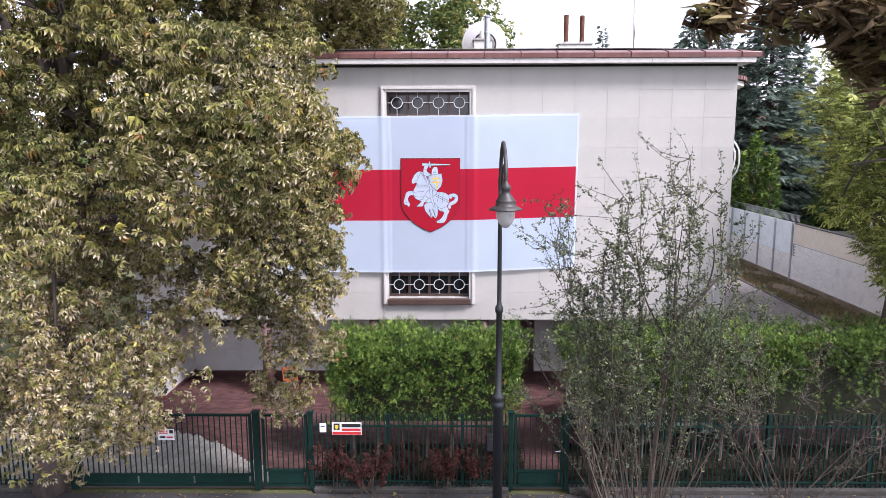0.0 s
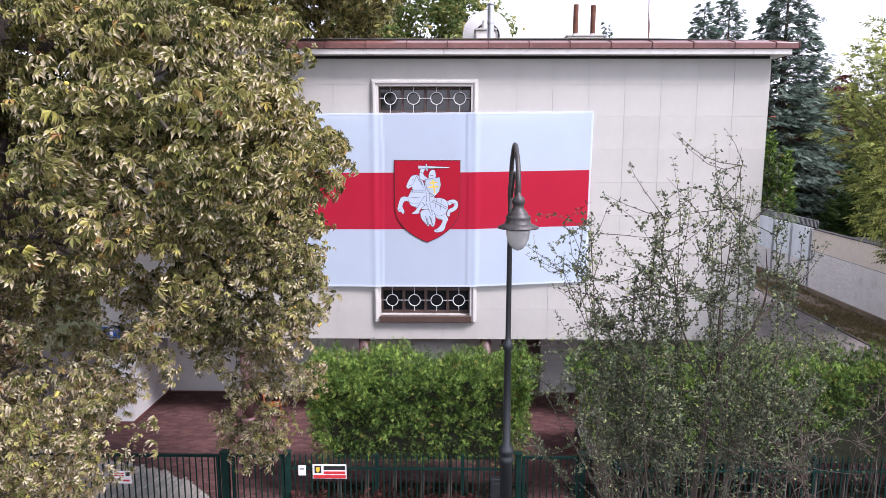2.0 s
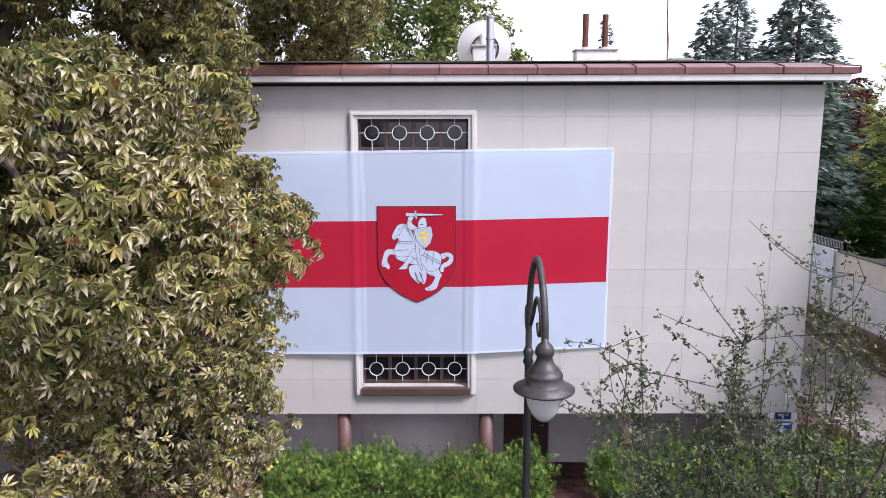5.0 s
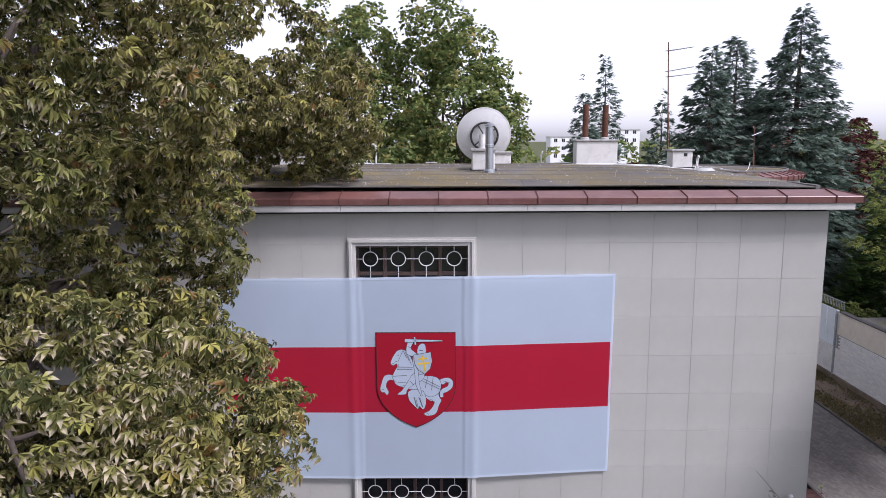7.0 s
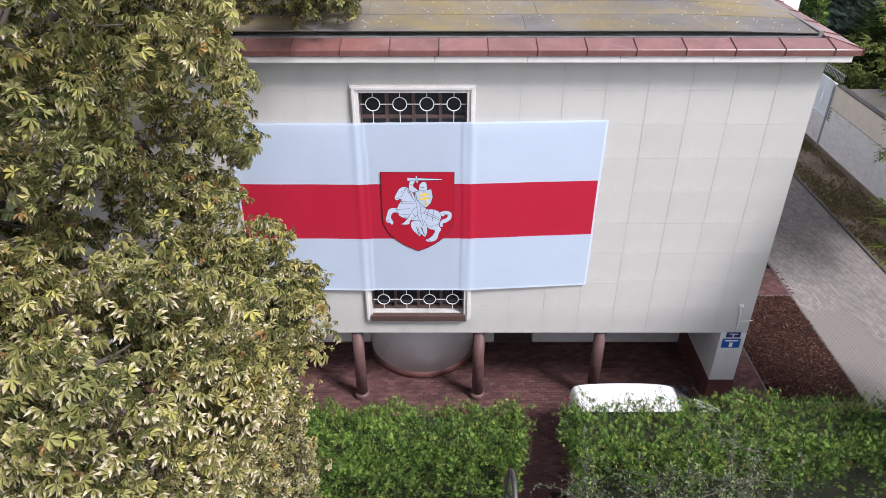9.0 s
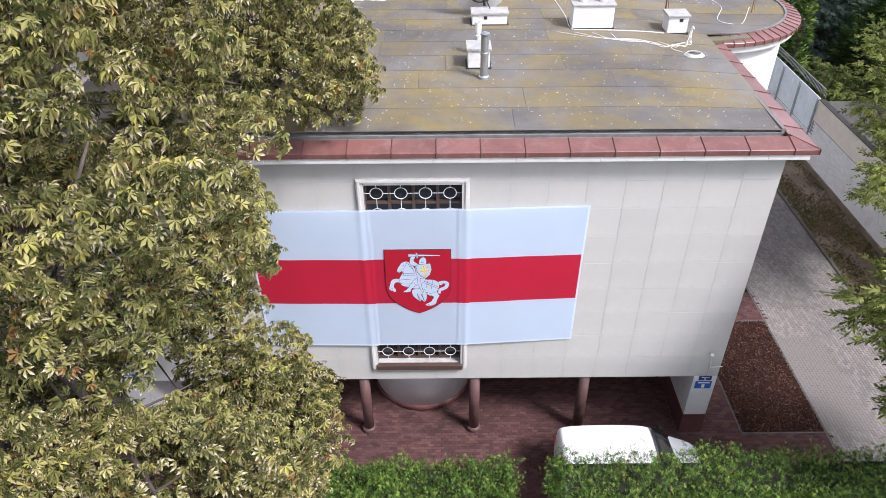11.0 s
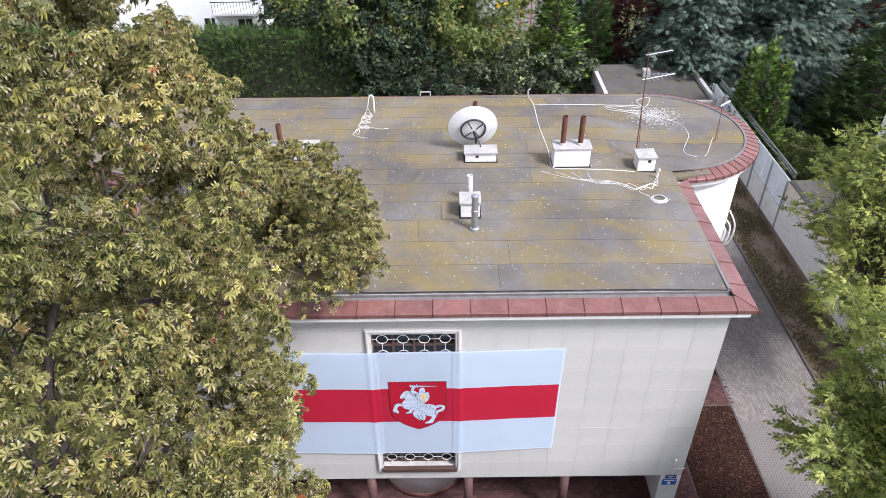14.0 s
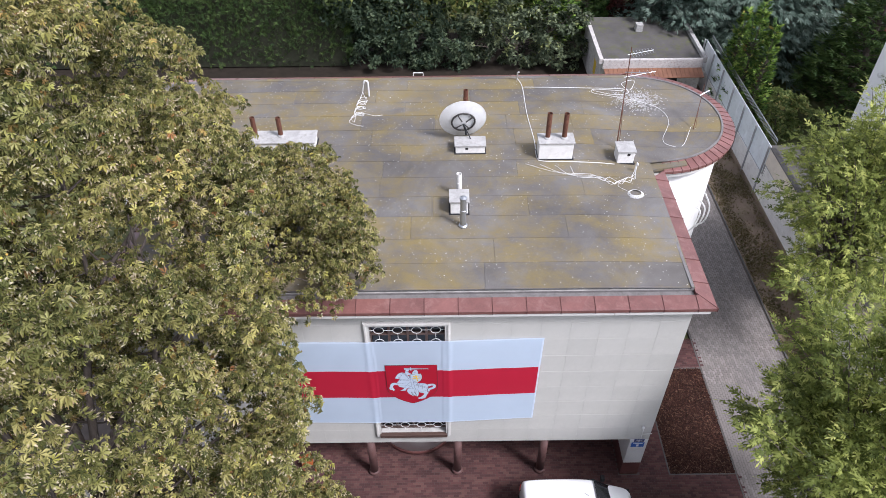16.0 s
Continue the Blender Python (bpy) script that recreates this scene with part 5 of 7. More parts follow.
# ---------------------------------------------------------------- street lamp
lamp = tagged(thing("street_lamp", (1.435, -8.3, -0.07)), "old-style iron street lamp with a gooseneck and bell shade", "street lamp")
part("base", lathe(bmesh.new(), [(0.2, 0), (0.2, 0.25), (0.16, 0.32), (0.13, 0.9), (0.1, 1.0), (0.085, 1.1)], n=20), "black_iron", lamp, smooth=True)
part("pole", lathe(bmesh.new(), [(0.085, 1.05), (0.08, 3.12), (0.1, 3.14), (0.1, 3.2), (0.088, 3.22), (0.088, 3.26), (0.102, 3.28), (0.1, 3.34), (0.055, 3.4), (0.046, 4.72), (0.066, 4.74), (0.066, 4.82), (0.042, 4.86), (0.036, 4.92), (0.032, 6.38), (0.05, 6.41), (0.038, 6.45), (0.05, 6.51), (0.03, 6.55)], n=16), "black_iron", lamp, smooth=True)
arch = [(0, 0, 6.5), (0.0, -0.02, 6.9), (0.005, -0.12, 7.24), (0.01, -0.42, 7.44), (0.015, -0.7, 7.3), (0.02, -0.85, 7.05), (0.02, -0.88, 6.85)]
part("gooseneck", tube(bmesh.new(), smooth_path(arch, 8), 0.029, 10), "grey_iron", lamp, smooth=True)
scroll = [(0.01, -0.06, 6.78), (0.01, -0.2, 6.9), (0.015, -0.4, 7.1), (0.02, -0.6, 7.04), (0.02, -0.64, 6.9), (0.02, -0.54, 6.82), (0.02, -0.46, 6.9)]
part("scroll", tube(bmesh.new(), smooth_path(scroll, 6), 0.018, 8), "grey_iron", lamp, smooth=True)
part("scroll", tube(bmesh.new(), smooth_path([(0, 0.03, 6.66), (-0.01, 0.1, 6.74), (-0.01, 0.12, 6.88), (0, 0.04, 6.94)], 6), 0.016, 8), "grey_iron", lamp, smooth=True)
part("shade", lathe(bmesh.new(), [(0.02, 0.42), (0.03, 0.365), (0.055, 0.345), (0.074, 0.31), (0.074, 0.27), (0.06, 0.25), (0.068, 0.215), (0.09, 0.18), (0.114, 0.158), (0.114, 0.14), (0.138, 0.125), (0.148, 0.1), (0.138, 0.078), (0.15, 0.065), (0.15, 0.042), (0.165, 0.032), (0.242, -0.006), (0.242, -0.02), (0.14, -0.015)], (0.02, -0.88, 6.5), 28), "grey_iron", lamp, "bell-shaped grey iron shade", smooth=True)
m, nt, b = make_mat("frosted_lamp_glass", 0.25)
b.inputs["Base Color"].default_value = rgb(0.62, 0.62, 0.60)
b.inputs["Transmission Weight"].default_value = 0.35
M["lamp_glass"] = m
part("globe", lathe(bmesh.new(), [(0.138, -0.02), (0.14, -0.07), (0.128, -0.15), (0.095, -0.22), (0.05, -0.27), (0.015, -0.285)], (0.02, -0.88, 6.5), 24), "lamp_glass", lamp, "frosted acorn glass", smooth=True)

# ---------------------------------------------------------------- van
van = tagged(thing("van", (5.75, -1.8, 0)), "small white panel van parked before the house", "van")
# stations along the length: x, low edge, shoulder height, top, half width low, half width top
ST = [(-2.0, 0.45, 0.95, 1.2, 0.74, 0.6), (-1.97, 0.3, 0.95, 1.62, 0.8, 0.66), (-1.9, 0.24, 0.95, 1.75, 0.82, 0.68), (-0.8, 0.22, 0.96, 1.79, 0.84, 0.69), (0.2, 0.22, 0.97, 1.77, 0.84, 0.68), (0.55, 0.22, 0.97, 1.66, 0.84, 0.665),
      (1.2, 0.22, 0.97, 1.12, 0.84, 0.72), (1.75, 0.24, 0.82, 0.93, 0.81, 0.68), (1.93, 0.26, 0.66, 0.76, 0.75, 0.6), (1.99, 0.3, 0.5, 0.58, 0.68, 0.55)]
bm = bmesh.new()
rings = []
for x, zl, zs, zt, wl_, wt in ST:
    half = [(wl_ * 0.94, zl), (wl_, zl + 0.12), (wl_, zs), (wt + (wl_ - wt) * 0.18, zt - (zt - zs) * 0.12), (wt * 0.9, zt - 0.012), (wt * 0.45, zt + 0.01)]
    pts = half + [(-y, z) for y, z in half[::-1]]
    rings.append([bm.verts.new((x, y, z)) for y, z in pts])
k = len(rings[0])
for a, b2 in zip(rings, rings[1:]):
    for i in range(k):
        bm.faces.new((a[i], b2[i], b2[(i + 1) % k], a[(i + 1) % k]))
bm.faces.new(rings[0])
bm.faces.new(rings[-1][::-1])
bmesh.ops.recalc_face_normals(bm, faces=bm.faces)
body = part("body", bm, "car_white", van, smooth=True)
md = body.modifiers.new("round", "SUBSURF")
md.levels = md.render_levels = 2


def pane(name, corners, parent, mat="glass", thick=0.012, n=6):
    """A slightly bowed plate between four corners (a, b, c, d round)."""
    a, b_, c, d = (Vector(p) for p in corners)
    nrm = (b_ - a).cross(d - a).normalized()
    bm = bmesh.new()
    grid = []
    for j in range(n + 1):
        for i in range(n + 1):
            u, v = i / n, j / n
            p = a * (1 - u) * (1 - v) + b_ * u * (1 - v) + c * u * v + d * (1 - u) * v
            grid.append(bm.verts.new(p + nrm * 0.05 * math.sin(math.pi * u) * 0.5))
    for j in range(n):
        for i in range(n):
            q = j * (n + 1) + i
            bm.faces.new((grid[q], grid[q + 1], grid[q + n + 2], grid[q + n + 1]))
    ob = part(name, bm, mat, parent, smooth=True)
    md = ob.modifiers.new("thick", "SOLIDIFY")
    md.thickness, md.offset = thick, 0
    return ob


pane("windscreen", [(1.17, -0.7, 1.14), (1.17, 0.7, 1.14), (0.5, 0.6, 1.715), (0.5, -0.6, 1.715)], van)
for s in (-1, 1):
    pane("side_window", [(0.35, s * 0.835, 1.05), (0.98, s * 0.825, 1.05), (0.52, s * 0.72, 1.6), (0.3, s * 0.715, 1.62)], van)
    pane("rear_window", [(-1.995, s * 0.08, 1.1), (-1.995, s * 0.6, 1.1), (-1.96, s * 0.52, 1.55), (-1.96, s * 0.08, 1.55)], van)
    part("headlight", boxed(1.72, 1.93, s * 0.72 - 0.09, s * 0.72 + 0.06, 0.62, 0.78, 0.03), "glass", van)
    part("tail_light", boxed(-2.0, -1.93, s * 0.74 - 0.05, s * 0.74 + 0.05, 0.8, 1.15, 0.015), "red_print", van)
    part("mirror", boxed(0.88, 1.02, s * 0.99 - 0.11, s * 0.99 + 0.08, 1.05, 1.25, 0.03), "black_plastic", van)
    for x in (-1.25, 1.25):
        wheel = part("wheel", bmesh.ops.create_cone(bm2 := bmesh.new(), cap_ends=True, segments=28, radius1=0.31, radius2=0.31, depth=0.19, matrix=Matrix.Translation((x, s * 0.77, 0.31)) @ Matrix.Rotation(math.pi / 2, 4, "X")) and bm2, "black_plastic", van)
        part("rim", bmesh.ops.create_cone(bm3 := bmesh.new(), cap_ends=True, segments=20, radius1=0.19, radius2=0.19, depth=0.02, matrix=Matrix.Translation((x, s * 0.868, 0.31)) @ Matrix.Rotation(math.pi / 2, 4, "X")) and bm3, "galv", wheel)
part("bumper", boxed(1.9, 2.04, -0.7, 0.7, 0.28, 0.5, 0.05), "black_plastic", van)
part("bumper", boxed(-2.05, -1.93, -0.74, 0.74, 0.28, 0.5, 0.05), "black_plastic", van)
part("plate_bar", boxed(-2.06, -2.045, -0.26, 0.26, 0.55, 0.66), "white_sign", van)
part("aerial", tube(bmesh.new(), [(0.25, 0, 1.78), (0.05, 0, 1.98)], 0.006, 6), "black_plastic", van)

# folding chair and boards behind a column
chair = tagged(thing("folding_chair", (-4.05, 0.35, 0), turn=25), "orange wooden folding chair beside a column", "chair")
M["orange_wood"] = surface("orange_wood", (0.28, 0.085, 0.025), 0.2, 0.6)
for x in (-0.2, 0.2):
    part("leg", tube(bmesh.new(), [(x, -0.22, 0), (x, 0.16, 0.82)], 0.016), "orange_wood", chair)
    part("leg", tube(bmesh.new(), [(x, 0.22, 0), (x, -0.18, 0.46)], 0.016), "orange_wood", chair)
for k in range(4):
    part("slat", boxed(-0.2, 0.2, -0.18 + 0.09 * k, -0.11 + 0.09 * k, 0.44, 0.46), "orange_wood", chair)
for z in (0.66, 0.76):
    part("backrest_slat", boxed(-0.2, 0.2, 0.1, 0.12, z, z + 0.06), "orange_wood", chair)
low_win = tagged(thing("window_2", (-6.1, 2.44, 1.75)), "low strip window with an iron grid under the overhang", "window", kind="structure")
part("pane", boxed(-1.1, 1.1, -0.01, 0.0, -0.25, 0.25), "glass", low_win)
for k in range(12):
    part("grid_bar", boxed(-1.1 + 0.2 * k - 0.008, -1.1 + 0.2 * k + 0.008, -0.06, -0.045, -0.27, 0.27), "black_iron", low_win)
for z in (-0.25, 0.0, 0.25):
    part("grid_bar", boxed(-1.12, 1.12, -0.075, -0.06, z - 0.008, z + 0.008), "black_iron", low_win)

# ---------------------------------------------------------------- things on the roof
def chimney(x0, x1, y0, y1, h, pipes, label, cap=0.05, holes=()):
    z = roof_z((y0 + y1) / 2, (x0 + x1) / 2) - 0.03
    t = tagged(thing("chimney", ((x0 + x1) / 2, (y0 + y1) / 2, z)), label, "chimney")
    w, d = (x1 - x0) / 2, (y1 - y0) / 2
    part("body", boxed(-w, w, -d, d, 0, h, 0.015), "whitewash", t)
    part("cap", boxed(-w - 0.04, w + 0.04, -d - 0.04, d + 0.04, h, h + cap, 0.012), "concrete", t, "weathered concrete cap")
    part("flashing", boxed(-w - 0.05, w + 0.05, -d - 0.05, d + 0.05, 0, 0.06, 0.01), "black_plastic", t)
    for x, y, top, r in pipes:
        part("pipe", lathe(bmesh.new(), [(r, h + cap), (r, top - z), (r * 0.86, top - z), (r * 0.86, top - z - 0.3)], (x - (x0 + x1) / 2, y - (y0 + y1) / 2, 0), 18), "rust", t, "rusty steel flue", smooth=False)
        part("collar", lathe(bmesh.new(), [(r * 1.5, h + cap), (r * 1.3, h + cap + 0.05), (r * 1.05, h + cap + 0.07)], (x - (x0 + x1) / 2, y - (y0 + y1) / 2, 0), 18), "concrete", t)
    for x, z0 in holes:
        part("vent_hole", boxed(x - 0.05, x + 0.05, -d - 0.004, -d + 0.02, z0, z0 + 0.09), "black_print", t)
    return t


chimney(4.42, 5.58, 6.2, 6.75, 0.68, ((4.71, 6.47, 11.68, 0.085), (5.27, 6.47, 11.66, 0.085)), "white masonry chimney with two rusty flues")
chimney(7.1, 7.66, 6.06, 6.6, 0.5, (), "small white vent stack with a concrete cap", 0.06, ((0.08, 0.36),))
chimney(1.6, 2.61, 6.6, 7.1, 0.34, (), "low white masonry vent below the satellite dish", 0.06, ((-0.12, 0.2),))
chimney(1.37, 1.92, 3.42, 3.98, 0.5, (), "white masonry vent with a flat slab", 0.06, ((0.1, 0.36),))
chimney(-5.7, -3.3, 6.9, 7.6, 0.35, ((-5.38, 7.3, 11.12, 0.085), (-4.5, 7.3, 11.1, 0.085)), "white masonry chimney with rusty flues under the branches")
chimney(-5.2, -4.2, 3.4, 4.0, 0.5, (), "white masonry vent half hidden by branches")
for (x, y, top, r, m, lab) in ((1.75, 2.88, 11.02, 0.095, "galv", "galvanised vent pipe with a collar"), (1.66, 4.35, 10.85, 0.085, "whitewash", "white cement vent pipe"), (2.04, 9.57, 10.75, 0.085, "rust", "rusty steel vent pipe")):
    z = roof_z(y)
    t = tagged(thing("vent_pipe", (x, y, z)), lab, "pipe")
    h = top - z
    part("pipe", lathe(bmesh.new(), [(r, -0.02), (r, h * 0.55), (r * 1.12, h * 0.56), (r * 1.12, h * 0.62), (r, h * 0.63), (r, h), (r * 0.85, h), (r * 0.85, h - 0.25)], n=20), m, t)
    part("foot", lathe(bmesh.new(), [(r * 1.5, -0.02), (r * 1.45, 0.06), (r * 1.08, 0.09)], n=20), "black_plastic" if m == "rust" else m, t)
    if m == "galv":
        part("rain_cap", lathe(bmesh.new(), [(r * 1.2, h + 0.02), (r * 1.2, h + 0.05), (r * 0.3, h + 0.09)], n=20), m, t)

dish = tagged(thing("satellite_dish", (1.88, 7.25, roof_z(7.2) + 0.36)), "large white satellite dish seen from behind", "satellite dish")
tilt = Matrix.Translation((0, 0.1, 0.47)) @ Matrix.Rotation(radians(12), 4, "X") @ Matrix.Rotation(radians(4), 4, "Z")
bm = bmesh.new()
prof = [(0.02, 0.0), (0.25, 0.012), (0.45, 0.04), (0.62, 0.08), (0.76, 0.125), (0.8, 0.14), (0.82, 0.135), (0.82, 0.15), (0.77, 0.15), (0.62, 0.1), (0.45, 0.06), (0.25, 0.03), (0.02, 0.02)]
lathe(bm, prof, n=48)
bmesh.ops.transform(bm, matrix=tilt @ Matrix.Rotation(-math.pi / 2, 4, "X"), verts=bm.verts)
part("reflector", bm, "white_metal", dish, smooth=True)
bm = bmesh.new()
tube(bm, [(0.4 * math.cos(a), -0.02, 0.4 * math.sin(a)) for a in (2 * math.pi * i / 32 for i in range(33))], 0.032, 8)
bmesh.ops.transform(bm, matrix=tilt, verts=bm.verts)
part("back_ring", bm, "grey_iron", dish, smooth=True)
for a in (0.6, 2.1, 3.9, 5.3):
    bm = bmesh.new()
    tube(bm, [(0.1 * math.cos(a), -0.09, 0.1 * math.sin(a)), (0.4 * math.cos(a), -0.03, 0.4 * math.sin(a))], 0.022, 6)
    bmesh.ops.transform(bm, matrix=tilt, verts=bm.verts)
    part("strut", bm, "grey_iron", dish)
part("mount", tube(bmesh.new(), [(0.1, -0.02, 0.02), (0.08, -0.06, 0.25), (0.0, -0.02, 0.45)], 0.04, 10), "black_iron", dish)
part("arm", tube(bmesh.new(), [(0.25, -0.3, 0.02), (0.1, -0.12, 0.3), (0, -0.02, 0.47)], 0.018, 8), "black_iron", dish)


def cable(pts, r=0.008, label="thin white cable lying on the roof", n=8, mat="cable"):
    t = tagged(thing("cable"), label, "cable")
    part("cord", tube(bmesh.new(), smooth_path([(x, y, roof_z(y, x) + 0.022 + dz) for x, y, dz in pts], n), r * 0.75, 5), mat, t, smooth=True)


# white bent pole with its coil of cable
pole = tagged(thing("cable_pole", (-1.68, 10.67, roof_z(10.67))), "white bent cable inlet pole on the roof", "pole")
part("pipe", tube(bmesh.new(), smooth_path([(0, 0, -0.02), (0, 0, 0.55), (-0.03, 0, 0.68), (-0.12, 0, 0.7), (-0.17, 0, 0.6)], 5), 0.035, 10), "white_metal", pole, smooth=True)
r2 = random.Random(8)
for k in range(3):
    pts = [(-1.85, 10.66, 0.58), (-1.9, 10.6, 0.25)]
    for i in range(22):
        a = 0.9 * i + 2.1 * k
        pts.append((-1.9 - 0.004 * i + (0.14 + 0.03 * k) * math.cos(a) + r2.uniform(-0.05, 0.05), 10.45 - (0.05 + 0.012 * k) * i + 0.2 * math.sin(a), 0.012 * (i % 3)))
    pts += ([(-2.2, 9.0, 0), (-2.27, 8.72, 0), (-2.0, 8.5, 0), (-1.74, 8.42, 0)], [(-1.7, 9.3, 0), (-1.35, 9.15, 0), (-1.06, 9.21, 0)], [(-2.1, 9.3, 0), (-2.2, 9.0, 0)])[k]
    cable(pts, 0.009, "tangle of white cable below the pole", 5)
# cable runs
cable([(4.2, 11.9, 0.1), (4.35, 11.25, 0), (4.32, 9.21, 0), (4.4, 7.4, 0), (4.38, 6.35, 0), (4.55, 6.1, 0), (5.4, 6.05, 0), (6.4, 6.02, 0), (7.0, 5.98, 0)], 0.016, "white plastic conduit across the roof")
cable([(4.4, 11.3, 0), (5.5, 11.25, 0), (7.0, 11.2, 0), (8.2, 11.2, 0)], 0.015, "white plastic conduit along the back edge")
cable([(8.3, 11.0, 0), (7.2, 11.1, 0), (7.1, 10.8, 0), (8.0, 10.5, 0), (9.29, 9.89, 0), (9.59, 8.9, 0), (9.07, 7.62, 0), (9.3, 7.25, 0), (9.72, 7.3, 0), (10.2, 8.2, 0.2)], 0.01)
cable([(7.1, 11.0, 0), (7.9, 10.7, 0), (8.5, 10.9, 0), (8.3, 11.4, 0.1), (8.8, 11.5, 0.2), (8.6, 11.1, 0), (8.2, 11.2, 0)], 0.01)
for k in range(4):
    pts = [(3.95 + 0.5 * k, 5.95 - 0.05 * k, 0), (5.0 + 0.2 * k, 5.45 - 0.07 * k, 0), (6.1, 5.35 - 0.06 * k, 0)]
    pts += [(6.5 + 0.2 * i + r2.uniform(-0.1, 0.1), 5.1 + r2.uniform(-0.25, 0.2), 0) for i in range(5)]
    pts += [(7.55, 5.2 + 0.1 * k, 0), (7.64, 5.6, 0.1), (7.66, 5.68, 0.32)]
    cable(pts, 0.008, "loose white cables on the roof")
coil = tagged(thing("cable_coil", (7.4, 4.4, roof_z(4.4, 7.4) + 0.02)), "white cable wound into a flat coil on the roof", "cable")
pts = [(0.27 * (1 - 0.06 * (i // 20)) * math.cos(i * math.pi / 10), 0.22 * (1 - 0.06 * (i // 20)) * math.sin(i * math.pi / 10), 0.012 * (i // 20)) for i in range(121)]
part("cord", tube(bmesh.new(), pts, 0.006, 5), "cable", coil, smooth=True)
cable([(7.15, 4.55, 0.0), (6.9, 4.8, 0), (7.2, 5.2, 0), (7.5, 5.4, 0), (7.64, 5.66, 0.3)], 0.008)
stub = tagged(thing("cable_pole", (7.66, 5.66, roof_z(5.66, 7.66))), "short white cable inlet pipe", "pole")
part("pipe", tube(bmesh.new(), smooth_path([(0, 0, 0), (0, 0, 0.3), (0, -0.05, 0.37), (0, -0.12, 0.33)], 5), 0.028, 8), "white_metal", stub, smooth=True)
low = tagged(thing("cable_pole", (4.2, 11.95, roof_z(11.9))), "short white cable inlet pipe at the back edge", "pole")
part("pipe", tube(bmesh.new(), [(0, 0, 0), (0, 0, 0.35), (0.02, -0.25, 0.5)], 0.03, 8), "white_metal", low, smooth=True)
lad = tagged(thing("roof_hook", (0.2, 12.45, 9.72)), "small white bracket at the back edge", "bracket")
part("bow", tube(bmesh.new(), [(-0.2, 0, 0), (-0.2, 0, 0.14), (0.2, 0, 0.14), (0.2, 0, 0)], 0.02, 6), "white_metal", lad)


def antenna(x, y, top, label, beams, lean=(0, 0), r=0.022):
    z = roof_z(y, x)
    t = tagged(thing("antenna_mast", (x, y, z)), label, "antenna")
    h = top - z
    part("mast", tube(bmesh.new(), [(0, 0, 0), (lean[0], lean[1], h)], [r, r * 0.7], 8), "rust", t)
    part("stay", tube(bmesh.new(), [(0.12, 0.1, 0), (lean[0] * 0.5, lean[1] * 0.5, h * 0.5)], r * 0.45, 5), "rust", t)
    for bz, ln, n, ang in beams:
        bm = bmesh.new()
        c, s = math.cos(ang), math.sin(ang)
        ox, oy = lean[0] * bz / h, lean[1] * bz / h
        tube(bm, [(ox - 0.1 * c, oy - 0.1 * s, bz), (ox + ln * c, oy + ln * s, bz + 0.12)], 0.012, 5)
        for i in range(n):
            q = ln * (i + 0.5) / n
            w = 0.16 + 0.05 * (n - i) / n
            tube(bm, [(ox + q * c - w * s, oy + q * s + w * c, bz + 0.12 * q / ln), (ox + q * c + w * s, oy + q * s - w * c, bz + 0.12 * q / ln)], 0.006, 4)
        part("beam", bm, "galv", t)
    return t


antenna(7.25, 6.95, 13.5, "rusty antenna mast with two aerials", ((2.6, 0.95, 7, 0.15), (3.35, 0.75, 8, 0.1), (2.75, 0.7, 3, -0.35)), (0.02, 0.5))
antenna(10.35, 8.3, 11.1, "thin leaning antenna rod wound with cable", ((1.05, 0.3, 2, 0.4),), (0.35, 0.9), 0.014)

# white bent rails on the rounded wall
rail = tagged(thing("ladder_rail", (11.15, 7.55, 6.7)), "white bent conduit rails on the rounded wall", "rail")
for k in range(3):
    part("bow", tube(bmesh.new(), smooth_path([(-0.05 - 0.25 * k, -0.1 - 0.15 * k, -0.9 - 0.1 * k), (0.18 - 0.25 * k, -0.3 - 0.16 * k, -0.5), (0.22 - 0.22 * k, -0.28 - 0.15 * k, 0.2), (0.0 - 0.2 * k, -0.05 - 0.15 * k, 0.7 - 0.2 * k)], 6), 0.03, 8), "white_metal", rail, smooth=True)


# ---------------------------------------------------------------- more plants
def plain_tree(name, base, blobs, clumps, per, spread, size, template, mat, label, seed, trunk_r=0.22, inner=0.6, aimed=True, hang=0.0, trunk_h=0.5):
    r = np.random.default_rng(seed)
    c, d = shell_points(blobs, clumps, r, inner)
    p, n = clumped(c, d, per, spread, r)
    b = np.array(base, float)
    ends = [np.array(e[:3]) - b + r.normal(size=3) * 0.3 for e in blobs] + [c[i] - b for i in r.choice(len(c), 10)]
    o = p - np.array(blobs[0][:3])
    o += r.normal(size=o.shape) * 1.2
    if hang:
        o = r.normal(size=o.shape) * 0.5 - np.array([0, 0, hang])
    return tree(name, base, 0, ends, p, n, size, template, mat, label, seed, trunk_h, trunk_r, aimed=o if aimed else None)


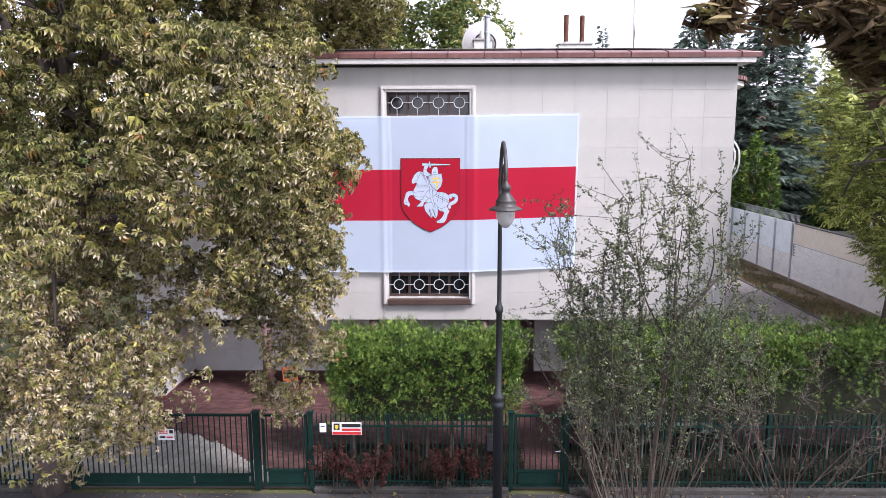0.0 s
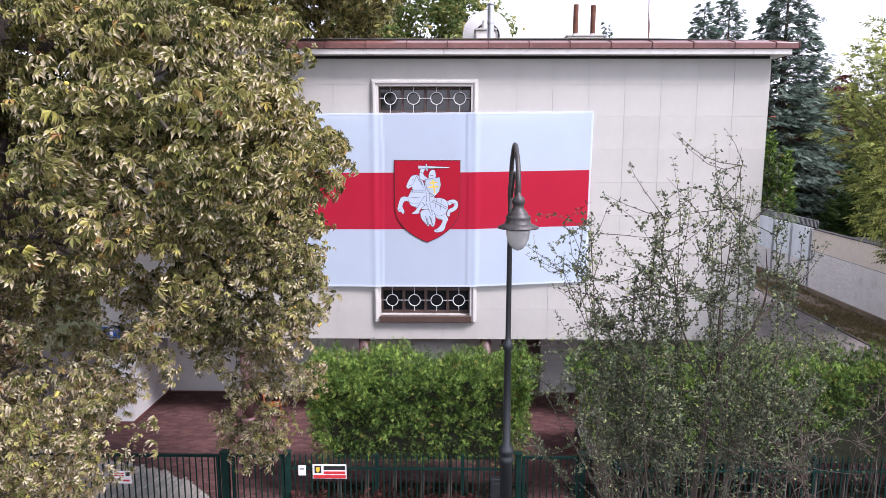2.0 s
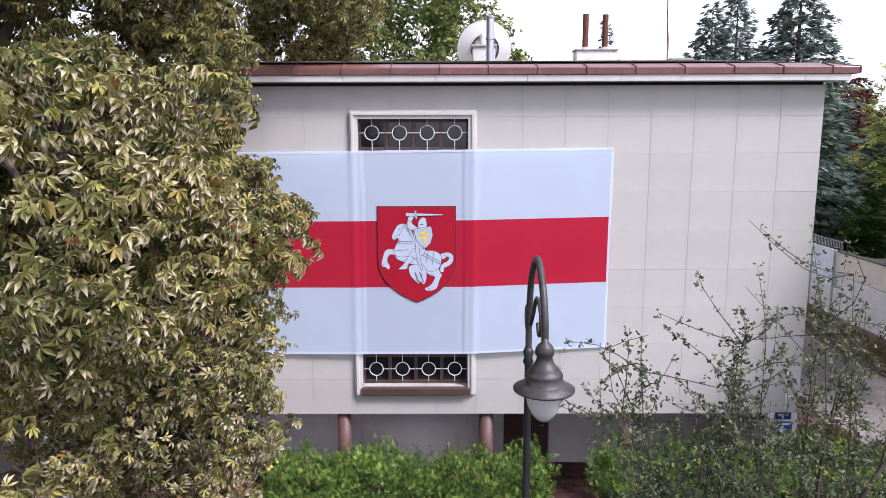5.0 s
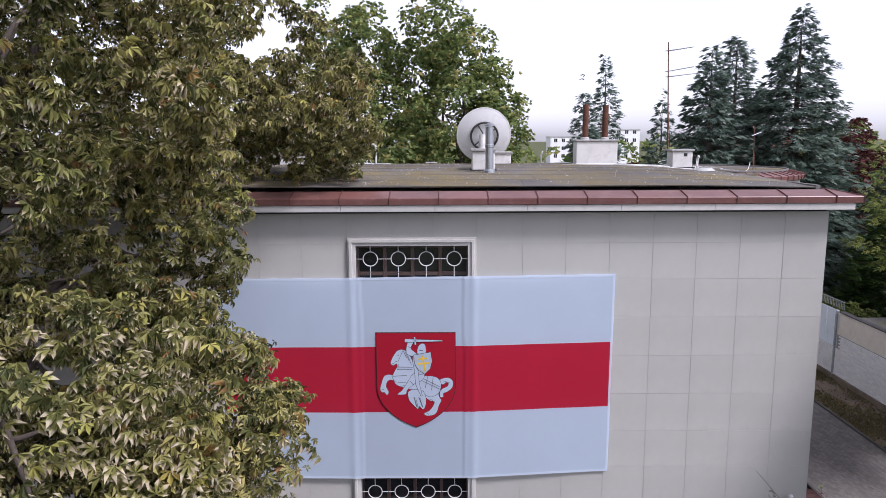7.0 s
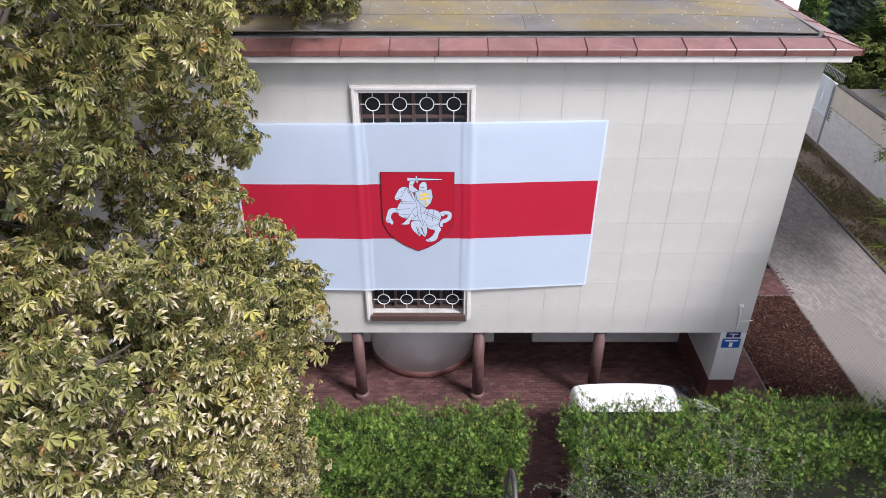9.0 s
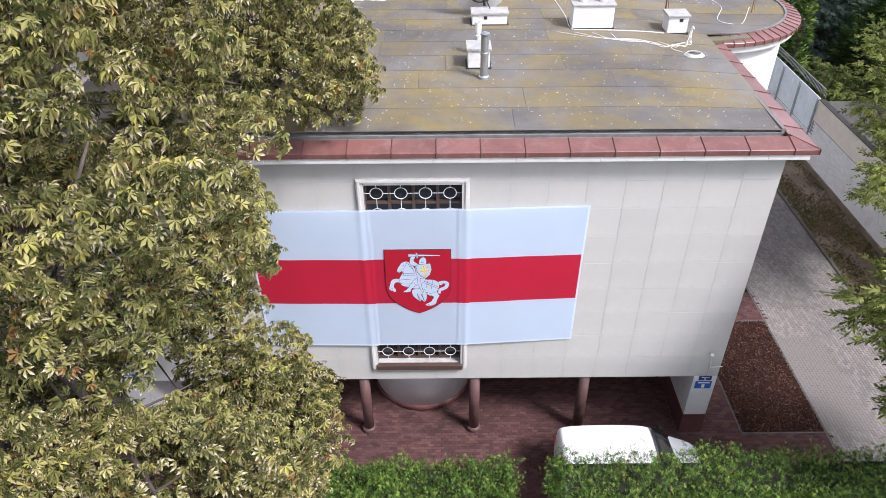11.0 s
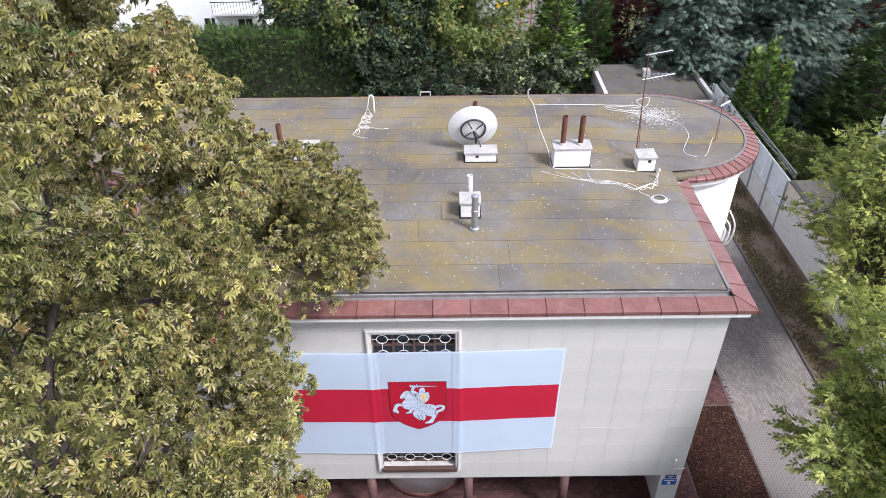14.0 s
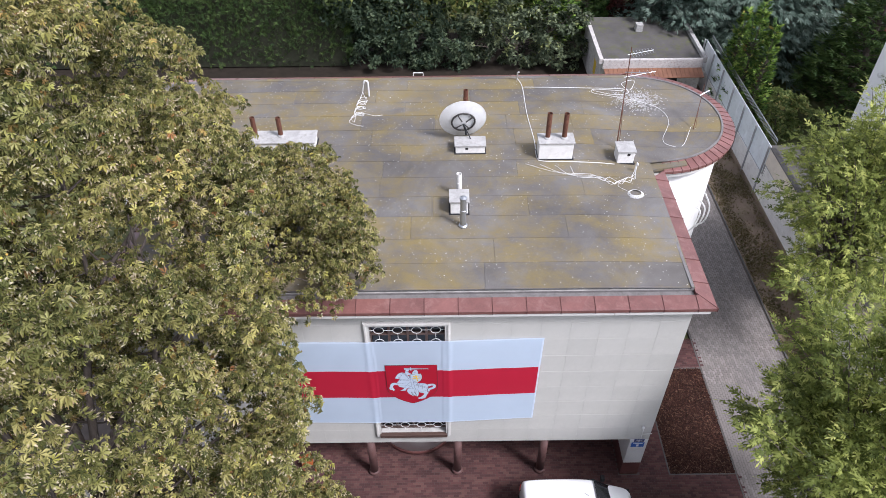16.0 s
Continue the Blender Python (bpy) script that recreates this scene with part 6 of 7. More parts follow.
def bough_tree(name, base, fork, blobs, boughs, per, size, mat, label, seed, trunk_r=0.2, droop=0.25):
    """A tree of long arching boughs, each feathered with hanging leaves that crowd towards its tip."""
    r = np.random.default_rng(seed)
    t = tagged(thing(name, base), label, "tree")
    b = np.array(base, float)
    ends, _ = shell_points(blobs, boughs, r, 0.55)
    foot = np.array(fork, float) - b
    part("trunk", branch_mesh([(bent((0, 0, -0.1), foot, r, 0.03, 8), trunk_r, trunk_r * 0.6)], 10), "bark", t, smooth=True)
    lines, pl, al = [], [], []
    for e in ends:
        e = e - b
        s = foot + (e - foot) * 0.12 * r.random() - np.array([0, 0, 1]) * r.uniform(0, 0.45) * foot[2]
        w = np.array(bent(s, e, r, 0.05, 9, 0.1))
        w[:, 2] -= droop * np.linspace(0, 1, 10) ** 3 * r.uniform(0.4, 1.4)
        lines.append((w, 0.035, 0.005))
        q = 0.38 + 0.62 * np.sqrt(r.random(per))
        k = np.minimum((q * 9).astype(int), 8)
        along = w[k + 1] - w[k]
        along /= np.linalg.norm(along, axis=1, keepdims=True)
        wide = (0.34 * (1.08 - q) + 0.12)[:, None]
        off = r.normal(size=(per, 3)) * wide * np.array([1, 1, 0.6])
        pl.append(w[k] + (w[k + 1] - w[k]) * (q * 9 - k)[:, None] + off)
        al.append(along * 0.8 + off / wide * 0.6 - np.array([0, 0, 0.35]))
    p, a = np.concatenate(pl), np.concatenate(al)
    part("branchwork", branch_mesh(lines, 5), "bark", t, smooth=True)["kind"] = "stuff"
    up = np.tile([0, 0, 1.0], (len(p), 1))
    put("crown", scatter("crown", p, aimed_frames(a, up, r, 0.5), size * r.uniform(0.6, 1.25, len(p)), PAIR), mat, t)["kind"] = "stuff"
    return t


bough_tree("boxelder_tree", (13.9, -3.2, 0), (13.6, -3.2, 4.6), [(13.0, -2.9, 6.6, 3.4, 3.0, 4.0), (10.4, -3.1, 8.8, 1.7, 1.5, 1.7), (12.6, -0.8, 8.8, 2.6, 2.4, 2.0), (13.5, -4.6, 8.8, 2.5, 2.0, 2.4), (10.9, -2.2, 6.0, 1.4, 1.4, 1.6), (13.2, -2.8, 10.6, 2.4, 2.0, 1.6)],
           150, 78, 0.30, "elder_leaf", "leafy green box elder beside the driveway", 21)
bough_tree("boxelder_tree", (17.6, 7.8, 0), (17.7, 7.8, 4.0), [(17.9, 7.8, 6.0, 2.5, 3.1, 3.5), (16.3, 8.8, 8.3, 1.3, 1.5, 1.9), (17.8, 6.2, 8.6, 1.7, 1.6, 1.9), (19.5, 10.5, 6.0, 2.0, 2.2, 3.0), (18.5, 6.5, 11.8, 2.2, 2.0, 1.6), (19.9, 7.5, 10.0, 2.2, 2.2, 2.4), (15.9, 7.6, 9.7, 1.3, 1.6, 1.4), (17.2, 7.4, 10.8, 1.8, 1.8, 1.4), (14.6, 6.0, 9.0, 2.0, 2.0, 2.6), (15.4, 5.0, 6.0, 2.2, 2.0, 2.6), (15.6, 5.5, 11.0, 2.0, 1.8, 1.4)],
           230, 62, 0.29, "elder_leaf", "light green feathery tree before the boundary wall", 22, 0.14)
plain_tree("horse_chestnut_tree", (7.6, -13.6, 0), [(2.85, -14.5, 8.38, 0.42, 0.3, 0.22), (3.5, -14.45, 7.95, 0.3, 0.28, 0.28), (3.75, -14.1, 8.25, 0.3, 0.28, 0.22), (4.2, -14.3, 8.75, 0.7, 0.5, 0.4), (6.2, -13.9, 9.6, 1.4, 1.2, 0.9)],
           112, 34, 0.27, 0.115, CURLED, "brown_leaf", "horse chestnut by the street with browned leaves hanging low", 23, 0.11, hang=1.6, trunk_h=0.95)

TINY = clump_leaf(3, 4, 0.32)


def shrub(name, base, stems, seed, label, leaf=0.075, mat="shrub_leaf", twigs=11, leaves=16, thin=0.028, dense=1.0, limbs=(), low=(1.4, 3.2)):
    """A many-stemmed shrub: bent stems to the given tips, side twigs, and small leaves strung along them."""
    r = np.random.default_rng(seed)
    t = tagged(thing(name, base), label, "shrub")
    lines, pl, dl = [], [], []
    for way, r0, r1 in limbs:
        lines.append((smooth_path([np.array(q) - np.array(base) for q in way], 4), r0, r1))
    for tip in stems:
        tip = (np.array(tip, float) - np.array(base)) * 0.9
        w = bent((r.normal() * 0.12, r.normal() * 0.12, -0.05), tip, r, 0.06, 10, 0.05)
        lines.append((w, thin, 0.004))
        ln = np.linalg.norm(tip)
        for k in range(twigs):
            j = int(5 + 6 * r.random() ** 0.8)
            a = w[min(j, 10)]
            d = r.normal(size=3) + (w[10] - w[7]) / np.linalg.norm(w[10] - w[7]) * 0.8
            q = a + d / np.linalg.norm(d) * ln * r.uniform(0.05, 0.17)
            tw = bent(a, q, r, 0.16, 4)
            lines.append((tw, 0.006, 0.002))
            m = max(3, int(leaves * r.uniform(0.4, 1.2)))
            s = r.random(m)
            idx = np.minimum((s * 4).astype(int), 3)
            tw = np.array(tw)
            pl.append(tw[idx] + (tw[idx + 1] - tw[idx]) * (s * 4 - idx)[:, None] + r.normal(size=(m, 3)) * 0.025)
        m = int(leaves * 4.5)
        s = 0.35 + 0.65 * r.random(m)
        w = np.array(w)
        idx = np.minimum((s * 10).astype(int), 9)
        pl.append(w[idx] + (w[idx + 1] - w[idx]) * (s * 10 - idx)[:, None] + r.normal(size=(m, 3)) * 0.03)
    p = np.concatenate(pl)
    p = p[r.random(len(p)) < dense * np.clip((p[:, 2] - low[0]) / low[1], 0.12, 1.0)]
    part("twig_mass", branch_mesh(lines, 4), "twig", t)["kind"] = "stuff"
    nrm = r.normal(size=p.shape) + np.array([0, 0, 0.8])
    put("foliage", scatter("foliage", p, turn_frames(nrm, r), leaf * r.uniform(0.6, 1.4, len(p)), TINY), mat, t)["kind"] = "stuff"
    return t


r5 = random.Random(12)
stems = [(4.5, -8.1, 7.9), (4.2, -8.2, 7.4), (3.3, -8.3, 7.2), (3.5, -7.9, 7.1), (4.7, -8.0, 7.5), (2.1, -8.1, 6.9), (2.35, -8.2, 6.9), (2.0, -8.0, 6.3), (2.5, -7.9, 5.9), (5.0, -8.3, 6.9), (4.9, -7.7, 6.4), (3.9, -8.6, 6.6), (3.0, -8.3, 6.2), (3.7, -8.0, 6.9),
         (1.9, -7.9, 4.4), (5.5, -8.0, 5.6), (5.9, -8.2, 5.0), (2.9, -7.7, 5.0), (3.4, -8.6, 5.4), (4.4, -8.4, 5.2)]
stems += [(x + r5.gauss(0, 0.22), y + r5.gauss(0, 0.2), z * r5.uniform(0.72, 0.95)) for x, y, z in stems]
stems += [(4.2 + r5.uniform(-1.3, 2.5), -8.0 + r5.uniform(-0.9, 0.8), r5.uniform(3.6, 5.8)) for _ in range(6)]
shrub("hawthorn_shrub", (3.95, -8.0, -0.07), stems, 31, "tall sparse hawthorn shrub with thin upright shoots before the fence", 0.031, twigs=17, leaves=40, thin=0.014,
      limbs=(([(4.0, -8.0, -0.1), (4.1, -8.0, 2.0), (4.25, -8.0, 3.6), (4.4, -8.0, 4.5)], 0.06, 0.04), ([(4.4, -8.0, 4.5), (4.75, -8.05, 4.85), (4.9, -8.1, 5.4), (4.85, -8.1, 6.0)], 0.032, 0.006),
             ([(4.7, -8.05, 4.8), (5.1, -7.9, 5.2), (5.5, -7.8, 5.7)], 0.028, 0.005), ([(4.3, -8.0, 4.0), (3.8, -8.1, 4.9), (3.6, -8.2, 5.8)], 0.026, 0.005), ([(4.35, -8.0, 4.4), (4.3, -8.1, 5.2), (4.35, -8.2, 6.2)], 0.024, 0.005)))
stems = [(7.4 + r5.uniform(-2.6, 2.8), -6.6 + r5.uniform(-0.8, 0.7), r5.uniform(1.2, 4.6)) for _ in range(21)]
shrub("hawthorn_shrub", (7.2, -6.5, -0.07), stems, 32, "twiggy half-bare shrub before the fence", 0.031, twigs=26, leaves=5, thin=0.012)
stems = [(10.6 + r5.uniform(-2.6, 2.6), -6.4 + r5.uniform(-0.8, 0.7), r5.uniform(1.2, 4.6)) for _ in range(19)]
shrub("hawthorn_shrub", (10.6, -6.3, -0.07), stems, 33, "twiggy half-bare shrub before the fence", 0.031, twigs=26, leaves=5, thin=0.012)
stems = [(3.0 + r5.uniform(-0.4, 1.5), -5.3 + r5.uniform(-0.6, 0.8), r5.uniform(1.5, 3.9)) for _ in range(16)]
shrub("hawthorn_shrub", (3.7, -5.5, 0), stems, 34, "small leafy shrub leaning over the entrance gate", 0.05, twigs=12, leaves=16)

for x, y in ((-1.9, -5.0), (-1.1, -5.3), (-0.3, -4.9), (0.5, -5.2), (1.2, -5.0)):
    stems = [(x + r5.uniform(-0.55, 0.55), y + r5.uniform(-0.4, 0.4), r5.uniform(0.5, 1.05)) for _ in range(15)]
    shrub("barberry_shrub", (x, y, -0.02), stems, int(40 + 3 * x), "low copper-leaved barberry under the thuja hedge", 0.04, "red_leaf", 7, 9, 0.008, low=(-0.9, 0.5))

# ---------------------------------------------------------------- behind the house
hedge("thuja_hedge", -34, -4.9, 30.6, 32.6, 0.0, 5.6, 19000, "thuja_dark", "tall dark thuja hedge at the back of the garden", 0.3, 5, 0.2)


def conifer(name, base, h, r0, layers, seed, label, mat="spruce", bare=0.08, size=0.5, droop=0.25):
    r = np.random.default_rng(seed)
    t = tagged(thing(name, base), label, "tree")
    part("trunk", tube(bmesh.new(), [(0, 0, -0.1), (0.05, 0, h * 0.5), (0, 0, h)], [r0 * 0.07 + 0.06, r0 * 0.04 + 0.03, 0.01], 8), "bark", t)
    pl, dl, lines = [], [], []
    for k in range(layers):
        f = k / (layers - 1)
        z0 = h * (bare + (1 - bare) * f)
        rad = r0 * (1 - f) ** 0.74 + 0.14
        n = max(5, int(9 + rad * 2.2))
        a0 = r.random() * 6.28
        for i in range(n):
            a = a0 + 6.283 * i / n + r.normal() * 0.15
            ln = rad * r.uniform(0.6, 1.12)
            z = z0 + r.normal() * h * 0.9 / layers
            end = np.array([math.cos(a) * ln, math.sin(a) * ln, z - droop * ln * r.uniform(0.6, 1.3)])
            s0 = np.array([0, 0, z])
            m = max(4, int(ln / (size * 0.27)))
            q = np.sqrt(r.uniform(0.08, 1.0, m))[:, None]
            side = np.array([-math.sin(a), math.cos(a), 0.0])
            pl.append(s0 + (end - s0) * q + side * (r.normal(size=(m, 1)) * 0.13 * ln * q) + np.array([0, 0, 1]) * ((q ** 2) * 0.08 * ln + r.normal(size=(m, 1)) * 0.22 * size))
            dl.append(np.tile(end - s0, (m, 1)) / ln + side * r.normal(size=(m, 1)) * 0.6)
            if f < 0.7 and i % 2 == 0:
                lines.append(([s0, s0 * 0.5 + end * 0.5 + np.array([0, 0, 0.03 * ln]), end], 0.03, 0.01))
    p, d = np.concatenate(pl), np.concatenate(dl)
    up = np.tile([0, 0, 1.0], (len(p), 1))
    put("foliage", scatter("foliage", p, aimed_frames(d, up, r, 0.45), size * r.uniform(0.7, 1.3, len(p)), spray(3)), mat, t)["kind"] = "stuff"
    part("branchwork", branch_mesh(lines, 4), "bark", t)["kind"] = "stuff"
    return t


conifer("spruce_tree", (18.0, 33.0, 0), 16.0, 4.4, 46, 41, "dark blue-green spruce behind the garage")
conifer("spruce_tree", (23.4, 32.5, 0), 18.4, 5.6, 54, 42, "tall dense blue-green spruce in the neighbouring garden")
conifer("spruce_tree", (21.2, 37.0, 0), 17.4, 5.3, 46, 43, "dark spruce in the neighbouring garden")
conifer("spruce_tree", (15.4, 52.0, 0), 17.5, 3.0, 26, 44, "thin dark spruce far behind the roof")
conifer("spruce_tree", (13.2, 50.0, 0), 14.5, 3.0, 24, 45, "dark spruce far behind the roof")
conifer("spruce_tree", (22.5, 58.0, 0), 14.0, 3.4, 22, 46, "dark spruce in a distant garden")
conifer("juniper_tree", (26.5, 25.0, 0), 8.5, 3.3, 24, 47, "broad dark green conifer beside the white villa", "thuja_dark", 0.02, 0.5, -0.35)
conifer("spruce_tree", (30.5, 30.0, 0), 15.0, 4.0, 26, 48, "dark spruce behind the villa")
for x, y, h, s in ((18.95, 23.6, 7.3, 51), (19.6, 22.9, 6.3, 52), (18.8, 25.2, 6.0, 53)):
    conifer("columnar_thuja", (x, y, 0), h, 0.75, 30, s, "narrow bright green columnar thuja behind the fence", "thuja", 0.02, 0.3, -0.9)
conifer("thuja_tree", (8.6, 33.5, 0), 8.6, 2.1, 26, 54, "green conical thuja behind the garden", "thuja", 0.02, 0.42, -0.6)
conifer("thuja_tree", (11.6, 35.0, 0), 8.0, 1.6, 24, 55, "dark conical conifer behind the garage", "thuja_dark", 0.02, 0.4, -0.6)
conifer("spruce_tree", (12.4, 38.0, 0), 9.5, 1.8, 22, 56, "blue-grey spruce behind the garage")


def lobes(cx, cy, h, w, n, seed):
    """Uneven lobes that make up a tall crown."""
    r = random.Random(seed)
    out = [(cx, cy, h * 0.5, w * 0.7, w * 0.65, h * 0.4)]
    for i in range(n):
        f = 0.3 + 0.66 * i / (n - 1)
        k = w * (1.05 - 0.75 * f)
        a = 2.4 * i + r.uniform(-0.4, 0.4)
        s = w * (0.55 - 0.3 * f) * r.uniform(0.85, 1.25)
        out.append((cx + k * math.cos(a), cy + k * 0.8 * math.sin(a), h * f, s, s, s * 1.4))
    return out


LACE = clump_leaf(4, 5, 0.24)
plain_tree("yew_tree", (-6.4, 34.0, 0), [(-6.4, 33.4, 5.6, 4.0, 2.0, 5.2), (-3.2, 33.0, 4.6, 2.2, 1.6, 4.4), (-9.2, 33.4, 5.0, 2.0, 1.8, 4.4), (-4.6, 31.8, 5.4, 2.6, 1.5, 4.4), (-1.6, 31.6, 5.0, 2.2, 1.5, 4.2)], 290, 26, 0.8, 0.32, LACE, "yew_leaf", "dense dark green yew behind the hedge", 60, 0.2, 0.65, False)
plain_tree("maple_tree", (-4.6, 34.5, 0), lobes(-4.6, 34.5, 19.4, 5.2, 13, 1) + [(-7.8, 33.5, 8, 2.6, 2.4, 6)], 400, 30, 1.05, 0.34, LACE, "maple_leaf", "tall green maple behind the garden", 61, 0.3, 0.6, False)
plain_tree("maple_tree", (1.6, 34.0, 0), lobes(1.4, 34.0, 18.9, 4.9, 13, 2) + [(4.4, 33.5, 8.0, 2.0, 2.0, 6.0), (-1.4, 33, 6, 2.2, 2.0, 5)], 430, 30, 1.05, 0.34, LACE, "maple_leaf", "tall green maple turning yellow behind the roof", 62, 0.3, 0.6, False)
plain_tree("copper_tree", (14.6, 36.5, 0), [(14.6, 36.5, 4.5, 1.9, 1.8, 3.8)], 90, 18, 0.7, 0.34, TUFT, "red_leaf", "dark red leaved tree behind the garage", 63, 0.15, 0.6, False)
plain_tree("copper_tree", (29.0, 37.0, 0), [(29.0, 37.0, 6, 3.2, 3.0, 5.2)], 110, 18, 0.9, 0.4, TUFT, "red_leaf", "dark red leaved tree in a neighbouring garden", 64, 0.2, 0.6, False)
plain_tree("garden_shrub", (-2.0, 31.2, 0), [(-3.2, 31.2, 2.7, 2.2, 1.4, 2.9), (-0.2, 31.3, 2.5, 2.0, 1.4, 2.7), (1.6, 31.0, 1.7, 1.6, 1.2, 1.9)], 150, 20, 0.5, 0.26, TUFT, "yew_leaf", "dense dark green shrubs beside the tall hedge", 68, 0.06, 0.55, False)
plain_tree("garden_shrub", (6.6, 31.2, 0), [(6.3, 31.2, 2.2, 2.2, 1.4, 2.3), (9.4, 31.0, 2.0, 1.9, 1.3, 2.2), (3.4, 31.2, 1.9, 1.8, 1.3, 2.0)], 130, 18, 0.5, 0.3, TUFT, "shrub_leaf", "mixed dark shrubs at the back of the garden", 65, 0.06, 0.55, False)
plain_tree("garden_shrub", (21.6, 23.0, 0), [(21.4, 23.0, 0.9, 1.9, 2.0, 1.1)], 60, 18, 0.4, 0.25, TUFT, "maple_leaf", "low spreading shrub in the neighbouring garden", 66, 0.05, 0.5, False)
plain_tree("garden_tree", (34.0, 46.0, 0), [(34, 46, 6, 5, 4, 5.5)], 120, 18, 1.2, 0.55, TUFT, "maple_leaf", "green tree in a distant garden", 67, 0.2, 0.6, False)

# far woods along the horizon: one sheet of many crowns
rngw = np.random.default_rng(71)
blobs = []
for i in range(150):
    x = rngw.uniform(-110, 150)
    y = rngw.uniform(62, 150)
    h = rngw.uniform(4.5, 8.5) + (y - 62) * 0.012
    blobs.append((x, y, h * 0.62, rngw.uniform(3.5, 6.5), 4.0, h * 0.62))
wp, wd = shell_points(blobs, 1500, rngw, 0.7)
wp2, wn2 = clumped(wp, wd, 4, 1.5, rngw)
woods = tagged(put("far_woods", scatter("far_woods", wp2, turn_frames(wn2, rngw), 1.15 * rngw.uniform(0.6, 1.3, len(wp2)), TUFT), "maple_leaf"), "distant green treetops round the neighbourhood", "woods", kind="stuff")

# ---------------------------------------------------------------- garage, boundary wall, neighbouring houses
M["white_brick"] = surface("whitewashed_brick", (0.88, 0.855, 0.82), 0.05, 0.9, per_piece=0.14, dirt=(0.52, 0.46, 0.42), dirt_amount=0.5)
M["beige"] = surface("beige_render", (0.76, 0.68, 0.58), 0.06, 0.9, dirt=(0.55, 0.47, 0.38), dirt_amount=0.4)
M["galv_post"] = surface("dull_galvanised_post", (0.40, 0.41, 0.42), 0.15, 0.55, 0.3, dirt=(0.25, 0.22, 0.2))
M["parapet"] = surface("worn_white_parapet", (0.46, 0.44, 0.42), 0.15, 0.9, stain=4, dirt=(0.20, 0.13, 0.11), dirt_amount=0.8)
M["panel"] = surface("pale_blue_plastic_sheet", (0.80, 0.85, 0.88), 0.06, 0.45, dirt=(0.42, 0.45, 0.47), dirt_amount=0.4)
M["roof_felt"] = surface("dark_roof_felt", (0.09, 0.085, 0.08), 0.2, 0.9, stain=0.8, dirt=(0.10, 0.115, 0.02), dirt_amount=0.6)
M["roof_sheet"] = surface("brown_sheet_roof", (0.19, 0.095, 0.06), 0.15, 0.6)
M["house_white"] = surface("white_render", (0.82, 0.82, 0.81), 0.05, 0.85)
M["yellow_board"] = surface("yellow_formwork", (0.62, 0.42, 0.03), 0.1, 0.6)
M["tile_red"] = surface("red_roof_tile", (0.20, 0.075, 0.05), 0.2, 0.8)

garage = tagged(thing("garage", (14.2, 29.0, 0)), "low garage with a mossy felt roof and brown awning", "garage")
part("wall", boxed(-3.1, 3.2, -2.9, 3.1, 0, 2.75), "parapet", garage)
part("roof", boxed(-3.15, 3.25, -2.95, 3.15, 2.75, 2.86), "roof_felt", garage, "dark felt roof with moss")
part("parapet", boxed(-3.3, -3.05, -3.0, 3.2, 2.7, 3.05, 0.02), "parapet", garage)
part("parapet", boxed(3.1, 3.35, -3.0, 3.2, 2.7, 3.1, 0.02), "concrete", garage)
part("parapet", boxed(-3.05, 3.1, -3.05, -2.85, 2.4, 3.0, 0.02), "parapet", garage)
for k in range(22):
    bm = bmesh.new()
    x = -2.95 + k * 0.275
    prism(bm, [(x, -3.9), (x + 0.26, -3.9), (x + 0.26, -3.02), (x, -3.02)], 2.2, 2.24)
    for v in bm.verts:
        v.co.z += (v.co.y + 3.9) * 0.22
    part("awning_sheet", bm, "roof_sheet", garage)
part("door", boxed(-1.8, 1.8, -2.94, -2.88, 0, 2.1), "black_plastic", garage)
part("window", boxed(-3.12, -3.08, -1.5, -0.9, 1.0, 2.0), "yellow_board", garage, "amber lit-looking shutter")
part("vent_box", boxed(-0.25, 0.2, 0.9, 1.35, 2.86, 3.35, 0.02), "concrete", garage)

wall_e = tagged(thing("boundary_wall", (18.2, 0, 0)), "whitewashed brick boundary wall with sheet panels and steel posts", "wall", kind="structure")
part("core", boxed(-0.1, 0.1, -5, 28.3, -0.1, 1.42), "concrete", wall_e)
part("brick_backing", boxed(-0.1, 0.1, -5, 16.45, 1.42, 2.05), "concrete", wall_e)
part("render_wall", boxed(-0.08, 0.1, -5, 16.45, 2.05, 3.05), "beige", wall_e, "beige rendered upper wall")
part("coping", boxed(-0.13, 0.16, -5, 16.45, 3.05, 3.09, 0.01), "grey_iron", wall_e, "dark sheet coping")
part("footing", boxed(-0.2, -0.1, -5, 28.3, -0.1, 0.22), "soil", wall_e, "earth-stained footing")
for k in range(12):
    a = 16.5 + k * 0.98
    part("sheet", boxed(-0.06, -0.03, a + 0.01, a + 0.97, 1.42, 3.1, 0.004), "panel", wall_e)
for k in range(7):
    y = 16.5 + k * 1.96
    part("post", boxed(-0.2, -0.12, y - 0.04, y + 0.04, 0, 3.12), "galv_post", wall_e)
for k in range(90):
    part("rail_bar", boxed(0.2, 0.22, 16.6 + 0.13 * k, 16.615 + 0.13 * k, 3.1, 3.42), "galv", wall_e)
part("top_rail", boxed(0.19, 0.23, 16.6, 28.2, 3.42, 3.45), "galv", wall_e)


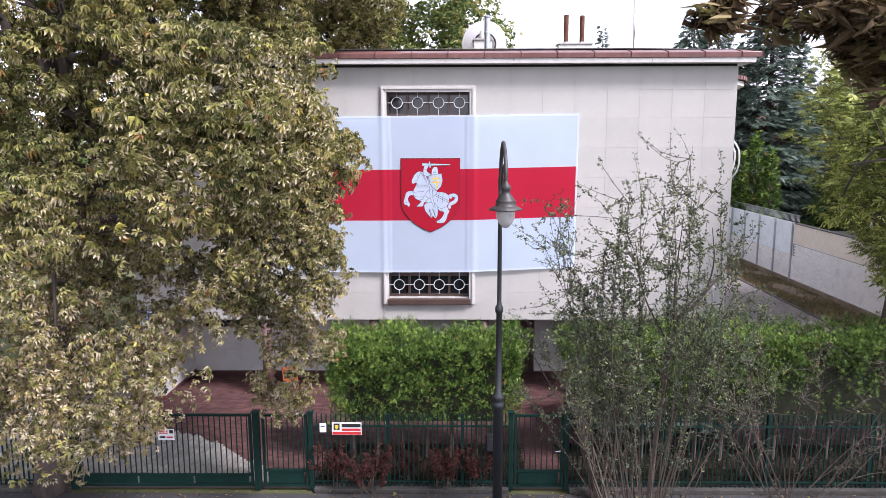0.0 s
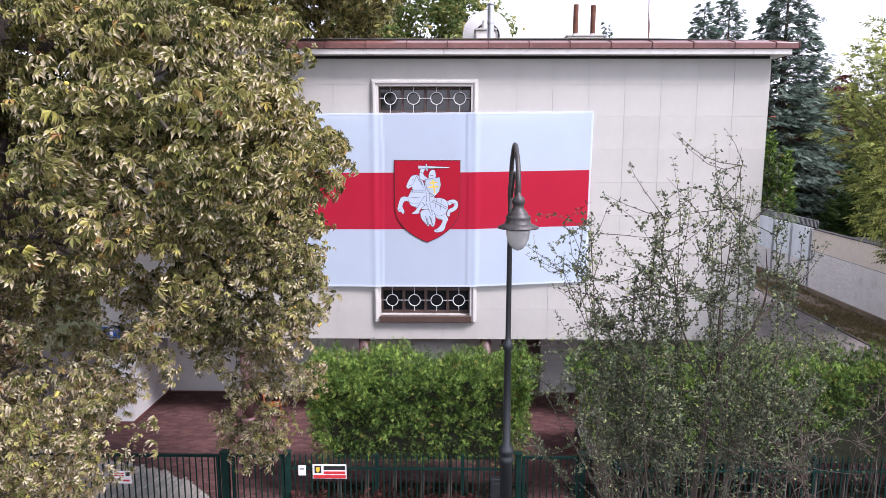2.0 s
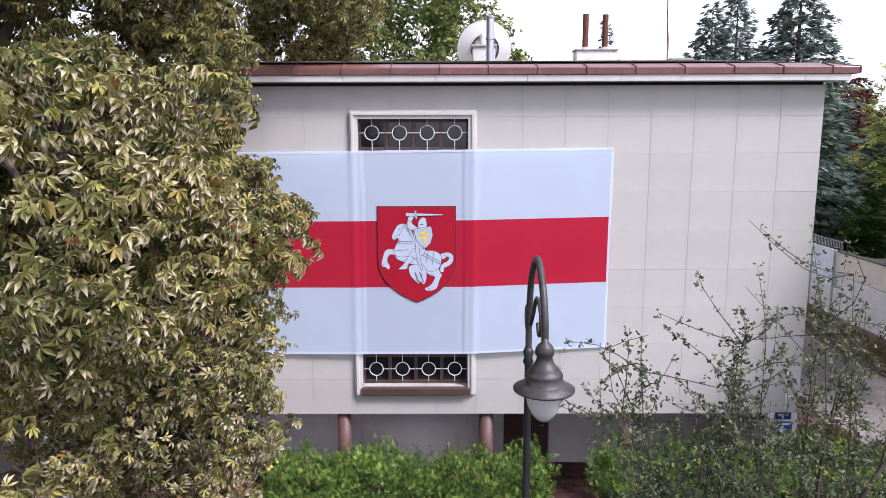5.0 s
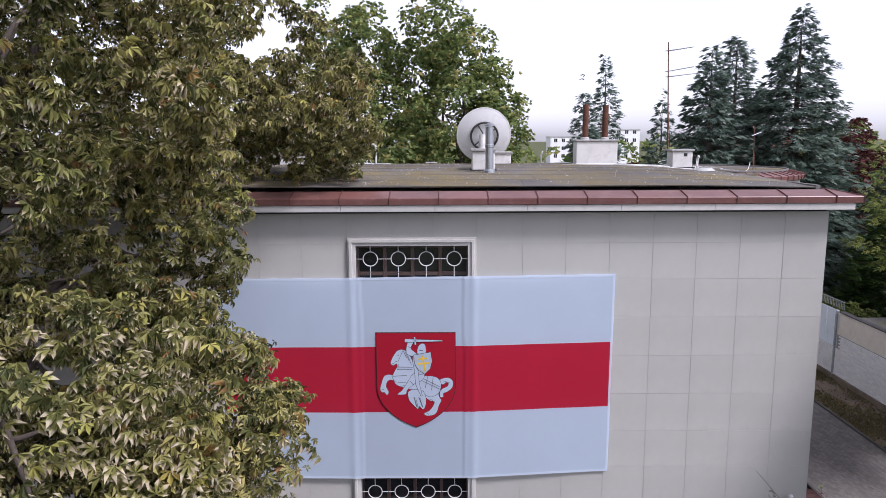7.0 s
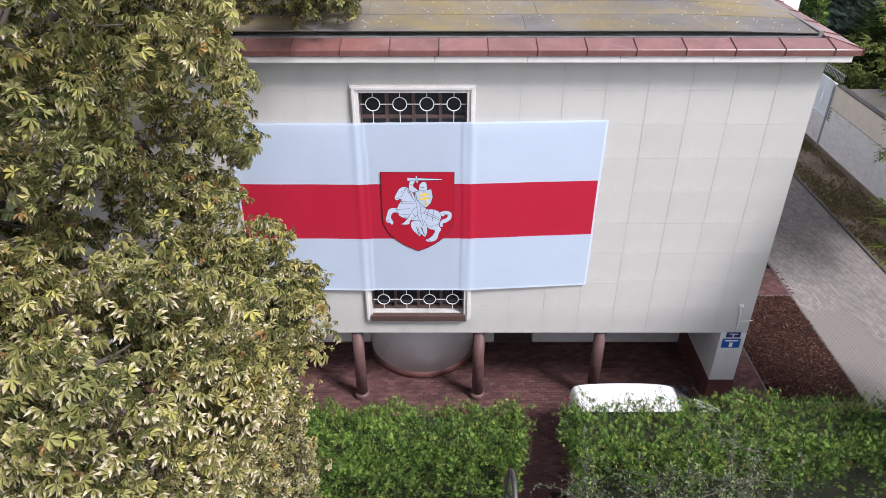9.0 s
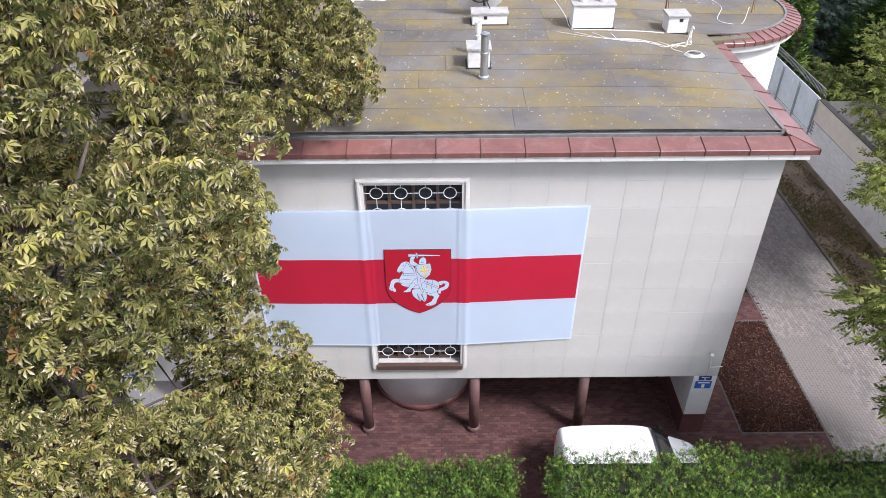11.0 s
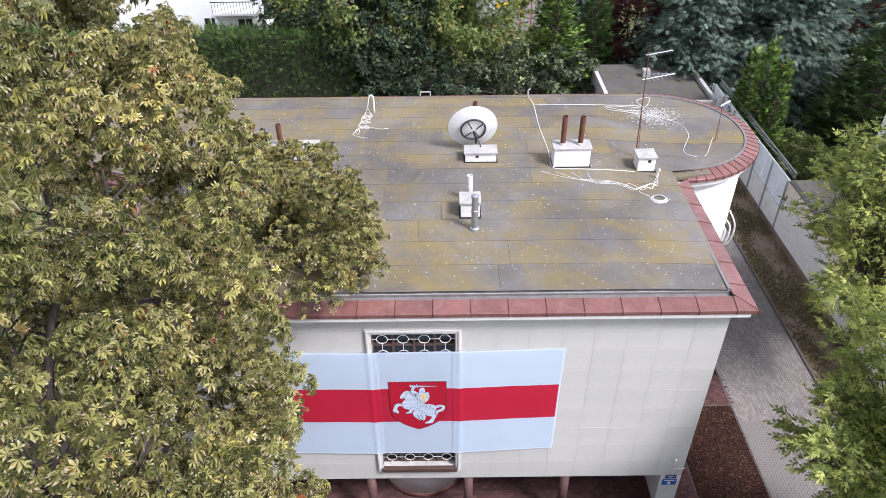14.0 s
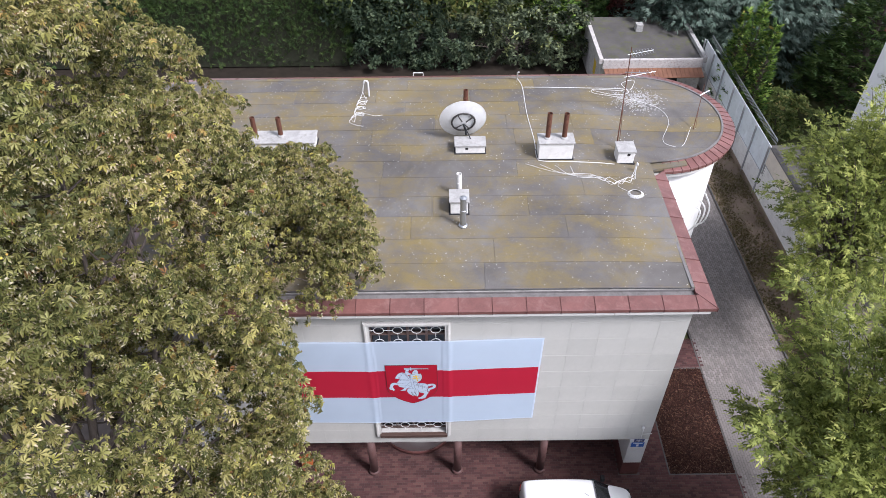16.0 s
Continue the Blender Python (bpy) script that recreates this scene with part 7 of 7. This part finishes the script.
def house(name, at, w, d, h, mat, label, windows, roofmat="tile_red", pitched=True, side_windows=()):
    t = tagged(thing(name, at), label, "house")
    part("wall", boxed(-w / 2, w / 2, -d / 2, d / 2, -0.1, h), mat, t)
    if pitched:
        bm = bmesh.new()
        e = 0.5
        v = [bm.verts.new(p) for p in ((-w / 2 - e, -d / 2 - e, h), (w / 2 + e, -d / 2 - e, h), (w / 2 + e, d / 2 + e, h), (-w / 2 - e, d / 2 + e, h), (-w / 2 + d * 0.3, 0, h + d * 0.28), (w / 2 - d * 0.3, 0, h + d * 0.28))]
        for f in ((0, 1, 5, 4), (1, 2, 5), (2, 3, 4, 5), (3, 0, 4), (3, 2, 1, 0)):
            bm.faces.new([v[i] for i in f])
        part("roof", bm, roofmat, t)
    else:
        part("roof", boxed(-w / 2 - 0.2, w / 2 + 0.2, -d / 2 - 0.2, d / 2 + 0.2, h, h + 0.25), roofmat, t)
    for x, z, ww, hh in windows:
        win_ = part("window", boxed(x - ww / 2, x + ww / 2, -d / 2 - 0.03, -d / 2 + 0.05, z, z + hh), "house_white", t)
        part("window_pane", boxed(x - ww / 2 + 0.08, x - 0.04, -d / 2 - 0.045, -d / 2 - 0.032, z + 0.08, z + hh - 0.08), "glass", win_)
        part("window_pane", boxed(x + 0.04, x + ww / 2 - 0.08, -d / 2 - 0.045, -d / 2 - 0.032, z + 0.08, z + hh - 0.08), "glass", win_)
    for y, z, ww, hh in side_windows:
        part("window", boxed(-w / 2 - 0.03, -w / 2 + 0.05, y - ww / 2, y + ww / 2, z, z + hh), "glass", t)
    return t


wh = house("white_house", (-20.0, 49.5, 0), 12.5, 11, 7.4, "house_white", "white rendered house with barred windows and a balcony", ((-4.6, 4.0, 1.2, 1.7), (-1.9, 4.0, 1.2, 1.7), (0.6, 4.0, 1.1, 1.7), (2.0, 0.9, 1.2, 1.6), (4.8, 0.9, 1.3, 1.5)))
part("balcony", boxed(2.6, 6.0, -6.8, -5.4, 3.0, 3.15), "house_white", wh)
for k in range(14):
    part("balcony_bar", boxed(2.65 + 0.25 * k, 2.68 + 0.25 * k, -6.78, -6.75, 3.15, 4.05), "black_iron", wh)
part("balcony_rail", boxed(2.6, 6.0, -6.8, -6.73, 4.05, 4.1), "black_iron", wh)
part("post", boxed(2.7, 2.9, -6.7, -6.5, 0, 3.0), "house_white", wh)
yh = tagged(thing("building_site", (6.4, 47.0, 0)), "house under construction with yellow formwork and a ladder", "building site")
part("wall", boxed(-2.6, 3.4, 0, 5, 0, 5.0), "concrete", yh)
for k in range(4):
    part("board", boxed(-2.4 + 1.4 * k, -1.2 + 1.4 * k, -0.5, -0.4, 4.4 + 0.2 * (k % 2), 5.6), "yellow_board", yh)
part("beam", boxed(-2.6, 3.4, -0.6, -0.45, 4.9, 5.1), "yellow_board", yh)
part("beam", boxed(-0.9, 1.2, -0.9, -0.5, 2.3, 2.6), "yellow_board", yh)
for x in (-1.4, -1.05):
    part("ladder_stile", boxed(x - 0.03, x + 0.03, -0.8, -0.74, 0, 5.2), "white_metal", yh)
for k in range(16):
    part("ladder_rung", boxed(-1.4, -1.05, -0.79, -0.75, 0.3 + 0.31 * k, 0.34 + 0.31 * k), "white_metal", yh)
for x in (0.3, 1.2, 2.1):
    part("prop", tube(bmesh.new(), [(x, -0.7, 0), (x, -0.7, 4.9)], 0.05, 6), "red_print", yh)
vi = house("villa", (30.0, 14.0, 0), 12.0, 12.0, 7.6, "house_white", "white rendered villa beyond the boundary wall", ((-3, 3.8, 1.3, 1.6), (2, 3.8, 1.3, 1.6)), "tile_red", False)
part("wall_lamp", lathe(bmesh.new(), [(0.05, 0), (0.14, 0.1), (0.14, 0.2), (0.05, 0.25)], (-6.2, 5.0, 5.6), 10), "white_metal", vi)
part("wall_lamp", lathe(bmesh.new(), [(0.05, 0), (0.14, 0.1), (0.14, 0.2), (0.05, 0.25)], (-6.2, 5.0, 3.3), 10), "white_metal", vi)
ann = house("annex", (21.3, 14.2, 0), 5.0, 6.0, 2.3, "beige", "low flat-roofed annex beyond the boundary wall", (), "roof_felt", False)
house("far_house", (40.0, 72.0, 0), 16, 10, 8.0, "tile_red", "reddish house behind the spruces", ((-4, 5, 1.2, 1.4), (0, 5, 1.2, 1.4), (4, 5, 1.2, 1.4)))
for x, y, w, h in ((68, 262, 13, 13.0), (50, 270, 16, 10.5)):
    house("far_block", (x, y, 0), w, 12, h, "house_white", "pale block of flats on the horizon", [(i * 3.0 - w / 2 + 2, 2.5 + 3 * j, 1.4, 1.5) for i in range(int(w / 3)) for j in range(int(h / 3.2))], "concrete", False)


# ---------------------------------------------------------------- paving, mulch, slabs: many small pieces last
def paver_template(lx=0.2, ly=0.1, gap=0.006, h=0.05, ch=0.006):
    x, y = lx / 2 - gap / 2, ly / 2 - gap / 2
    v = [(-x, -y, -h), (x, -y, -h), (x, y, -h), (-x, y, -h), (-x, -y, -ch), (x, -y, -ch), (x, y, -ch), (-x, y, -ch), (-x + ch, -y + ch, 0), (x - ch, -y + ch, 0), (x - ch, y - ch, 0), (-x + ch, y - ch, 0)]
    f = []
    for a in (4,):
        for i in range(4):
            j = (i + 1) % 4
            f.append((a + i, a + j, a + 4 + j, a + 4 + i))
    return np.array(v, float), np.array(f + [(8, 9, 10, 11)])


PAVER = paver_template()
rngp = np.random.default_rng(9)


def lay(x0, x1, y0, y1, mask, along_x=True):
    """Centres of blocks in running bond over a rectangle, where mask(x, y) holds."""
    a, b = (0.2, 0.1) if along_x else (0.1, 0.2)
    nx, ny = int((x1 - x0) / a) + 2, int((y1 - y0) / b) + 2
    i, j = np.meshgrid(np.arange(nx), np.arange(ny), indexing="ij")
    x = x0 + (i + (0.5 * (j % 2) if along_x else 0)) * a
    y = y0 + (j + (0 if along_x else 0.5 * (i % 2))) * b
    x, y = x.ravel(), y.ravel()
    k = mask(x, y)
    return np.stack([x[k], y[k], rngp.uniform(-0.004, 0.002, k.sum())], 1)


def in_bed(x, y):
    under = (y < -2.95) & (((x > -2.35) & (x < 2.35)) | (x > 3.15))
    mulch = (x > 9.55) & (y > -0.06) & (y < 4.8)
    house = (y > 2.42) & (x < 8.35) | ((x > 7.64) & (x < 8.32) & (y > -0.02) & (y < 2.8)) | ((x < -7.58) & (x > -8.27) & (y > -0.02) & (y < 2.8))
    return under | mulch | house


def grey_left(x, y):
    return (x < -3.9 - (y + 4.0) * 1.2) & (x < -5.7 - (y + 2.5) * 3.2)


red = lay(-8.6, 11.9, -4.92, 6.3, lambda x, y: ~in_bed(x, y) & ~grey_left(x, y))
grey = lay(12.02, 15.85, -4.92, 20.8, lambda x, y: (x > 12.08) & (x < 15.82), False)
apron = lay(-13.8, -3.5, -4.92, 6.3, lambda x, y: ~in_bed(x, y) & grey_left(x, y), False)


def pavers(places, mat, parent, along_x, stretch):
    """The nearest stretch as single blocks, the rest joined."""
    turn = np.eye(3) if along_x else np.array([[0, -1, 0], [1, 0, 0], [0, 0, 1.0]])
    near = stretch(places[:, 0], places[:, 1])
    idx = np.flatnonzero(near)[:300]
    rest = np.ones(len(places), bool)
    rest[idx] = False
    data = raw("paver", PAVER[0] @ turn.T, PAVER[1])
    data.materials.append(M[mat])
    for p in places[idx]:
        ob = new("paver", data)
        ob.parent, ob.location = parent, p
    q = places[rest]
    fr = np.tile(turn, (len(q), 1, 1))
    put("paver_field", scatter("paver_field", q, fr, np.ones(len(q)), PAVER), mat, parent)["kind"] = "stuff"


pavers(red, "paver_red", yard, True, lambda x, y: (x > 2.4) & (x < 3.15) & (y < -1.1))
pavers(apron, "paver_sunlit", yard, False, lambda x, y: (x > -5.6) & (x < -4.6) & (y < -3.6))
pavers(grey, "paver_grey", drive, False, lambda x, y: (x > 12) & (x < 13.6) & (y > 0) & (y < 4))

M["old_kerb"] = surface("dark_weathered_kerb", (0.11, 0.105, 0.098), 0.2, 0.9, stain=3, dirt=(0.07, 0.07, 0.05))
bm = bmesh.new()
for x0, x1, y0, y1 in ((9.5, 9.55, -0.1, 4.85), (12.0, 12.05, -4.9, 20.8), (9.5, 12.0, -0.1, -0.05), (9.5, 12.0, 4.8, 4.85), (15.85, 15.93, -4.9, 20.8)):
    box(bm, x0, x1, y0, y1, -0.08, 0.012, 0.004)
tagged(part("edging", bm, "old_kerb"), "narrow concrete edging of the paving", "kerb", kind="structure")


def chips(name, x0, x1, y0, y1, count, mat, label, size=0.05, z=0.0, category="mulch"):
    r = np.random.default_rng(int(count))
    t = np.array([(-1, -0.3, 0), (1, -0.25, 0.05), (0.9, 0.3, 0.12), (-0.9, 0.35, 0.06), (0, 0, 0.25)], float)
    f = np.array([(0, 1, 4), (1, 2, 4), (2, 3, 4), (3, 0, 4)])
    p = np.stack([r.uniform(x0, x1, count), r.uniform(y0, y1, count), np.zeros(count)], 1)
    p[:, 2] = [z(a, b) for a, b, _ in p] if callable(z) else z + r.uniform(0, 0.03, count)
    n = r.normal(size=(count, 3)) * 0.4 + np.array([0, 0, 1])
    tagged(put(name, scatter(name, p, turn_frames(n, r), size * r.uniform(0.5, 1.4, count), (t, f)), mat), label, category, kind="stuff")


plate("planting_bed", 9.56, 11.99, -0.04, 4.79, -0.005, "mulch_soil", "bark-mulched planting bed beside the house", "bed")
plate("planting_bed", -2.3, 2.33, -4.95, -2.98, -0.012, "hedge_soil", "soil bed under the hedge, darkened for the shade there", "bed")
plate("planting_bed", 3.18, 11.98, -4.95, -2.98, -0.012, "hedge_soil", "soil bed under the hedge, darkened for the shade there", "bed")
chips("bark_mulch", 9.57, 11.98, -0.03, 4.78, 11000, "mulch", "loose red-brown bark mulch in the bed", 0.045)
chips("leaf_litter", -2.3, 2.33, -4.95, -3.0, 6000, "hedge_litter", "leaf litter under the hedge, darkened for the shade there", 0.04, 0.0, "litter")
chips("leaf_litter", 3.18, 11.9, -4.95, -3.0, 9000, "hedge_litter", "leaf litter under the hedge, darkened for the shade there", 0.04, 0.0, "litter")
chips("fallen_leaves", -12, 14, -8.5, -5.25, 3000, "brown_leaf", "dry fallen leaves on the street pavement", 0.035, -0.06, "leaves")
chips("roof_litter", -8.0, 8.0, 0.5, 12.0, 2200, "cable", "pale scraps and droppings on the roof", 0.015, lambda x, y: roof_z(y, x) + 0.012, "litter")

M["dry_grass"] = island_mat("dry_grass_blade", [(0, (0.13, 0.115, 0.055)), (0.4, (0.21, 0.185, 0.095)), (0.75, (0.30, 0.245, 0.145)), (1, (0.17, 0.115, 0.075))], 0.8, 0.2)


def grass(name, x0, x1, y0, y1, count, label, seed):
    """Short tufts of half-dry grass with bare earth between."""
    r = np.random.default_rng(seed)
    p = np.stack([r.uniform(x0, x1, count), r.uniform(y0, y1, count), np.zeros(count)], 1)
    bare = np.array([noise.noise(Vector((q[0] * 0.9, q[1] * 0.5, 3.0))) for q in p])
    p = p[bare + r.normal(size=count) * 0.2 > -0.1]
    blade = np.array([(-0.5, 0, 0), (0.5, 0, 0), (0.3, 0.35, 1.5), (0.35, 0.1, 0), (-0.2, -0.45, 1.3), (0.0, -0.5, 0), (-0.8, 0.3, 1.1)], float)
    tagged(put(name, scatter(name, p, turn_frames(np.tile([0, 0, 1.0], (len(p), 1)) + r.normal(size=p.shape) * 0.5, r), 0.06 * r.uniform(0.5, 1.3, len(p)), (blade, np.array([(0, 1, 2), (1, 3, 4), (5, 0, 6)]))), "dry_grass"), label, "grass", kind="stuff")


grass("grass", 15.95, 17.98, 0.0, 27.0, 26000, "short half-dry grass on the strip along the boundary wall", 81)

rs = np.random.default_rng(15)
sp = np.stack([8.7 + rs.normal(size=900) * 0.45, 10.3 + rs.normal(size=900) * 0.4, np.full(900, 0.0)], 1)
sp[:, 2] = [roof_z(b, a) + 0.02 for a, b, _ in sp]
tagged(put("pale_grit", scatter("pale_grit", sp, turn_frames(np.tile([0, 0, 1.0], (900, 1)) + rs.normal(size=(900, 3)) * 0.2, rs), 0.03 * rs.uniform(0.4, 1.3, 900), (np.array([(-1, -0.6, 0), (1, -0.5, 0), (0.7, 0.7, 0), (-0.8, 0.6, 0), (0, 0, 0.3)]), np.array([(0, 1, 4), (1, 2, 4), (2, 3, 4), (3, 0, 4)]))), "concrete"), "pale grit scattered on the roof of the rounded end", "grit", kind="stuff")

# whitewashed bricks of the boundary wall
bw, bh = 0.26, 0.075
b2 = boxed(-0.006, 0.03, -bw / 2 + 0.005, bw / 2 - 0.005, -bh / 2 + 0.005, bh / 2 - 0.005)
brick = bpy.data.meshes.new("brick")
b2.to_mesh(brick)
b2.free()
brick.materials.append(M["white_brick"])
places = []
for j in range(24):
    for i in range(int(33 / bw)):
        if j > 15 and -4.8 + i * bw > 16.1:
            continue
        places.append((-0.125, -4.8 + (i + 0.5 * (j % 2)) * bw, 0.26 + j * bh))
near = [p for p in places if 12.5 < p[1] < 16.2 and p[2] < 1.9][:300]
chosen = set(near)
for p in near:
    ob = new("brick", brick)
    ob.parent, ob.location = wall_e, p
rest = np.array([p for p in places if p not in chosen])
tv = np.array([v.co[:] for v in brick.vertices])
tf = np.array([f.vertices[:] for f in brick.polygons])
put("brick_field", scatter("brick_field", rest, np.tile(np.eye(3), (len(rest), 1, 1)), np.ones(len(rest)), (tv, tf)), "white_brick", wall_e)["kind"] = "stuff"

for x0, x1 in spans:
    for z0, z1 in zip(PZ, PZ[1:]):
        slab(x0, x1, z0, z1, wall_front)
for x0, x1 in ((-1.26, -0.4), (-0.4, 0.46), (0.46, 1.32)):
    slab(x0, x1, 8.82, FZ1, wall_front)
    slab(x0, x1, FZ0, 2.82, wall_front)
